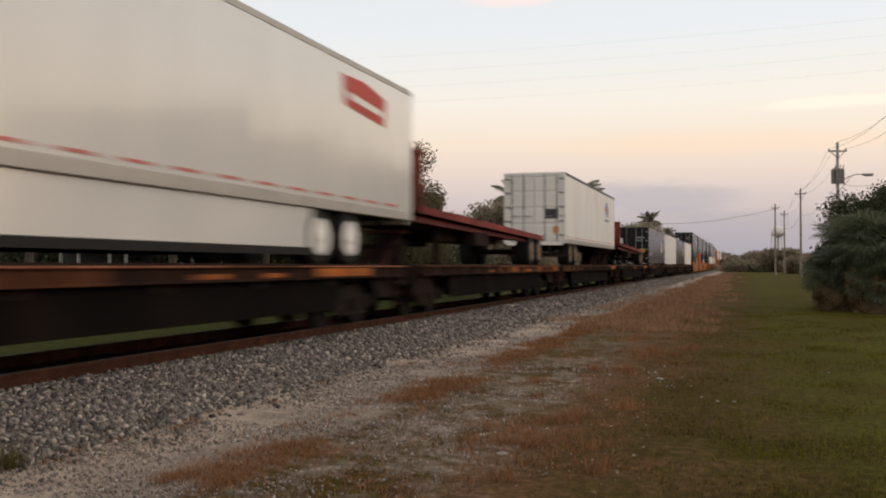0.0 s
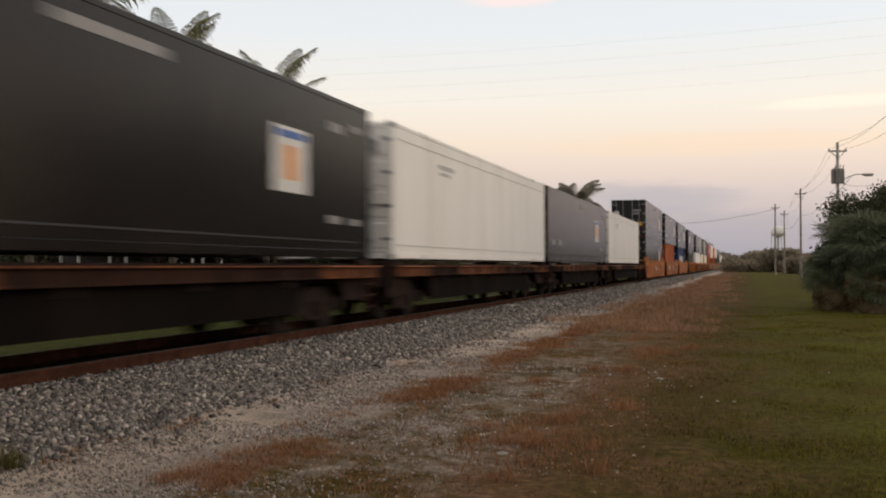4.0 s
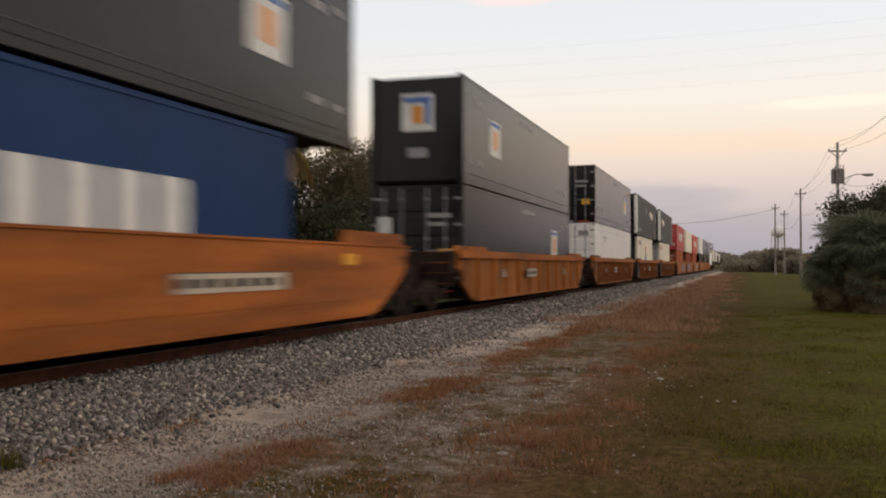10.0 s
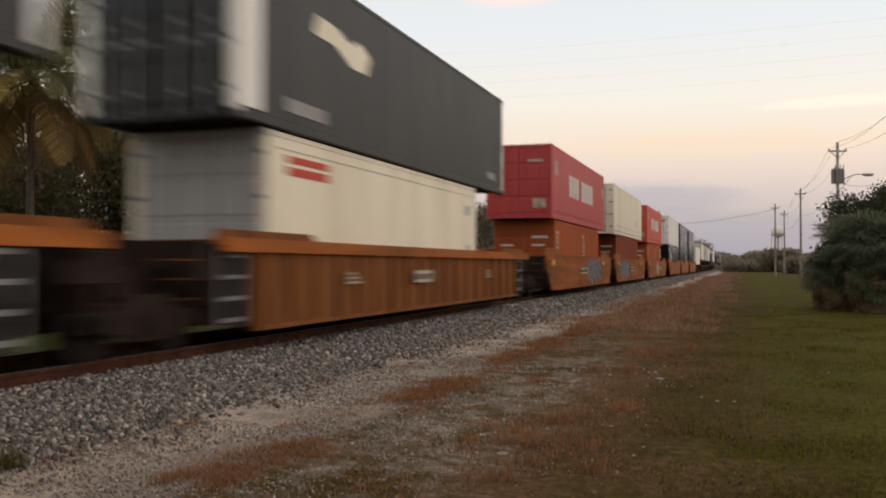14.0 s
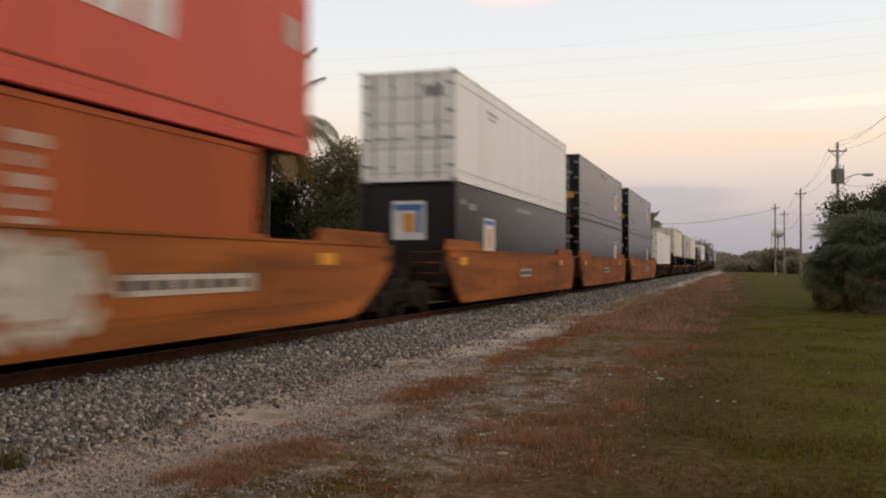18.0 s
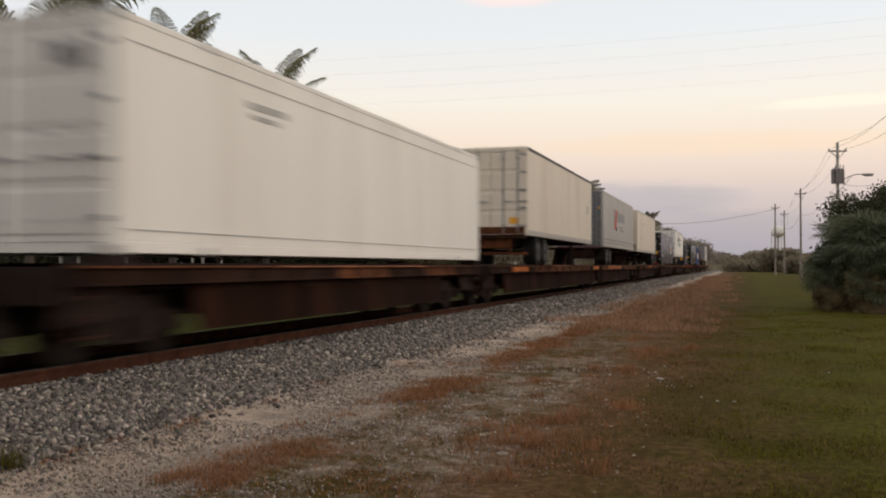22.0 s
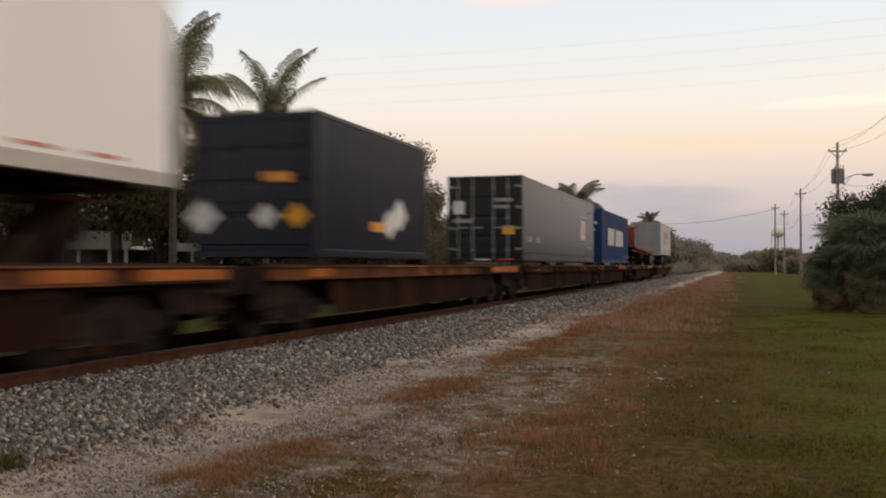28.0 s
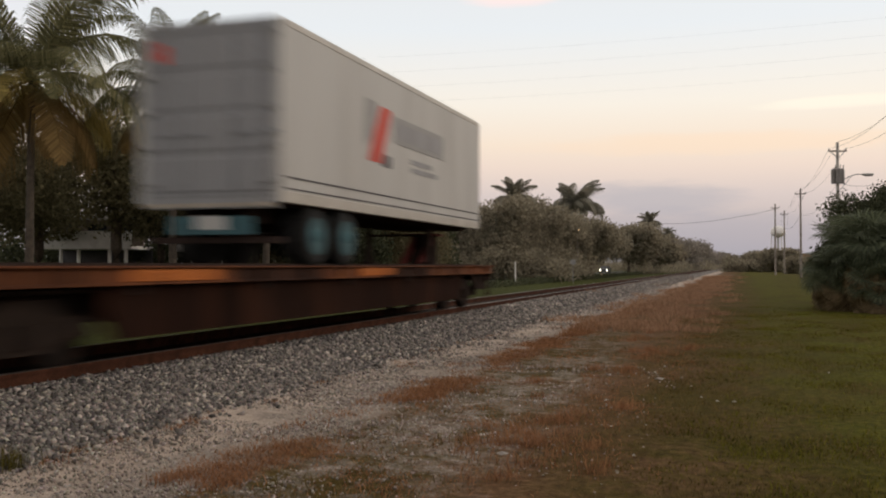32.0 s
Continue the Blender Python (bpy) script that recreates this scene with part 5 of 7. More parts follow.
def ground_material():
    m = bpy.data.materials.new("lawn_gravel_and_ballast")
    m.use_nodes = True
    n, l = m.node_tree.nodes, m.node_tree.links
    bsdf = n["Principled BSDF"]
    bsdf.inputs["Roughness"].default_value = 0.95
    bsdf.inputs["Specular IOR Level"].default_value = 0.05
    tc = n.new("ShaderNodeTexCoord")
    sep = n.new("ShaderNodeSeparateXYZ")
    l.new(tc.outputs["Object"], sep.inputs[0])

    def noise_tex(scale, detail=6.0, rough=0.6):
        t = n.new("ShaderNodeTexNoise")
        t.inputs["Scale"].default_value, t.inputs["Detail"].default_value, t.inputs["Roughness"].default_value = scale, detail, rough
        l.new(tc.outputs["Object"], t.inputs["Vector"])
        return t

    def mixer(fac, a, b):
        x = n.new("ShaderNodeMixRGB")
        for i, v in enumerate((fac, a, b)):
            if isinstance(v, tuple):
                x.inputs[i].default_value = (*v, 1)
            else:
                l.new(v, x.inputs[i])
        return x.outputs[0]

    def math_node(op, a, b):
        x = n.new("ShaderNodeMath")
        x.operation = op
        for i, v in enumerate((a, b)):
            if isinstance(v, (int, float)):
                x.inputs[i].default_value = v
            else:
                l.new(v, x.inputs[i])
        return x.outputs[0]

    def step_at(x, soft, wobble):
        """1 to the right of x, with a ragged edge."""
        wob = math_node("MULTIPLY", math_node("SUBTRACT", patch.outputs["Fac"], 0.5), wobble)
        r = n.new("ShaderNodeMapRange")
        r.inputs["From Min"].default_value, r.inputs["From Max"].default_value = x - soft, x + soft
        l.new(math_node("ADD", sep.outputs["X"], wob), r.inputs[0])
        return r.outputs[0]

    patch = noise_tex(0.55, 8.0, 0.65)
    mid = noise_tex(3.0, 8.0, 0.65)
    fine = noise_tex(38.0, 5.0, 0.7)
    broad = noise_tex(0.23, 5.0, 0.6)
    speck = noise_tex(5.0, 9.0, 0.75)
    tuft = noise_tex(9.0, 6.0, 0.7)

    def cells(scale, stops):
        v = n.new("ShaderNodeTexVoronoi")
        v.inputs["Scale"].default_value = scale
        l.new(tc.outputs["Object"], v.inputs["Vector"])
        r = ramp(n, stops)
        l.new(v.outputs["Color"], r.inputs[0])
        return r.outputs[0]

    def tones(source, stops):
        r = ramp(n, stops)
        l.new(source, r.inputs[0])
        return r.outputs[0]

    def blend(a, b, share=0.5):
        return math_node("ADD", math_node("MULTIPLY", a.outputs["Fac"], share), math_node("MULTIPLY", b.outputs["Fac"], 1 - share))

    def band(x0, x1, soft, wobble, much=1.0):
        """1 between x0 and x1, ragged on both sides."""
        inside = math_node("MULTIPLY", step_at(x0, soft, wobble), math_node("SUBTRACT", 1.0, step_at(x1, soft, wobble)))
        return math_node("MULTIPLY", inside, much)

    stone = cells(19.0, [(0.0, (0.05, 0.046, 0.043)), (0.5, (0.15, 0.138, 0.128)), (1.0, (0.34, 0.312, 0.28))])
    gravel = cells(46.0, [(0.0, (0.11, 0.095, 0.082)), (0.45, (0.22, 0.190, 0.162)), (0.8, (0.34, 0.295, 0.255)), (1.0, (0.58, 0.52, 0.45))])
    sand = tones(fine.outputs["Fac"], [(0.3, (0.33, 0.265, 0.215)), (0.5, (0.50, 0.41, 0.335)), (0.72, (0.64, 0.54, 0.455))])
    dry = tones(tuft.outputs["Fac"], [(0.28, (0.055, 0.031, 0.017)), (0.5, (0.135, 0.074, 0.040)), (0.72, (0.26, 0.160, 0.095))])
    olive = tones(tuft.outputs["Fac"], [(0.28, (0.026, 0.020, 0.007)), (0.5, (0.074, 0.053, 0.015)), (0.72, (0.145, 0.102, 0.034))])
    green = tones(tuft.outputs["Fac"], [(0.28, (0.022, 0.021, 0.004)), (0.5, (0.060, 0.055, 0.009)), (0.72, (0.122, 0.104, 0.019))])
    lush = tones(tuft.outputs["Fac"], [(0.30, (0.032, 0.035, 0.005)), (0.5, (0.078, 0.079, 0.009)), (0.72, (0.148, 0.145, 0.017))])
    verge = tones(mid.outputs["Fac"], [(0.3, (0.030, 0.034, 0.010)), (0.55, (0.055, 0.062, 0.015)), (0.8, (0.090, 0.098, 0.024))])
    # dark bed between the rails, the shade under the train put in its colour
    bed_shade = cells(19.0, [(0.0, (0.018, 0.014, 0.011)), (0.6, (0.040, 0.030, 0.023)), (1.0, (0.080, 0.060, 0.046))])
    bare = tones(blend(speck, patch, 0.45), [(0.40, (0, 0, 0)), (0.49, (1, 1, 1))])
    scrubby = tones(blend(mid, patch), [(0.44, (0, 0, 0)), (0.56, (1, 1, 1))])
    withered = tones(blend(mid, broad, 0.4), [(0.47, (0, 0, 0)), (0.58, (0.85, 0.85, 0.85))])
    juicy = tones(blend(patch, broad, 0.6), [(0.43, (0, 0, 0)), (0.55, (1, 1, 1))])
    # the bare gravel lies along the near part only; farther on the weeds close up
    worn = n.new("ShaderNodeMapRange")
    worn.inputs["From Min"].default_value, worn.inputs["From Max"].default_value = 30.0, 14.0
    worn.inputs["To Min"].default_value, worn.inputs["To Max"].default_value = 0.05, 1.0
    l.new(sep.outputs["Y"], worn.inputs[0])
    trodden = mixer(scrubby, mixer(tones(speck.outputs["Fac"], [(0.5, (0, 0, 0)), (0.66, (0.7, 0.7, 0.7))]), gravel, sand), olive)
    c = mixer(step_at(-11.2, 0.3, 1.2), verge, stone)
    c = mixer(step_at(-9.9, 0.2, 0.3), c, bed_shade)
    c = mixer(step_at(-7.25, 0.15, 0.2), c, stone)
    c = mixer(step_at(-5.52, 0.10, 0.5), c, mixer(tones(blend(mid, patch), [(0.48, (0, 0, 0)), (0.58, (0.8, 0.8, 0.8))]), sand, gravel))
    c = mixer(band(-4.65, -3.6, 0.2, 0.9, 0.7), c, gravel)
    c = mixer(step_at(-3.8, 0.10, 0.8), c, mixer(withered, dry, olive))
    c = mixer(math_node("MULTIPLY", math_node("MULTIPLY", band(-3.75, -2.05, 0.35, 1.6), worn.outputs[0]), bare), c, trodden)
    c = mixer(step_at(-1.3, 0.5, 2.2), c, mixer(withered, olive, dry))
    c = mixer(math_node("MULTIPLY", step_at(0.0, 1.1, 2.6), 0.9), c, mixer(withered, green, olive))
    c = mixer(math_node("MULTIPLY", step_at(1.0, 1.0, 2.4), juicy), c, lush)
    c = mixer(step_at(6.5, 4.0, 3.0), c, mixer(math_node("MULTIPLY", withered, 0.7), green, olive))
    l.new(c, bsdf.inputs["Base Color"])
    bp = n.new("ShaderNodeBump")
    bp.inputs["Strength"].default_value, bp.inputs["Distance"].default_value = 0.8, 0.05
    l.new(blend(fine, tuft, 0.45), bp.inputs["Height"])
    l.new(bp.outputs[0], bsdf.inputs["Normal"])
    return m


def build_ground():
    fine_x = list(np.arange(-13, 6.01, 0.16))
    xs = np.array([-2500, -900, -300, -100, -45, -24, -18, -15] + fine_x + [7, 9, 12, 16, 24, 40, 90, 250, 800, 2500])
    ys = np.array([-600, -150, -40, -10, 0] + list(np.arange(2, 22, 0.2)) + list(np.arange(22, 60, 0.6)) + [64, 70, 80, 100, 130, 180, 260, 400, 700, 1200, 2500, 4500])
    X, Y = np.meshgrid(xs, ys)
    Z = height_at(X)
    bumps = np.zeros_like(Z)
    for i in range(len(ys)):
        for j in range(len(xs)):
            if -13 < xs[j] < 6 and 2 < ys[i] < 60:
                v = Vector((xs[j] * 0.9, ys[i] * 0.9, 0))
                k = 0.035 if xs[j] > -5.6 else 0.012
                bumps[i, j] = k * noise.noise(v) + 0.4 * k * noise.noise(v * 3.7)
    Z = Z + bumps
    nx = len(xs)
    idx = np.arange(len(ys) * nx).reshape(len(ys), nx)
    faces = np.stack([idx[:-1, :-1], idx[:-1, 1:], idx[1:, 1:], idx[1:, :-1]], -1).reshape(-1, 4)
    me = from_arrays("ground", np.stack([X, Y, Z], -1).reshape(-1, 3), faces, ground_material())
    tagged(new("ground", me), "dry lawn with gravel track beside a ballast bank", "ground", kind="structure")


build_ground()


def scattered(name, label, category, verts_one, faces_one, places, turns, sizes, material):
    """Many small copies of one shape in one mesh. places (n,3), turns (n,3,3), sizes (n,3)."""
    v = np.einsum("nij,nkj->nki", turns, verts_one[None] * sizes[:, None, :]) + places[:, None, :]
    k = len(verts_one)
    f = faces_one[None] + (np.arange(len(places)) * k)[:, None, None]
    me = from_arrays(name, v.reshape(-1, 3), f.reshape(-1, faces_one.shape[1]), material)
    return tagged(new(name, me), label, category, kind="stuff")


def random_turns(rng, n):
    q = rng.normal(size=(n, 4))
    q /= np.linalg.norm(q, axis=1)[:, None]
    w, x, y, z = q.T
    return np.stack([np.stack([1 - 2 * (y * y + z * z), 2 * (x * y - z * w), 2 * (x * z + y * w)], -1),
                     np.stack([2 * (x * y + z * w), 1 - 2 * (x * x + z * z), 2 * (y * z - x * w)], -1),
                     np.stack([2 * (x * z - y * w), 2 * (y * z + x * w), 1 - 2 * (x * x + y * y)], -1)], -2)


def stone_material(name, tones):
    m = bpy.data.materials.new(name)
    m.use_nodes = True
    n, l = m.node_tree.nodes, m.node_tree.links
    g = n.new("ShaderNodeNewGeometry")
    r = ramp(n, [(0.0, tones[0]), (0.35, tones[1]), (0.62, tones[2]), (0.9, tones[3]), (1.0, tones[4])])
    l.new(g.outputs["Random Per Island"], r.inputs[0])
    tc = n.new("ShaderNodeTexCoord")
    nz = n.new("ShaderNodeTexNoise")
    nz.inputs["Scale"].default_value = 40
    l.new(tc.outputs["Object"], nz.inputs["Vector"])
    mx = n.new("ShaderNodeMixRGB")
    mx.blend_type, mx.inputs[0].default_value = "MULTIPLY", 0.5
    l.new(r.outputs[0], mx.inputs[1])
    l.new(nz.outputs["Color"], mx.inputs[2])
    l.new(mx.outputs[0], n["Principled BSDF"].inputs["Base Color"])
    n["Principled BSDF"].inputs["Roughness"].default_value = 0.85
    return m


def build_stones():
    rng = np.random.default_rng(3)
    one = np.array([(-1, -0.7, -0.5), (0.8, -1.0, -0.9), (1.1, 0.7, -0.4), (-0.6, 1.1, -0.9), (-0.5, -0.5, 0.7), (0.3, -0.7, 1.0), (0.9, 0.2, 0.6), (-0.7, 0.5, 0.9)]) * 0.52
    faces = np.array([(0, 3, 2, 1), (4, 5, 6, 7), (0, 1, 5, 4), (1, 2, 6, 5), (2, 3, 7, 6), (3, 0, 4, 7)])
    xs, ys, ss = [], [], []
    for y0, y1, per, size in ((3, 14, 1500, 0.042), (14, 26, 800, 0.050), (26, 75, 230, 0.068), (75, 130, 70, 0.10)):
        k = int((y1 - y0) * 2.35 * per)
        xs.append(rng.uniform(-7.25, -4.6, k))
        ys.append(rng.uniform(y0, y1, k))
        ss.append(np.full(k, size))
    x, y, s = np.concatenate(xs), np.concatenate(ys), np.concatenate(ss)
    keep = rng.random(len(x)) < np.exp(-np.maximum(0, x + 5.5) * 5.0) * np.where(x < -5.5, 1.0, 0.10)
    x, y, s = x[keep], y[keep], s[keep]
    size = s[:, None] * rng.uniform(0.6, 1.35, (len(x), 3)) * rng.choice((0.6, 0.9, 1.0, 1.3), len(x))[:, None]
    z = height_at(x) + size.mean(1) * 0.25
    granite = stone_material("crushed_granite", ((0.060, 0.053, 0.048), (0.152, 0.134, 0.122), (0.260, 0.228, 0.202), (0.42, 0.365, 0.31), (0.72, 0.63, 0.53)))
    scattered("ballast_stones", "loose grey crushed-stone ballast on the bank", "ballast", one, faces, np.stack([x, y, z], -1), random_turns(rng, len(x)), size, granite)
    # fine pale gravel trodden into the sand and the bare places of the grass
    k = 90000
    far = rng.random(k) ** 1.5
    x, y = -5.5 + np.abs(rng.normal(0, 1.7, k)), 3.5 + 70 * far
    bare = np.array([noise.noise(Vector((a * 0.9, b * 0.5, 3.0))) + 0.5 * noise.noise(Vector((a * 2.6, b * 1.6, 5.0))) for a, b in zip(x.tolist(), y.tolist())])
    keep = ((x < -4.4) & (rng.random(k) < 0.35)) | ((x < -0.8) & (y < 16) & (rng.random(k) < np.where(bare < -0.03, 0.9, 0.40)))
    x, y, far = x[keep], y[keep], far[keep]
    size = (0.012 + 0.040 * far)[:, None] * rng.uniform(0.6, 1.4, (len(x), 3)) * rng.choice((0.7, 1.0, 1.0, 1.6), len(x))[:, None]
    z = height_at(x) + size.mean(1) * 0.15
    pale = stone_material("pale_gravel", ((0.20, 0.165, 0.135), (0.30, 0.25, 0.21), (0.41, 0.35, 0.30), (0.56, 0.49, 0.43), (0.74, 0.67, 0.60)))
    scattered("gravel", "fine pale gravel beside the ballast bank", "gravel", one, faces, np.stack([x, y, z], -1), random_turns(rng, len(x)), size, pale)


build_stones()

RAIL_RUST = mat("rusty_rail", (0.082, 0.032, 0.018), 0.85, metal=0.0, var=0.45, scale=4, fine=25, bump=0.5, gloss=0.1)
RAIL_TOP = mat("polished_rail_head", (0.22, 0.20, 0.19), 0.35, metal=0.9, var=0.2, scale=4)
TIE_WOOD = mat("creosoted_timber", (0.038, 0.024, 0.017), 0.9, var=0.4, scale=4, fine=30, bump=0.4, spread=0.2)


def build_track():
    track = new("railway_track")
    tagged(track, "single railway track, rusty rails on dark timber sleepers", "railway track", kind="structure")
    track.location = (TRACK_X, 0, RAIL_Z)
    for s in (-1, 1):
        x = 0.755 * s
        part("rail", solid((x - 0.07, x + 0.07, -80, 900, -0.172, -0.155), (x - 0.009, x + 0.009, -80, 900, -0.156, -0.04), (x - 0.036, x + 0.036, -80, 900, -0.042, -0.006)), RAIL_RUST, track, "rusty steel rail")
        part("rail_head", solid((x - 0.030, x + 0.030, -80, 900, -0.006, 0.0)), RAIL_TOP, track, "worn bright running surface")
    bm = solid((-1.30, 1.30, -0.11, 0.11, -0.36, -0.174), bevel=0.012)
    tie = part("sleeper", bm, TIE_WOOD, track)
    tie.location = (0, 2.0, 0)
    plate = solid((0.755 - 0.19, 0.755 + 0.19, -0.09, 0.09, -0.176, -0.166))
    for dx in (-0.11, 0.11):
        for dy in (-0.05, 0.05):
            box(plate, 0.755 + dx - 0.016, 0.755 + dx + 0.016, dy - 0.016, dy + 0.016, -0.17, -0.135)
    pl = part("tie_plate", plate, RAIL_RUST, tie)
    for i in range(1, 290):
        t = twin("sleeper", tie.data, track, pose(random.uniform(-0.05, 0.05), 2.0 + 0.52 * i, random.uniform(-0.012, 0.0), 0, 0, random.uniform(-1.2, 1.2)))
        if i < 60:
            twin("tie_plate", pl.data, t, pose(0, 0, 0))
    bm = bmesh.new()
    for i in range(290, 900):
        box(bm, -1.3, 1.3, 2.0 + 0.52 * i - 0.11, 2.0 + 0.52 * i + 0.11, -0.36, -0.174)
    tagged(part("far_sleepers", bm, TIE_WOOD, track), kind="stuff")


random.seed(5)
build_track()


# ---- plants ----
GRASS_GREEN = leaf_mat("lawn_grass", (0.032, 0.026, 0.006), (0.160, 0.135, 0.024), 0.9, 0.4)
GRASS_LUSH = leaf_mat("lush_grass", (0.054, 0.053, 0.008), (0.200, 0.188, 0.022), 0.9, 0.45)
GRASS_DRY = leaf_mat("dry_grass", (0.150, 0.072, 0.036), (0.44, 0.225, 0.115), 0.9, 0.45)
GRASS_OLIVE = leaf_mat("olive_grass", (0.075, 0.054, 0.020), (0.215, 0.155, 0.062), 0.9, 0.4)
GRASS_FAR = leaf_mat("faded_weeds", (0.22, 0.125, 0.075), (0.46, 0.285, 0.18), 0.9, 0.45)
PALM_LEAF = leaf_mat("palm_leaf", (0.085, 0.086, 0.046), (0.260, 0.240, 0.112), 0.6, 0.42)
# palm leaf paled towards grey, the distance haze in its colour
PALM_FAR = leaf_mat("hazed_palm_leaf", (0.160, 0.152, 0.124), (0.36, 0.335, 0.265), 0.8, 0.5)
PALM_YELLOW = leaf_mat("yellowing_palm_leaf", (0.20, 0.160, 0.055), (0.54, 0.41, 0.135), 0.6, 0.5)
FAN_DRY = leaf_mat("dry_fan_leaf", (0.110, 0.078, 0.046), (0.32, 0.235, 0.135), 0.8, 0.4)
FAN_LEAF = leaf_mat("fan_palm_leaf", (0.060, 0.073, 0.046), (0.185, 0.205, 0.125), 0.55, 0.4)
PALM_DRY = leaf_mat("dry_palm_leaf", (0.14, 0.085, 0.035), (0.32, 0.21, 0.08), 0.7, 0.3)
TREE_LEAF = leaf_mat("broad_leaf", (0.105, 0.090, 0.052), (0.265, 0.225, 0.130), 0.8, 0.5)
# greyed and lightened for the haze over the roadside trees
GREY_LEAF = leaf_mat("hazed_leaf", (0.160, 0.142, 0.104), (0.40, 0.350, 0.255), 0.8, 0.5)
MID_LEAF = leaf_mat("brown_green_leaf", (0.085, 0.078, 0.044), (0.225, 0.195, 0.105), 0.8, 0.45)
DARK_LEAF = leaf_mat("dark_leaf", (0.040, 0.046, 0.027), (0.118, 0.124, 0.068), 0.7, 0.35)
# palest leaf tone, holding the haze in front of the farthest trees
FAR_LEAF = leaf_mat("hazed_far_leaf", (0.21, 0.19, 0.165), (0.38, 0.34, 0.29), 0.9, 0.5)
BARK = mat("grey_brown_bark", (0.10, 0.075, 0.055), 0.9, var=0.4, scale=6, fine=40, bump=0.6)
PALM_BARK = mat("palm_bark", (0.085, 0.066, 0.050), 0.9, var=0.35, scale=5, fine=30, bump=0.6)


def build_grass():
    rng = np.random.default_rng(11)
    blade = np.array([(-0.5, 0, 0), (0.5, 0, 0), (0.32, 0.25, 0.55), (-0.32, 0.25, 0.55), (0, 0.75, 0.9)])
    # one blade: two faces of three corners and a tip
    tri = np.array([(0, 1, 2), (0, 2, 3), (3, 2, 4)])

    def strew(name, label, x, y, height, width, material, lie=1.0):
        k = len(x)
        a = rng.uniform(0, 2 * math.pi, k)
        c, s, o, i = np.cos(a), np.sin(a), np.zeros(k), np.ones(k)
        turns = np.stack([np.stack([c, -s, o], -1), np.stack([s, c, o], -1), np.stack([o, o, i], -1)], -2)
        h = height * rng.uniform(0.45, 1.3, k)
        scattered(name, label, "grass", blade, tri, np.stack([x, y, height_at(x) - 0.01], -1), turns, np.stack([width * rng.uniform(0.7, 1.4, k), h * lie, h], -1), material)

    def region(k, x0, x1, y0, y1, power=1.6, clump=0.0, pull=0.0):
        x = rng.uniform(x0, x1, k)
        y = y0 + (y1 - y0) * rng.random(k) ** power
        if clump:
            m = max(1, int(k / clump))
            cx, cy = rng.uniform(x0, x1, m), y0 + (y1 - y0) * rng.random(m) ** power
            pick = rng.integers(0, m, k)
            x, y = cx[pick] + rng.normal(0, 0.10 + pull, k), cy[pick] + rng.normal(0, 0.12 + pull, k)
        return x, y

    def grown(x, y, shift, threshold, sharp=5.0):
        """Keep the places where a patchy growth runs high."""
        v = np.array([noise.noise(Vector((a * 0.9, b * 0.5, shift))) + 0.5 * noise.noise(Vector((a * 2.6, b * 1.6, shift + 2))) for a, b in zip(x.tolist(), y.tolist())])
        keep = rng.random(len(x)) < 1 / (1 + np.exp(-(v - threshold) * sharp * 2))
        return x[keep], y[keep]

    def row(k, x0, spread_x, y0, y1, power, clump, pull):
        """Tufts along a line beside the track."""
        m = max(1, int(k / clump))
        cx, cy = rng.normal(x0, spread_x, m), y0 + (y1 - y0) * rng.random(m) ** power
        pick = rng.integers(0, m, k)
        return cx[pick] + rng.normal(0, pull, k), cy[pick] + rng.normal(0, pull * 1.3, k)

    x, y = grown(*region(100000, -1.2, 9.0, 5.0, 34, 2.0), 9.0, -0.02)
    strew("green_grass", "short patchy green lawn grass", x, y, 0.040, 0.010, GRASS_GREEN, 1.3)
    x, y = grown(*region(85000, -0.2, 9.0, 5.0, 40, 1.9, clump=26, pull=0.07), 9.0, 0.04)
    strew("green_tufts", "green lawn tufts", x, y, 0.065, 0.009, GRASS_LUSH, 1.1)
    x, y = grown(*row(46000, -3.85, 0.20, 6.3, 40, 1.4, 60, 0.10), 3.0, -0.22, 4.5)
    strew("dry_grass", "dry reddish-brown grass tufts", x, y, 0.075, 0.008, GRASS_DRY, 1.3)
    x, y = grown(*region(40000, -3.7, -0.6, 4.5, 40, 1.7, clump=34, pull=0.09), 3.0, 0.16, 5.5)
    strew("brown_grass", "low brown grass between the bare places", x, y, 0.045, 0.008, GRASS_DRY, 1.7)
    x, y = grown(*region(24000, -3.6, 0.0, 4.5, 30, 1.6, clump=40, pull=0.14), 21.0, 0.02)
    strew("olive_grass", "olive-green grass among the dry tufts", x, y, 0.055, 0.008, GRASS_OLIVE, 1.4)
    x, y = grown(*region(110000, -1.6, 8.0, 5.0, 38, 1.8, clump=22, pull=0.08), 14.0, 0.0)
    strew("dead_grass", "patches of dead brown grass in the lawn", x, y, 0.045, 0.007, GRASS_OLIVE, 1.5)
    x, y = row(26000, -2.9, 1.0, 24, 150, 1.3, 55, 0.22)
    strew("tall_dry_weeds", "taller reddish weeds far along the track", x, y, 0.20, 0.022, GRASS_FAR)
    # upright reddish tufts where the lawn begins
    x, y = grown(*row(13000, -1.75, 0.38, 7.0, 24.0, 1.2, 110, 0.09), 33.0, 0.05, 4.0)
    strew("seeding_grass", "upright reddish seeding grass tufts", x, y, 0.12, 0.006, GRASS_DRY)
    x, y = row(2600, -5.5, 0.16, 6.5, 22.0, 1.2, 60, 0.06)
    strew("bank_weeds", "small dry weeds at the foot of the bank", x, y, 0.055, 0.007, GRASS_DRY)
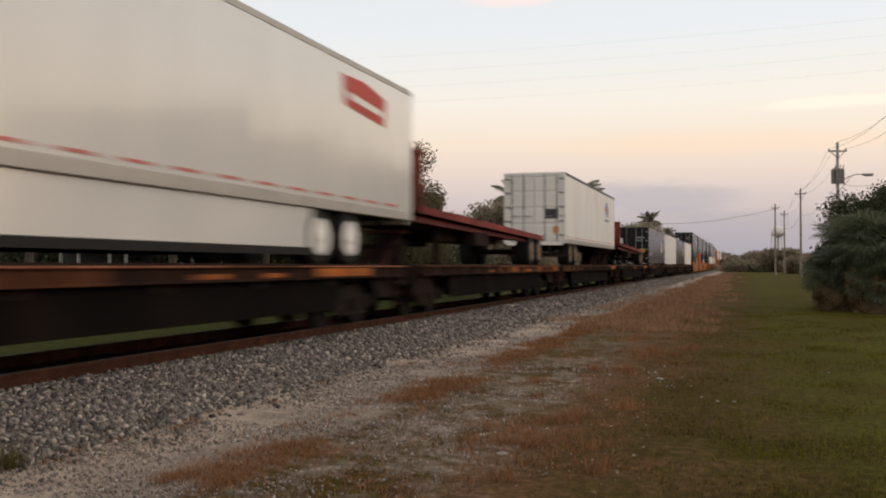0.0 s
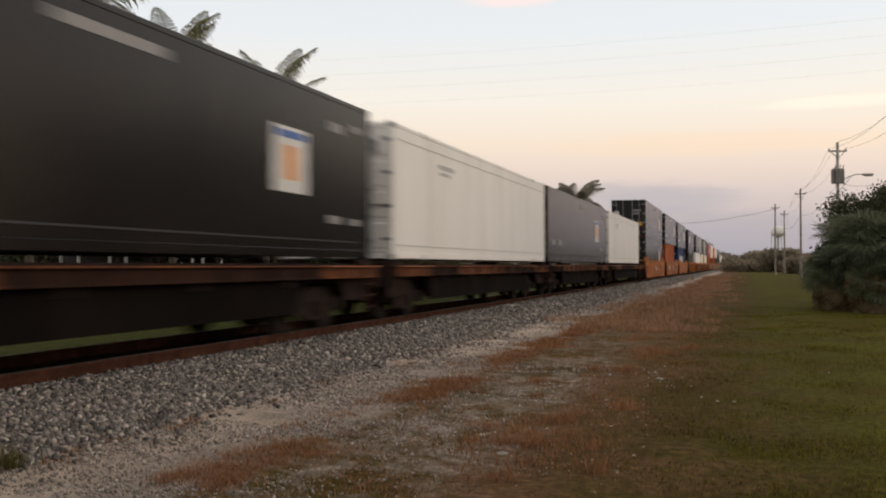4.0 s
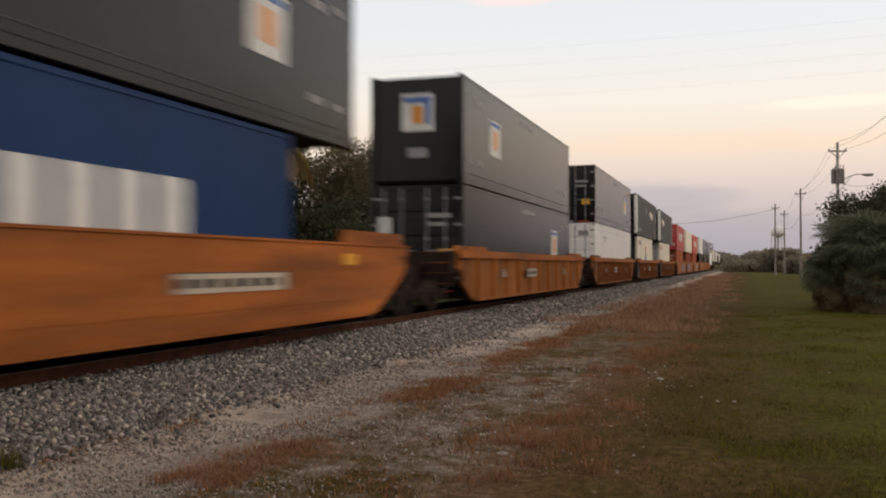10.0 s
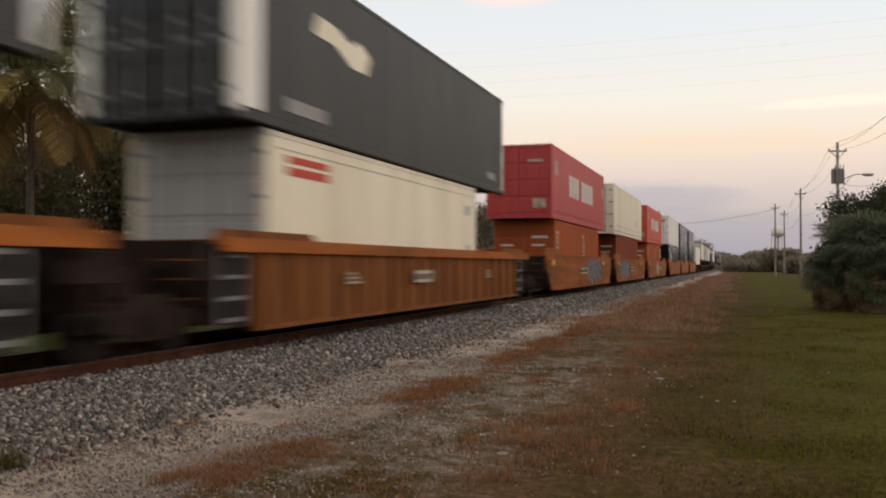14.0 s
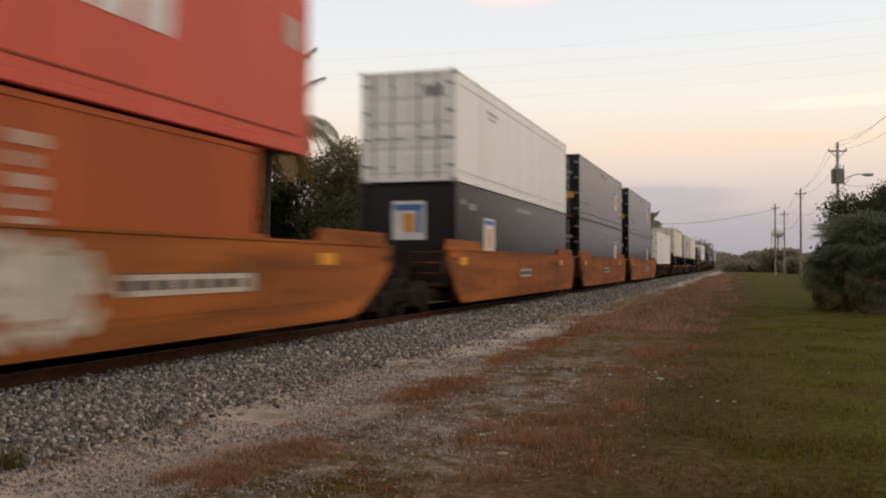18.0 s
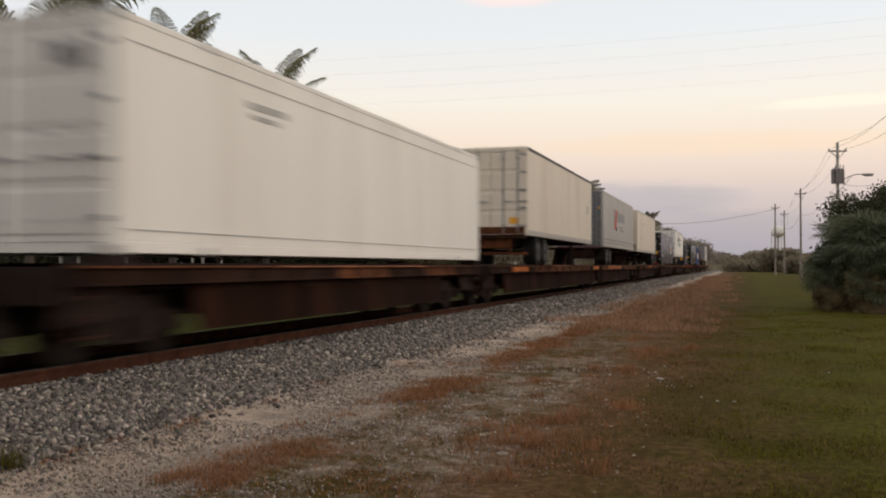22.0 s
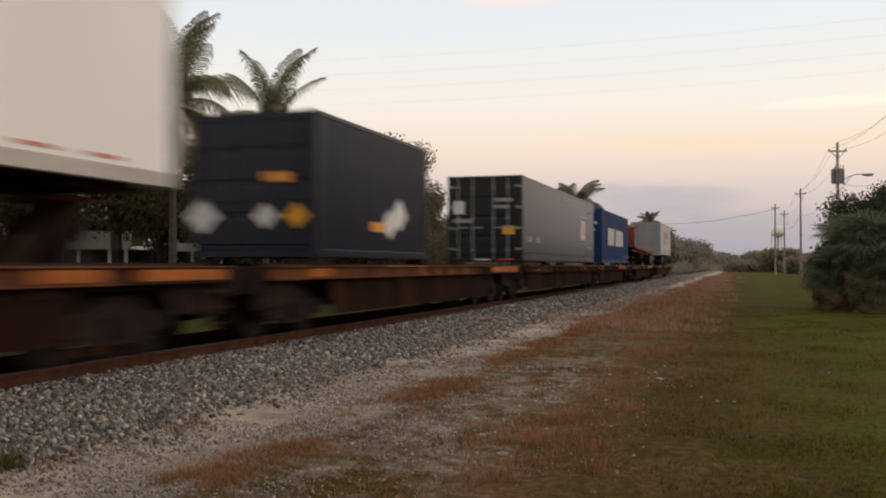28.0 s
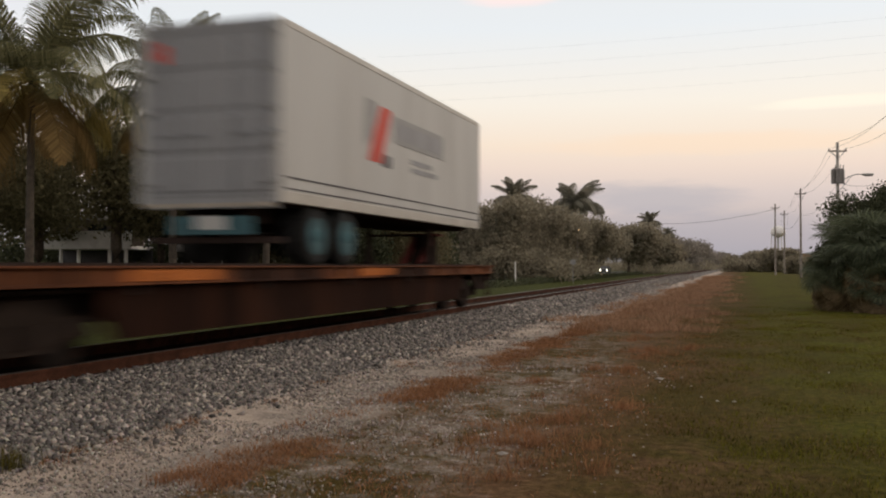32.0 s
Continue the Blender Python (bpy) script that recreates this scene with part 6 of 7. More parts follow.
    strew("green_weed", "small upright dark green weed at the foot of the bank", rng.normal(-5.5, 0.06, 130), rng.normal(6.2, 0.08, 130), 0.20, 0.007, GRASS_GREEN, 0.5)


build_grass()


def leaf_cloud(rng, blobs, count, size, fray=0.12):
    """Leaves as small bent diamonds, thickest near the outside of a few lumps. Returns arrays."""
    blobs = np.array(blobs)
    vol = blobs[:, 3] * blobs[:, 4] * blobs[:, 5]
    pick = rng.choice(len(blobs), count, p=vol ** 0.8 / (vol ** 0.8).sum())
    d = rng.normal(size=(count, 3))
    d /= np.linalg.norm(d, axis=1)[:, None]
    r = rng.random(count) ** 0.35 * (1 + fray * rng.normal(size=count).clip(-1.5, 1.6))
    p = blobs[pick, :3] + d * r[:, None] * blobs[pick, 3:6]
    one = np.array([(-0.5, 0, 0), (0, -0.28, 0.05), (0.5, 0, -0.06), (0, 0.28, 0.05)])
    f = np.array([(0, 1, 2, 3)])
    turns = random_turns(rng, count)
    s = size * rng.uniform(0.6, 1.4, count)
    v = np.einsum("nij,nkj->nki", turns, one[None] * s[:, None, None]) + p[:, None, :]
    faces = f[None] + (np.arange(count) * 4)[:, None, None]
    return v.reshape(-1, 3), faces.reshape(-1, 4)


def limb_mesh(bm, a, b, r0, r1, seg=7, bend=0.2, steps=5):
    a, b = Vector(a), Vector(b)
    side = Vector((random.uniform(-1, 1), random.uniform(-1, 1), 0)) * bend
    ts = [i / steps for i in range(steps + 1)]
    tube(bm, [a.lerp(b, t) + side * math.sin(t * math.pi) for t in ts], [r0 + (r1 - r0) * t for t in ts], seg)


def broad_tree(name, label, at, height, width, leaves, size, material, seed, low=0.25, group="", lumps=11, fray=0.12):
    """A tree with a forked trunk and an uneven crown of many leaves."""
    rng = np.random.default_rng(seed)
    random.seed(seed)
    thing = new(name)
    thing.location = at
    tagged(thing, label, "tree" if height > 3 else "shrub", group)
    bm = bmesh.new()
    fork = height * (low + 0.12)
    limb_mesh(bm, (0, 0, -0.1), (0, 0, fork), 0.035 * height, 0.024 * height, bend=0.1)
    blobs = []
    n = lumps
    shrink = (11 / lumps) ** 0.33
    for i in range(n):
        a, rr = rng.uniform(0, 6.28), width * 0.5 * rng.uniform(0.15, 0.72)
        z = height * rng.uniform(low + 0.12, 0.86)
        s = width * rng.uniform(0.16, 0.27) * shrink
        z = min(z, height - s * 0.75)
        blobs.append((rr * math.cos(a), rr * math.sin(a), z, s, s, s * 0.8))
        if i < 7:
            limb_mesh(bm, (0, 0, fork * 0.95), (rr * 0.8 * math.cos(a), rr * 0.8 * math.sin(a), z), 0.016 * height, 0.005 * height, 6)
    blobs.append((0, 0, height * 0.6, width * 0.28, width * 0.28, height * 0.28))
    part("trunk", bm, BARK, thing)
    v, f = leaf_cloud(rng, blobs, leaves, size * 1.65, fray)
    crown = new("crown", from_arrays("crown", v, f, material))
    crown.parent = thing
    return thing


FRONDS = {}


def frond_meshes():
    """Three feather leaves: a bowed rib with hanging leaflets on both sides; and one dry leaf."""
    # far_up and far_out carry the haze-greyed leaf colour
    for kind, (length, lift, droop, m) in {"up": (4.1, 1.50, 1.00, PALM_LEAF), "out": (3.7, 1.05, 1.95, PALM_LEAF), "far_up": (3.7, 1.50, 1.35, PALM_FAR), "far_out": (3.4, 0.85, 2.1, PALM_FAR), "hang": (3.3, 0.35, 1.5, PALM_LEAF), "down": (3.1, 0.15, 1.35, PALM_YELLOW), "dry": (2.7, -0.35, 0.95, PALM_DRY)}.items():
        rng = np.random.default_rng(len(kind))
        v, f = [], []
        n = 46
        pts = []
        for i in range(n + 1):
            t = i / n
            ang = lift - droop * t ** 1.3
            prev = pts[-1] if pts else Vector((0, 0, 0))
            pts.append(prev + Vector((math.cos(ang), 0, math.sin(ang))) * (length / n) if pts else Vector((0, 0, 0)))
        for i in range(n):
            a, b = pts[i], pts[i + 1]
            w = 0.035 * (1 - i / n) + 0.006
            k = len(v)
            v += [(a.x, -w, a.z), (a.x, w, a.z), (b.x, w * 0.95, b.z), (b.x, -w * 0.95, b.z)]
            f.append((k, k + 1, k + 2, k + 3))
            k = len(v)
            v += [(a.x, 0, a.z - w), (a.x, 0, a.z + w), (b.x, 0, b.z + w), (b.x, 0, b.z - w)]
            f.append((k, k + 1, k + 2, k + 3))
            t = i / n
            if t < 0.10:
                continue
            ll = 0.95 * math.sin(math.pi * min(1, 0.16 + 0.84 * t)) ** 0.75 + 0.05
            d = (b - a).normalized()
            for s in (-1, 1):
                for sub in (0.0, 0.5):
                    o = a.lerp(b, sub)
                    l2 = ll * rng.uniform(0.8, 1.1)
                    fwd, sag = 0.7 + 0.3 * t, 0.5 + 0.7 * rng.random()
                    m1 = o + d * l2 * 0.35 * fwd + Vector((0, s * l2 * 0.5, -0.10 * sag * l2))
                    m2 = o + d * l2 * 0.8 * fwd + Vector((0, s * l2 * 0.62, -0.85 * sag * l2))
                    g = d * (0.022 if kind.startswith("far") else 0.0150)
                    k = len(v)
                    v += [tuple(o - g), tuple(o + g), tuple(m1 + g), tuple(m1 - g), tuple(m2)]
                    f.append((k, k + 1, k + 2, k + 3))
                    f.append((k + 3, k + 2, k + 4, k + 4))
        me = bpy.data.meshes.new("frond")
        me.from_pydata(v, [], [tuple(dict.fromkeys(q)) for q in f])
        me.materials.append(m)
        FRONDS[kind] = me


frond_meshes()


def feather_palm(at, height, lean, seed, scale=1.0, dry=4, far=False, label="coconut palm with arching green fronds and a few dry ones"):
    rng = np.random.default_rng(seed)
    thing = new("palm_tree")
    thing.location = at
    tagged(thing, label, "palm tree", "palms beyond the track")
    bm = bmesh.new()
    top = Vector((lean[0], lean[1], height))
    steps = 40
    pts, radii = [], []
    for i in range(steps + 1):
        t = i / steps
        pts.append(Vector((lean[0] * t ** 1.6, lean[1] * t ** 1.6, height * t - 0.1 * (1 - t))))
        radii.append((0.17 - 0.06 * t + 0.10 * max(0, 0.12 - t) / 0.12) * (1.06 if i % 2 else 0.95))
    tube(bm, pts, radii, 10)
    part("trunk", bm, PALM_BARK, thing, "ringed grey palm trunk")
    for i in range(0 if far else 7):
        a = rng.uniform(0, 6.28)
        bm = bmesh.new()
        bmesh.ops.create_icosphere(bm, subdivisions=2, radius=0.13, matrix=Matrix.Translation(top + Vector((0.26 * math.cos(a), 0.26 * math.sin(a), -0.28 - 0.1 * rng.random()))))
        part("coconut", bm, PALM_DRY, thing, "yellow-brown coconut")
    n = 36 if far else 31
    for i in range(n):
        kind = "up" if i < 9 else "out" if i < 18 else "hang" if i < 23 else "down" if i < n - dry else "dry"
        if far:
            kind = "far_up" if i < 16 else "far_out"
        a = math.degrees(i * 2.39996) + rng.uniform(-12, 12)
        k = scale * rng.uniform(0.85, 1.12)
        m = Matrix.Translation(top) @ pose(0, 0, 0, rng.uniform(-22, 22), rng.uniform(-10, 22), a) @ Matrix.Scale(k, 4)
        twin("frond", FRONDS[kind], thing, m, "dry yellow-brown frond" if kind == "dry" else "")
    return thing


def fan_leaf_mesh(name, material, ray=0.75, n=26, droop=0.3, spread=4.6):
    v, f = [], []
    for i in range(n):
        a = -spread / 2 + spread * i / (n - 1)
        c, s = math.cos(a), math.sin(a)
        w = 0.030
        base, mid, tip = Vector((0.02 * c, 0.02 * s, 0)), Vector((0.6 * ray * c, 0.6 * ray * s, 0.02)), Vector((ray * c, ray * s, -droop * ray * (0.6 + 0.4 * (i % 3))))
        side = Vector((-s, c, 0)) * w
        k = len(v)
        v += [tuple(base), tuple(mid - side), tuple(tip), tuple(mid + side)]
        f.append((k, k + 1, k + 2, k + 3))
    k = len(v)
    v += [(0, -0.012, 0), (0, 0.012, 0), (-0.9, 0.016, -0.12), (-0.9, -0.016, -0.12)]
    f.append((k, k + 1, k + 2, k + 3))
    me = bpy.data.meshes.new(name)
    me.from_pydata(v, [], f)
    me.materials.append(material)
    return me


def across(px):
    """Column of the view, 0 to 1568 wide, as a slope across."""
    return (px - 784) / 1692.0


def tall(py, depth):
    """Height over the lawn of what stands at row py and that depth."""
    return (470 - py) / 1692.0 * depth + 1.65


def fan_palm(at, heart, leaves, size, seed, green, dry, skirt, label):
    """A stocky fan palm: leaves on long stalks all round the heart, a skirt of dead ones below it."""
    rng = np.random.default_rng(seed)
    random.seed(seed)
    thing = new("fan_palm")
    thing.location = at
    tagged(thing, label, "palm tree", "fan palms at the lawn's edge")
    bm = bmesh.new()
    limb_mesh(bm, (0, 0, -0.1), (0, 0, heart), 0.24, 0.19, 10, bend=0.08)
    part("trunk", bm, PALM_BARK, thing)
    for i in range(leaves + skirt):
        dead = i >= leaves
        a = i * 2.39996 + rng.uniform(-0.3, 0.3)
        up = rng.uniform(-1.45, -0.75) if dead else math.asin(min(0.98, -0.55 + 1.5 * ((i + 0.5) / leaves) ** 0.9))
        d = Vector((math.cos(a) * math.cos(up), math.sin(a) * math.cos(up), math.sin(up)))
        k = size * rng.uniform(0.75, 1.15)
        z = heart * rng.uniform(0.55, 0.98) if dead else heart + rng.uniform(-0.12, 0.12)
        q = d.to_track_quat("X", "Z").to_matrix().to_4x4() @ Matrix.Rotation(rng.uniform(-0.7, 0.7), 4, "X") @ Matrix.Rotation(rng.uniform(0.0, 0.6), 4, "Y")
        m = Matrix.Translation(Vector((0, 0, z)) + d * 0.9 * k) @ q @ Matrix.Scale(k, 4)
        twin("fan_leaf", dry if dead else green, thing, m, "dry brown hanging fan leaf" if dead else "")
    return thing


def build_palmetto():
    """The clump at the lawn's edge: fan palms before a dark broadleaf tree."""
    green, dry = fan_leaf_mesh("fan_leaf", FAN_LEAF, ray=0.85, n=30, droop=0.22), fan_leaf_mesh("fan_leaf_dry", FAN_DRY, ray=0.8, droop=0.7, spread=3.4)
    for px, depth, heart, leaves, size, skirt, seed in ((1536, 33.6, 2.25, 62, 0.95, 46, 3), (1478, 34.8, 1.45, 40, 0.78, 34, 4), (1605, 34.5, 2.5, 50, 1.0, 36, 5), (1500, 36.0, 2.6, 34, 0.8, 14, 6), (1552, 33.0, 0.95, 22, 0.8, 20, 7)):
        fan_palm(spot(across(px), depth), heart, leaves, size, seed, green, dry, skirt, "stocky fan palm with a skirt of dry hanging leaves")
    broad_tree("broadleaf_tree", "dense dark broadleaf tree behind the fan palms", spot(across(1582), 38.0), tall(318, 38.0), 5.0, 42000, 0.075, DARK_LEAF, 22, low=0.06, group="trees on the lawn", lumps=26, fray=0.2)
    broad_tree("shrub", "low dark shrub beside the fan palms", spot(across(1478), 39.0), 2.7, 2.2, 9000, 0.08, DARK_LEAF, 23, low=0.03, group="trees on the lawn", lumps=12, fray=0.25)


build_palmetto()


def build_lawn_row():
    """The tall trees that close the lawn, beside and behind the camera."""
    for x, y, h, w in ((22, 33, 7.0, 8), (19, 41, 10.5, 8), (19.5, 49, 12.0, 9), (20, 58, 14.8, 9), (19.5, 68, 12.6, 8.5), (22, 79, 11.5, 9), (22, 92, 13.5, 9), (22, 104, 14.5, 9), (25.5, 119, 15.5, 10), (30, 140, 17.0, 12), (36, 170, 18.0, 14), (26, 18, 6.0, 8), (27, 4, 7.0, 9), (24, -10, 9.0, 10), (26, -26, 10.0, 11)):
        broad_tree("lawn_tree", "tall dark broadleaf tree at the lawn's edge", (x, y, 0), h, w, 9000, 0.24, MID_LEAF, int(x * 7 + y), low=0.12, group="trees at the lawn's edge", lumps=16)


build_lawn_row()


def build_plants():
    # three coconut palms beyond the track
    for px, py, depth, lean, seed, k in ((52, 140, 34.0, (-0.1, 0.2), 1, 1.42), (306, 188, 37.0, (0.1, -0.2), 2, 1.08), (470, 236, 41.0, (0.1, 0.2), 4, 0.98)):
        feather_palm(spot(across(px), depth), tall(py, depth), lean, seed, k, dry=5)
    # the broad tree behind them
    broad_tree("broadleaf_tree", "round dark-green broadleaf tree behind the palms", spot(across(662), 50), tall(228, 50), 8.2, 62000, 0.08, TREE_LEAF, 31, low=0.1, group="trees beyond the track", lumps=34)
    for px, top, depth, w, seed, m in ((548, 245, 53, 6.0, 32, TREE_LEAF), (205, 175, 46, 7.0, 33, MID_LEAF), (-40, 130, 44, 7.0, 34, MID_LEAF), (385, 235, 47, 6.5, 35, MID_LEAF), (748, 318, 58, 4.2, 36, TREE_LEAF),
                                       (70, 225, 50, 7.0, 37, MID_LEAF), (285, 260, 52, 5.0, 38, DARK_LEAF), (455, 290, 50, 5.5, 39, DARK_LEAF), (600, 330, 46, 5.0, 53, DARK_LEAF)):
        broad_tree("broadleaf_tree", "dark-green broadleaf tree beyond the track", spot(across(px), depth), tall(top, depth), w, 20000 if px < 500 else 18000, 0.12, m, seed, low=0.30 if px < 500 else 0.08, group="trees beyond the track")
    # trees along the road, going away; distance haze is mixed into their leaf colours
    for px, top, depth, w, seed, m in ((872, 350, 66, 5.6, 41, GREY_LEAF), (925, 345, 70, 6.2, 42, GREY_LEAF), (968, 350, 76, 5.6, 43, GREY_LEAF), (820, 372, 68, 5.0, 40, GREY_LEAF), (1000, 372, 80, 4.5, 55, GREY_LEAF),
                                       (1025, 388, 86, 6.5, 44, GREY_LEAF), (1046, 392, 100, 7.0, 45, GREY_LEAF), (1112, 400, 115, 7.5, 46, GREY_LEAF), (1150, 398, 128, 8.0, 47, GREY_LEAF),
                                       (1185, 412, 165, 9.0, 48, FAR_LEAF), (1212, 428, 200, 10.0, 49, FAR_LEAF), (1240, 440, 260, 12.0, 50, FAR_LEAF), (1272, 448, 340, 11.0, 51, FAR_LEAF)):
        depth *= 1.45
        broad_tree("roadside_tree", "grey-green tree beside the far road, paled for haze", spot(across(px), depth), tall(top, depth), w * 1.75, 22000 if depth < 200 else 12000, 0.0064 * depth ** 0.75, m, seed, low=0.27 if px in (1025, 1046, 1112, 1150) else 0.06, group="trees along the far road", lumps=20, fray=0.24)
    # far palms, their fronds greyed for haze
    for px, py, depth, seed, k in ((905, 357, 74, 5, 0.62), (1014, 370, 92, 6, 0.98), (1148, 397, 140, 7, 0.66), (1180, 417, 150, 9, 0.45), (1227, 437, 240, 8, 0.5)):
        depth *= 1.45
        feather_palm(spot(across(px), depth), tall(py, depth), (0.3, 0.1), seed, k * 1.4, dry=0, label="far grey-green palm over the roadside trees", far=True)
    # beyond the lawn, by the poles; past 150 m they take the haze-paled leaf
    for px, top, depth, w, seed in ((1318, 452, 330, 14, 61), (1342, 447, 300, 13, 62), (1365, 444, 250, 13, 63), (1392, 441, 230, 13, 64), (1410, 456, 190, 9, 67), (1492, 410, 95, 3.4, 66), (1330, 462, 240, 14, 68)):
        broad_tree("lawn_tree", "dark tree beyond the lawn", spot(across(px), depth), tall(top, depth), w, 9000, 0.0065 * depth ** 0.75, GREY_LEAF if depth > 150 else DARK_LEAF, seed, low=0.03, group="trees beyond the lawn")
    rng = np.random.default_rng(71)
    blobs = []
    for px in range(-120, 800, 14):
        d = 60 + rng.normal(0, 1.5)
        at = spot(across(px), d)
        h = tall(404 + 14 * rng.random(), d)
        blobs.append((at.x, at.y, h * 0.5, 0.9, 1.1, h * 0.5))
    v, f = leaf_cloud(rng, blobs, 42000, 0.25)
    tagged(new("thicket", from_arrays("thicket", v, f, DARK_LEAF)), "dark thicket of shrubs under the trees", "shrubs", kind="stuff")
    # low hedge on the far side of the line
    blobs = [(-17.2 + rng.normal(0, 0.2), y, 0.28, 0.6, 1.2, 0.30 + 0.08 * rng.random()) for y in np.arange(30, 230, 1.3)]
    v, f = leaf_cloud(rng, blobs, 14000, 0.18)
    tagged(new("hedge", from_arrays("hedge", v, f, DARK_LEAF)), "low clipped dark hedge beyond the track", "hedge", kind="stuff")
    # scrub under the roadside trees, in the same hazed leaf
    blobs = []
    for px in range(800, 1262, 5):
        if 1030 < px < 1122:
            continue
        d = 92 + max(0, px - 960) ** 1.42 * 0.055
        at = spot(across(px), d)
        h = 1.9 + 1.6 * rng.random()
        blobs.append((at.x, at.y, h * 0.45, 1.4 + d * 0.006, 1.4 + d * 0.006, h * 0.55))
    for y in np.arange(70, 420, 4.0):
        h = 2.4 + 1.4 * rng.random()
        blobs.append((-37 + rng.normal(0, 0.8), y, h * 0.45, 2.2, 2.6, h * 0.55))
    v, f = leaf_cloud(rng, blobs, 42000, 0.36, 0.22)
    tagged(new("roadside_scrub", from_arrays("roadside_scrub", v, f, GREY_LEAF)), "dense grey-green scrub under the roadside trees", "shrubs", kind="stuff")
    # the far woods that close the view, haze painted in as paler leaves
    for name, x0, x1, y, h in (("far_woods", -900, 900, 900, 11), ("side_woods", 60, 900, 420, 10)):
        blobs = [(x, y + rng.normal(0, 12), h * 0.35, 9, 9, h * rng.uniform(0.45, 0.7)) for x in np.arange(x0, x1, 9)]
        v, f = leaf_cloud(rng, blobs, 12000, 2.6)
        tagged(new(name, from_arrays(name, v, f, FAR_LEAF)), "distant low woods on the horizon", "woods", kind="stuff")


build_plants()

# ---- poles, wires, buildings, road ----
POLE_WOOD = mat("weathered_pole_wood", (0.31, 0.265, 0.23), 0.9, var=0.3, scale=3, fine=30, bump=0.4)
CONCRETE = mat("pale_concrete", (0.48, 0.44, 0.405), 0.85, var=0.2, scale=2, bump=0.2)
CABLE = mat("black_cable", (0.03, 0.03, 0.03), 0.7, var=0.2, scale=3, bump=0)
PORCELAIN = mat("grey_insulator", (0.22, 0.20, 0.19), 0.4, var=0.2, scale=8)
WALL_WHITE = mat("white_render", (0.84, 0.81, 0.78), 0.85, var=0.12, scale=1.2, dirt=(0.45, 0.43, 0.40), bump=0.1)
ROOF_TILE = mat("terracotta_roof", (0.30, 0.13, 0.08), 0.85, var=0.3, scale=3, bump=0.3)
ASPHALT = mat("road_asphalt", (0.055, 0.053, 0.052), 0.9, var=0.25, scale=1.5, bump=0.2)
WALL_TAN = mat("tan_render", (0.26, 0.21, 0.17), 0.9, var=0.2, scale=1.2, dirt=(0.16, 0.13, 0.11), bump=0.1)
GLASS_DARK = mat("dark_window_glass", (0.03, 0.035, 0.04), 0.12, var=0.2, scale=1, bump=0)


def utility_pole(at, height, arms=1, concrete=False, lamp=False, transformers=0, turn=0):
    thing = new("utility_pole")
    thing.location = at
    thing.rotation_euler[2] = radians(turn)
    tagged(thing, "wooden power pole with cross-arm" + (", transformers and street light" if lamp else " and insulators"), "power pole", "power poles along the lawn")
    part("pole", rod(bmesh.new(), (0, 0, -0.2), (0, 0, height), 0.17, 0.11, 12), CONCRETE if concrete else POLE_WOOD, thing)
    for k in range(arms):
        z = height - 0.7 - 0.9 * k
        part("cross_arm", solid((-0.72, 0.72, -0.06, 0.06, z - 0.06, z + 0.06), bevel=0.01), POLE_WOOD, thing)
        for x in (-0.64, 0.64):
            bm = bmesh.new()
            for j in range(3):
                rod(bm, (x, 0, z + 0.06 + j * 0.06), (x, 0, z + 0.11 + j * 0.06), 0.06, 0.04, 8)
            part("insulator", bm, PORCELAIN, thing)
        bm = rod(bmesh.new(), (-0.6, -0.06, z), (0, -0.1, z - 0.6), 0.025, seg=6)
        rod(bm, (0.6, -0.06, z), (0, -0.1, z - 0.6), 0.025, seg=6)
        part("brace", bm, STEEL, thing)
    for k in range(transformers):
        a = (185, 350, 265)[k]
        x, y = 0.30 * math.cos(radians(a)), 0.34 * math.sin(radians(a))
        z = height - 2.75
        bm = rod(bmesh.new(), (x, y, z - 0.55), (x, y, z + 0.55), 0.21, seg=16)
        rod(bm, (x, y, z + 0.55), (x, y, z + 0.66), 0.21, 0.10, 16)
        rod(bm, (x + 0.1, y, z + 0.6), (x + 0.16, y, z + 0.95), 0.045, 0.03, 8)
        part("transformer", bm, PORCELAIN, thing, "grey pole transformer can")
    if lamp:
        z = height - 3.3
        bm = bmesh.new()
        pts = [Vector((2.0 * t, 0, z + 0.75 * math.sin(t * 1.9))) for t in [i / 10 for i in range(11)]]
        tube(bm, pts, [0.035] * 11)
        last = pts[-1]
        part("lamp_arm", bm, STEEL, thing)
        bm = solid((last.x - 0.1, last.x + 0.75, -0.15, 0.15, last.z - 0.08, last.z + 0.10), bevel=0.05)
        head = part("lamp_head", bm, GREY_PAINT, thing)
        part("lens", solid((last.x + 0.1, last.x + 0.65, -0.11, 0.11, last.z - 0.13, last.z - 0.075), bevel=0.02), PORCELAIN, head)
        part("crossing_brace", rod(bmesh.new(), (0, 0, z - 0.7), (1.0, 0, z + 0.5), 0.025, seg=6), STEEL, thing)
    return thing


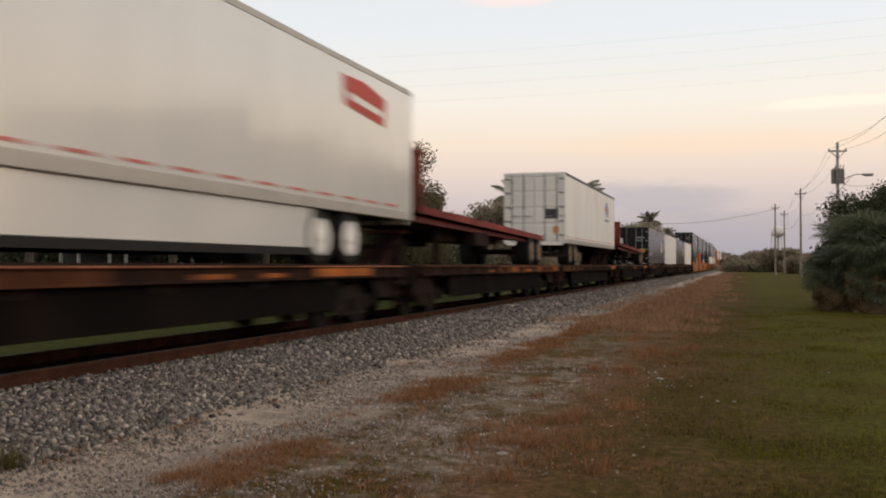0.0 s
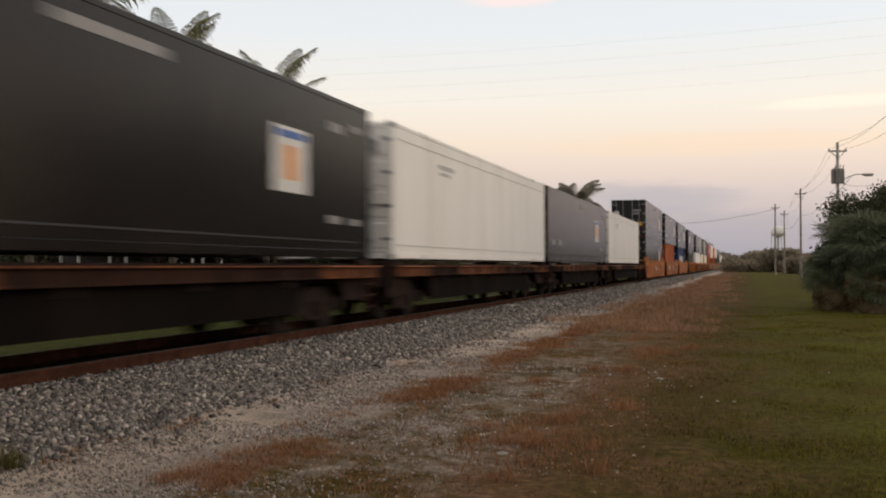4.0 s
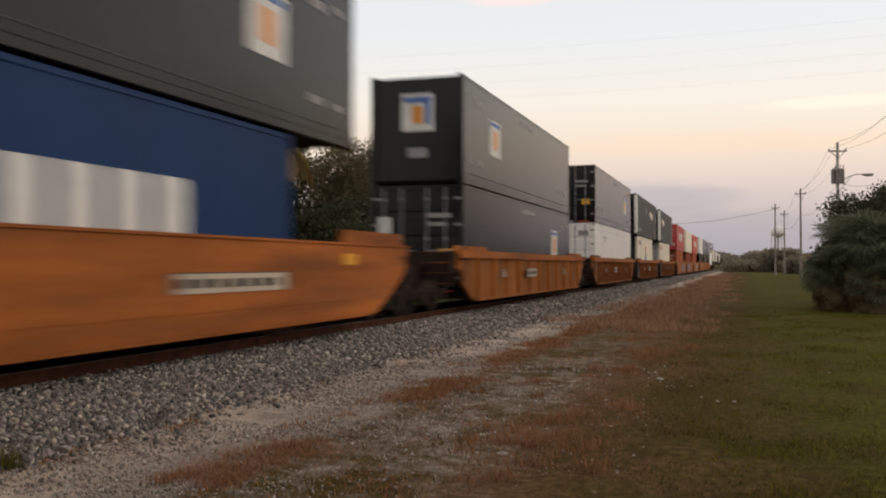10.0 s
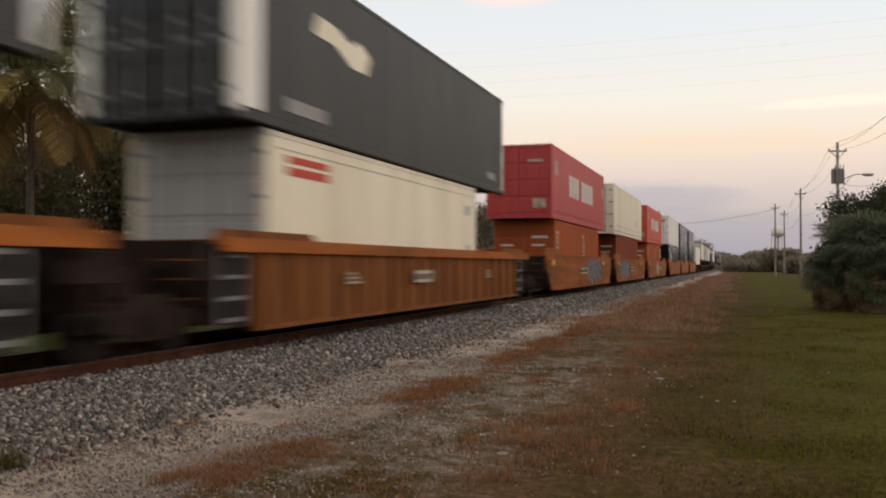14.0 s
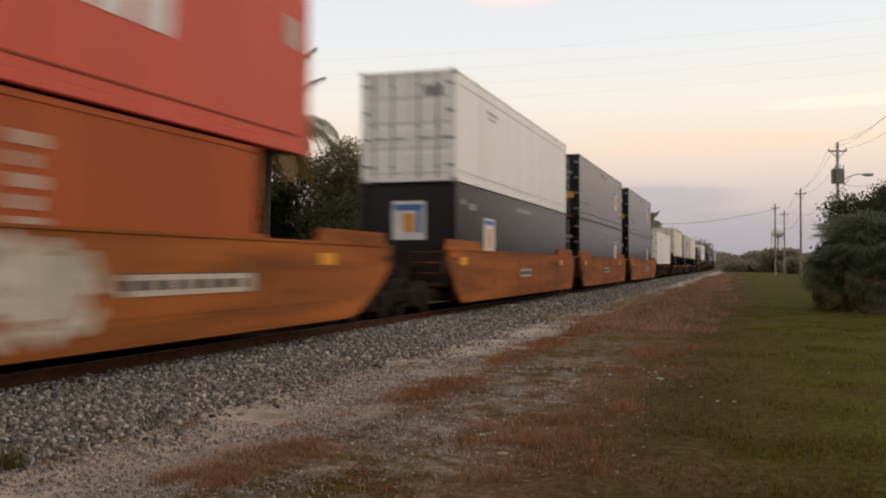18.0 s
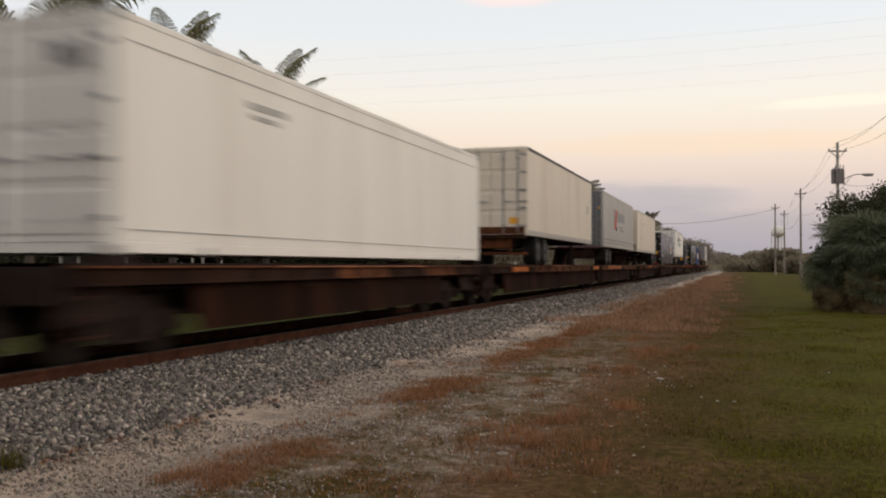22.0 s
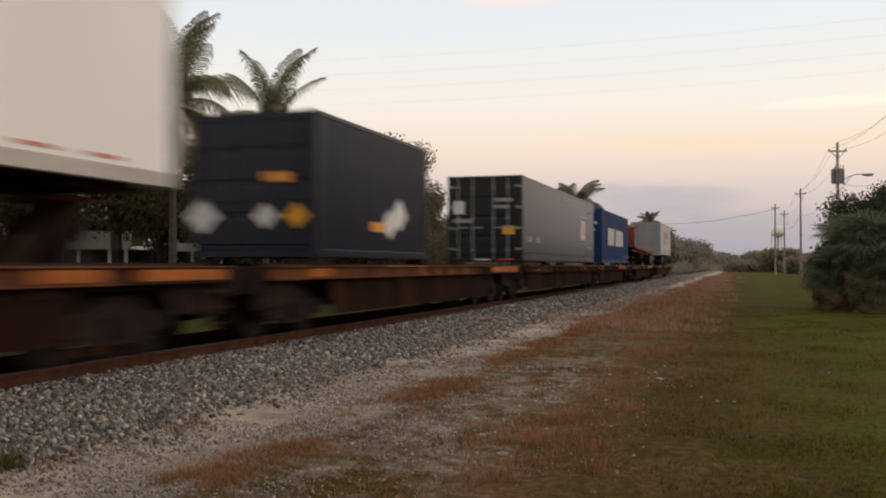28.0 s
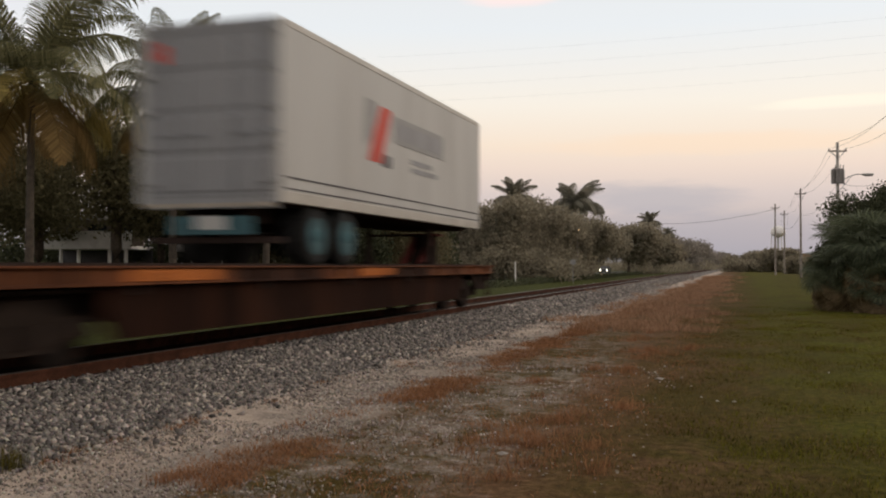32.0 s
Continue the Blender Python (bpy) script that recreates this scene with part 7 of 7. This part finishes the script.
def wire(points, r, name="power_line", sag=0.5):
    """A hanging cable through the points, sagging between them."""
    cu = bpy.data.curves.new(name, "CURVE")
    cu.dimensions, cu.bevel_depth, cu.bevel_resolution = "3D", r, 1
    pts = []
    for a, b in zip(points, points[1:]):
        a, b = Vector(a), Vector(b)
        for i in range(12):
            t = i / 12
            pts.append(a.lerp(b, t) - Vector((0, 0, sag * 4 * t * (1 - t))))
    pts.append(Vector(points[-1]))
    sp = cu.splines.new("POLY")
    sp.points.add(len(pts) - 1)
    for q, p in zip(sp.points, pts):
        q.co = (*p, 1)
    cu.materials.append(CABLE)
    tmp = bpy.data.objects.new(name, cu)
    me = bpy.data.meshes.new_from_object(tmp)
    bpy.data.objects.remove(tmp)
    return tagged(new(name, me), "thin black overhead power cable", "cable", "overhead cables")


def build_poles():
    p1, p2, p3, p4 = spot(across(1483), 76), spot(across(1417), 127), spot(across(1372), 165), spot(across(1388), 185)
    h1, h2, h3, h4 = tall(252, 76), tall(334, 127), tall(361, 165), tall(373, 185)
    utility_pole(p1, h1, 1, concrete=True, lamp=True, transformers=3, turn=12)
    utility_pole(p2, h2, 1)
    utility_pole(p3, h3, 1)
    utility_pole(p4, h4, 1)
    for off in (-0.64, 0.0, 0.64):
        d = Vector((off, 0, -0.5 if off else 0.05))
        near = spot(across(1483) + 0.14, 40, tall(252, 76)) + d
        wire([near, p1 + Vector((0, 0, h1)) + d, p2 + Vector((0, 0, h2)) + d, p4 + Vector((0, 0, h4)) + d, p4 + Vector((3, 70, h4)) + d], 0.010, sag=0.9)
    wire([spot(across(1700), 45, 7.5), p1 + Vector((0, 0, h1 - 3.2)), p2 + Vector((0, 0, h2 - 3.4)), p4 + Vector((0, 0, h4 - 3.2))], 0.012, sag=1.0)
    # service wire over the line from the third pole
    p5 = spot(across(1118), 195)
    h5 = tall(393, 195)
    utility_pole(p5, h5, 1)
    wire([p3 + Vector((0, 0, h3 - 0.9)), p5 + Vector((0, 0, h5 - 0.05))], 0.028, sag=1.2)
    # the wide spans high over the line, between two tall poles out of view
    pa, pb = spot(across(-180), 80), spot(across(1800), 58)
    ha, hb = tall(118, 80), tall(5, 58)
    utility_pole(pa, ha + 0.5, 2)
    utility_pole(pb, hb + 0.5, 2)
    for k in range(4):
        wire([pa + Vector((0, 0, ha - 1.1 * k)), pb + Vector((0, 0, hb - 1.1 * k))], 0.002, sag=1.3)
    # a plain lamp post and small posts over the road
    for px, depth in ((762, 62), (792, 65), (912, 80)):
        post = new("bollard")
        post.location = spot(across(px), depth)
        tagged(post, "short white concrete post beside the road", "post", "white posts by the road")
        part("shaft", rod(bmesh.new(), (0, 0, 0), (0, 0, 1.95), 0.055, 0.05, 10), WALL_WHITE, post)


build_poles()


def build_water_tower():
    depth = 620.0
    at = spot(across(1377), depth)
    zt, zb = tall(400, depth), tall(421, depth)
    thing = new("water_tower")
    thing.location = at
    tagged(thing, "white round water tower on slim legs far away", "water tower")
    r = 4.6
    bm = bmesh.new()
    bmesh.ops.create_uvsphere(bm, u_segments=24, v_segments=12, radius=1.0, matrix=Matrix.LocRotScale((0, 0, (zt + zb) / 2), None, (r, r, (zt - zb) / 2)))
    part("tank", bm, WALL_WHITE, thing, "white rounded tank")
    part("walkway", rod(bmesh.new(), (0, 0, zb + 2.6), (0, 0, zb + 3.2), r * 1.12, seg=24), WALL_WHITE, thing)
    for k in range(6):
        a = k * math.pi / 3
        part("leg", rod(bmesh.new(), (5.2 * math.cos(a), 5.2 * math.sin(a), 0), (3.9 * math.cos(a), 3.9 * math.sin(a), zb + 2.8), 0.32, 0.26, 8), WALL_WHITE, thing)
    part("riser", rod(bmesh.new(), (0, 0, 0), (0, 0, zb + 1), 0.7, seg=12), GREY_PAINT, thing)


build_water_tower()


def house(at, turn, width, deep, wall_h, roof_h, label, windows=4, roof=ROOF_TILE, flat=False, wall=None):
    thing = new("house")
    thing.location, thing.rotation_euler[2] = at, radians(turn)
    tagged(thing, label, "house")
    w, d = width / 2, deep / 2
    bm = solid((-w, w, -d, -d + 0.2, 0, wall_h), (-w, w, d - 0.2, d, 0, wall_h), (-w, -w + 0.2, -d + 0.2, d - 0.2, 0, wall_h), (w - 0.2, w, -d + 0.2, d - 0.2, 0, wall_h))
    part("wall", bm, wall or WALL_WHITE, thing)
    if flat:
        part("roof", solid((-w - 0.5, w + 0.5, -d - 0.5, d + 0.5, wall_h, wall_h + 0.3)), WALL_WHITE, thing)
    else:
        bm = bmesh.new()
        lo = [bm.verts.new(p) for p in ((-w - 0.5, -d - 0.5, wall_h), (w + 0.5, -d - 0.5, wall_h), (w + 0.5, d + 0.5, wall_h), (-w - 0.5, d + 0.5, wall_h))]
        hi = [bm.verts.new(p) for p in ((-w + d, 0, wall_h + roof_h), (w - d, 0, wall_h + roof_h))]
        for q in ((lo[0], lo[1], hi[1], hi[0]), (lo[2], lo[3], hi[0], hi[1]), (lo[1], lo[2], hi[1]), (lo[3], lo[0], hi[0]), (lo[3], lo[2], lo[1], lo[0])):
            bm.faces.new(q)
        part("roof", bm, roof, thing, "terracotta hipped roof")
    for i in range(windows):
        x = -w + (i + 0.5) * width / windows
        frame_ = part("window", solid((x - 0.65, x + 0.65, -d - 0.05, -d + 0.02, 0.95, 0.99), (x - 0.65, x + 0.65, -d - 0.05, -d + 0.02, 2.15, 2.2), (x - 0.65, x - 0.58, -d - 0.05, -d + 0.02, 0.99, 2.15),
                                       (x + 0.58, x + 0.65, -d - 0.05, -d + 0.02, 0.99, 2.15), (x - 0.03, x + 0.03, -d - 0.05, -d + 0.02, 0.99, 2.15)), WALL_WHITE, thing)
        part("pane", solid((x - 0.58, x + 0.58, -d - 0.02, -d - 0.005, 0.99, 2.15)), GLASS_DARK, frame_)
    return thing


def raised_house(depth, px0, px1, top, bottom, eave, columns, label):
    """A white upper storey on slim columns over an open ground floor painted dark as shade, under a flat roof."""
    thing = new("house")
    thing.location, thing.rotation_euler[2] = spot(across((px0 + px1) / 2), depth), YAW
    tagged(thing, label, "house")
    w = (px1 - px0) / 1692 * depth / 2
    zt, zb, ze = tall(top, depth), tall(bottom, depth), tall(eave, depth)
    part("balcony_wall", solid((-w, w, 0, 0.18, zb, zt), bevel=0.02), WALL_WHITE, thing, "white parapet of the upper storey")
    part("floor_slab", solid((-w, w, 0.18, 4.0, zb, zb + 0.18)), WALL_WHITE, thing)
    part("upper_wall", solid((-w, w, 2.2, 2.4, zb + 0.18, ze)), WALL_TAN, thing)
    part("roof", solid((-w - 0.3, w + 0.3, -0.3, 4.3, ze, ze + 0.28), bevel=0.02), WALL_WHITE, thing, "white flat roof slab")
    # the recess's shade is painted on as a near-black wall
    part("lower_wall", solid((-w, w, 3.8, 4.0, 0, zb)), MARK_DARK, thing, "back wall of the open ground floor, painted dark for its shade")
    for px in columns:
        x = (px - (px0 + px1) / 2) / 1692 * depth
        part("column", rod(bmesh.new(), (x, 0.12, 0), (x, 0.12, zb), 0.11, 0.10, 12), WALL_WHITE, thing)
    for k in range(3):
        x = -w + (k + 0.5) * 2 * w / 3
        part("window", solid((x - w * 0.2, x + w * 0.2, 2.14, 2.2, zb + 0.9, ze - 0.25)), GLASS_DARK, thing)
    return thing


def build_far_side():
    # white buildings seen between the palms and under the trailers
    raised_house(53.0, 62, 232, 409, 441, 386, (107, 138, 193, 222), "white two-storey building on columns behind the palms")
    raised_house(56.0, 300, 402, 431, 445, 412, (340, 358, 390), "low white building on columns behind the trees")
    raised_house(58.0, 585, 640, 441, 448, 425, (602, 612, 634), "small white open shelter behind the trees")
    house(spot(across(985), 170), 20, 12, 8, 2.6, 1.5, "low tan house behind the roadside trees", 5, wall=WALL_TAN)
    house(spot(across(1420), 230), 15, 9, 6, tall(461, 230), 1.5, "long tan house with a terracotta roof beyond the lawn", 6, wall=WALL_TAN)
    # the road
    me = solid((-31, -24.5, -300, 900, 0.0, 0.035))
    tagged(link("road", me, ASPHALT), "asphalt road parallel to the railway", "road", kind="structure")
    tagged(link("kerb", solid((-24.5, -24.25, -300, 900, 0.0, 0.13)), CONCRETE), "pale concrete kerb", "kerb", kind="structure")
    # level-crossing lights far along the line
    for x, y in ((-13.5, 420), (-3.5, 415)):
        sig = new("crossing_signal")
        sig.location = (x, y, 0)
        tagged(sig, "level-crossing light post far along the track", "signal")
        part("post", rod(bmesh.new(), (0, 0, 0), (0, 0, 5.0), 0.12, seg=8), STEEL, sig)
        part("light_arm", solid((-1.2, 1.2, -0.1, 0.1, 3.6, 4.2)), MARK_DARK, sig)


build_far_side()

HEADLIGHT = glow("headlight_glow", (1.0, 0.90, 0.74), 6.0)
WARM_LAMP = glow("warm_lamp_glow", (1.0, 0.62, 0.28), 5.0)
CAR_PAINT = mat("dark_car_paint", (0.06, 0.06, 0.065), 0.3, var=0.1, scale=2, bump=0)


def road_car():
    car = new("car")
    tagged(car, "dark car with headlights on, on the far road", "car")
    bm = prism(bmesh.new(), [(0, 0.35), (4.4, 0.35), (4.4, 0.85), (3.9, 0.95), (3.2, 1.42), (1.7, 1.45), (0.9, 0.98), (0.1, 0.85)], -0.85, 0.85)
    bmesh.ops.bevel(bm, geom=bm.edges[:], offset=0.06, segments=2, affect="EDGES")
    part("body", bm, CAR_PAINT, car)
    part("windscreen", prism(bmesh.new(), [(1.0, 1.0), (1.68, 1.42), (1.72, 1.38), (1.06, 0.98)], -0.72, 0.72), GLASS_DARK, car)
    for s in (-1, 1):
        bm = bmesh.new()
        bmesh.ops.create_uvsphere(bm, u_segments=12, v_segments=8, radius=0.13, matrix=Matrix.LocRotScale((0.62 * s, 0.06, 0.70), None, (1, 0.5, 0.8)))
        part("headlight", bm, HEADLIGHT, car, "lit white headlight")
        for y in (0.85, 3.55):
            wheel = part("wheel", rod(bmesh.new(), (0.68 * s, y, 0.32), (0.88 * s, y, 0.32), 0.32, seg=16), TYRE, car)
            part("rim", rod(bmesh.new(), (0.86 * s, y, 0.32), (0.895 * s, y, 0.32), 0.2, seg=12), STEEL, wheel)
    return car


def build_street_lamp():
    depth = 112.0
    lamp = new("street_lamp")
    lamp.location = spot(across(1022), depth)
    z = tall(407, depth)
    tagged(lamp, "lit warm street lamp among the roadside trees", "street lamp")
    part("post", rod(bmesh.new(), (0, 0, 0), (0, 0, z), 0.07, 0.05, 10), POLE_WOOD, lamp)
    part("arm", rod(bmesh.new(), (0, 0, z), (0.3, -1.2, z + 0.1), 0.04, seg=8), POLE_WOOD, lamp)
    bm = bmesh.new()
    bmesh.ops.create_uvsphere(bm, u_segments=12, v_segments=8, radius=0.17, matrix=Matrix.Translation((0.3, -1.2, z)))
    part("globe", bm, WARM_LAMP, lamp, "glowing warm globe")
    sign = new("road_sign")
    sign.location = spot(across(1014), 84)
    tagged(sign, "small white road sign on a post", "sign")
    part("post", rod(bmesh.new(), (0, 0, 0), (0, 0, 2.2), 0.03, seg=8), STEEL, sign)
    part("panel", solid((-0.24, 0.24, -0.05, -0.03, 1.75, 2.15)), MARK_GREY, sign)


def build_small_things():
    """Scraps of litter on the grass."""
    paper = mat("litter_paper", (0.52, 0.49, 0.45), 0.7, var=0.15, scale=8, bump=0.1)
    rng = np.random.default_rng(9)
    for px, py, size in ((1165, 676, 0.13), (1072, 713, 0.055), (888, 811, 0.10), (1268, 715, 0.05), (1298, 716, 0.05), (1240, 708, 0.035), (1120, 812, 0.04), (1465, 664, 0.05), (770, 655, 0.04), (1222, 688, 0.03)):
        size *= 0.65
        depth = 1.65 * 1692 / (py - 470)
        at = spot(across(px), depth)
        bm = bmesh.new()
        ring = [bm.verts.new((size * math.cos(k * 0.9) * rng.uniform(0.6, 1.1), size * 0.7 * math.sin(k * 0.9) * rng.uniform(0.6, 1.1), 0.03 + size * 0.35 * rng.random())) for k in range(7)]
        mid = bm.verts.new((0, 0, 0.04 + size * 0.35))
        for k in range(7):
            bm.faces.new((ring[k], ring[(k + 1) % 7], mid))
        bmesh.ops.solidify(bm, geom=bm.faces[:], thickness=0.004)
        scrap = link("litter", bm, paper)
        scrap.location = (at.x, at.y, float(height_at(at.x)))
        tagged(scrap, "small crumpled white litter on the grass", "litter", "litter on the lawn")


build_small_things()
build_street_lamp()
CAR = road_car()


def motions():
    """The train rolls towards the camera at one speed; a car comes down the far road."""
    for ob, q, z, turned in MOVERS:
        shift = 16.15 if turned else 0.0
        rows = []
        for t in (0.0, 32.0):
            rows.append((t, pose(TRACK_X, q + shift - SPEED * t, RAIL_Z + z, 0, 0, 180 if turned else 0)))
        walk(ob, rows)
    walk(CAR, [(0.0, pose(-25.35, 522.5, 0.035)), (32.0, pose(-25.35, 186.5, 0.035))])


motions()
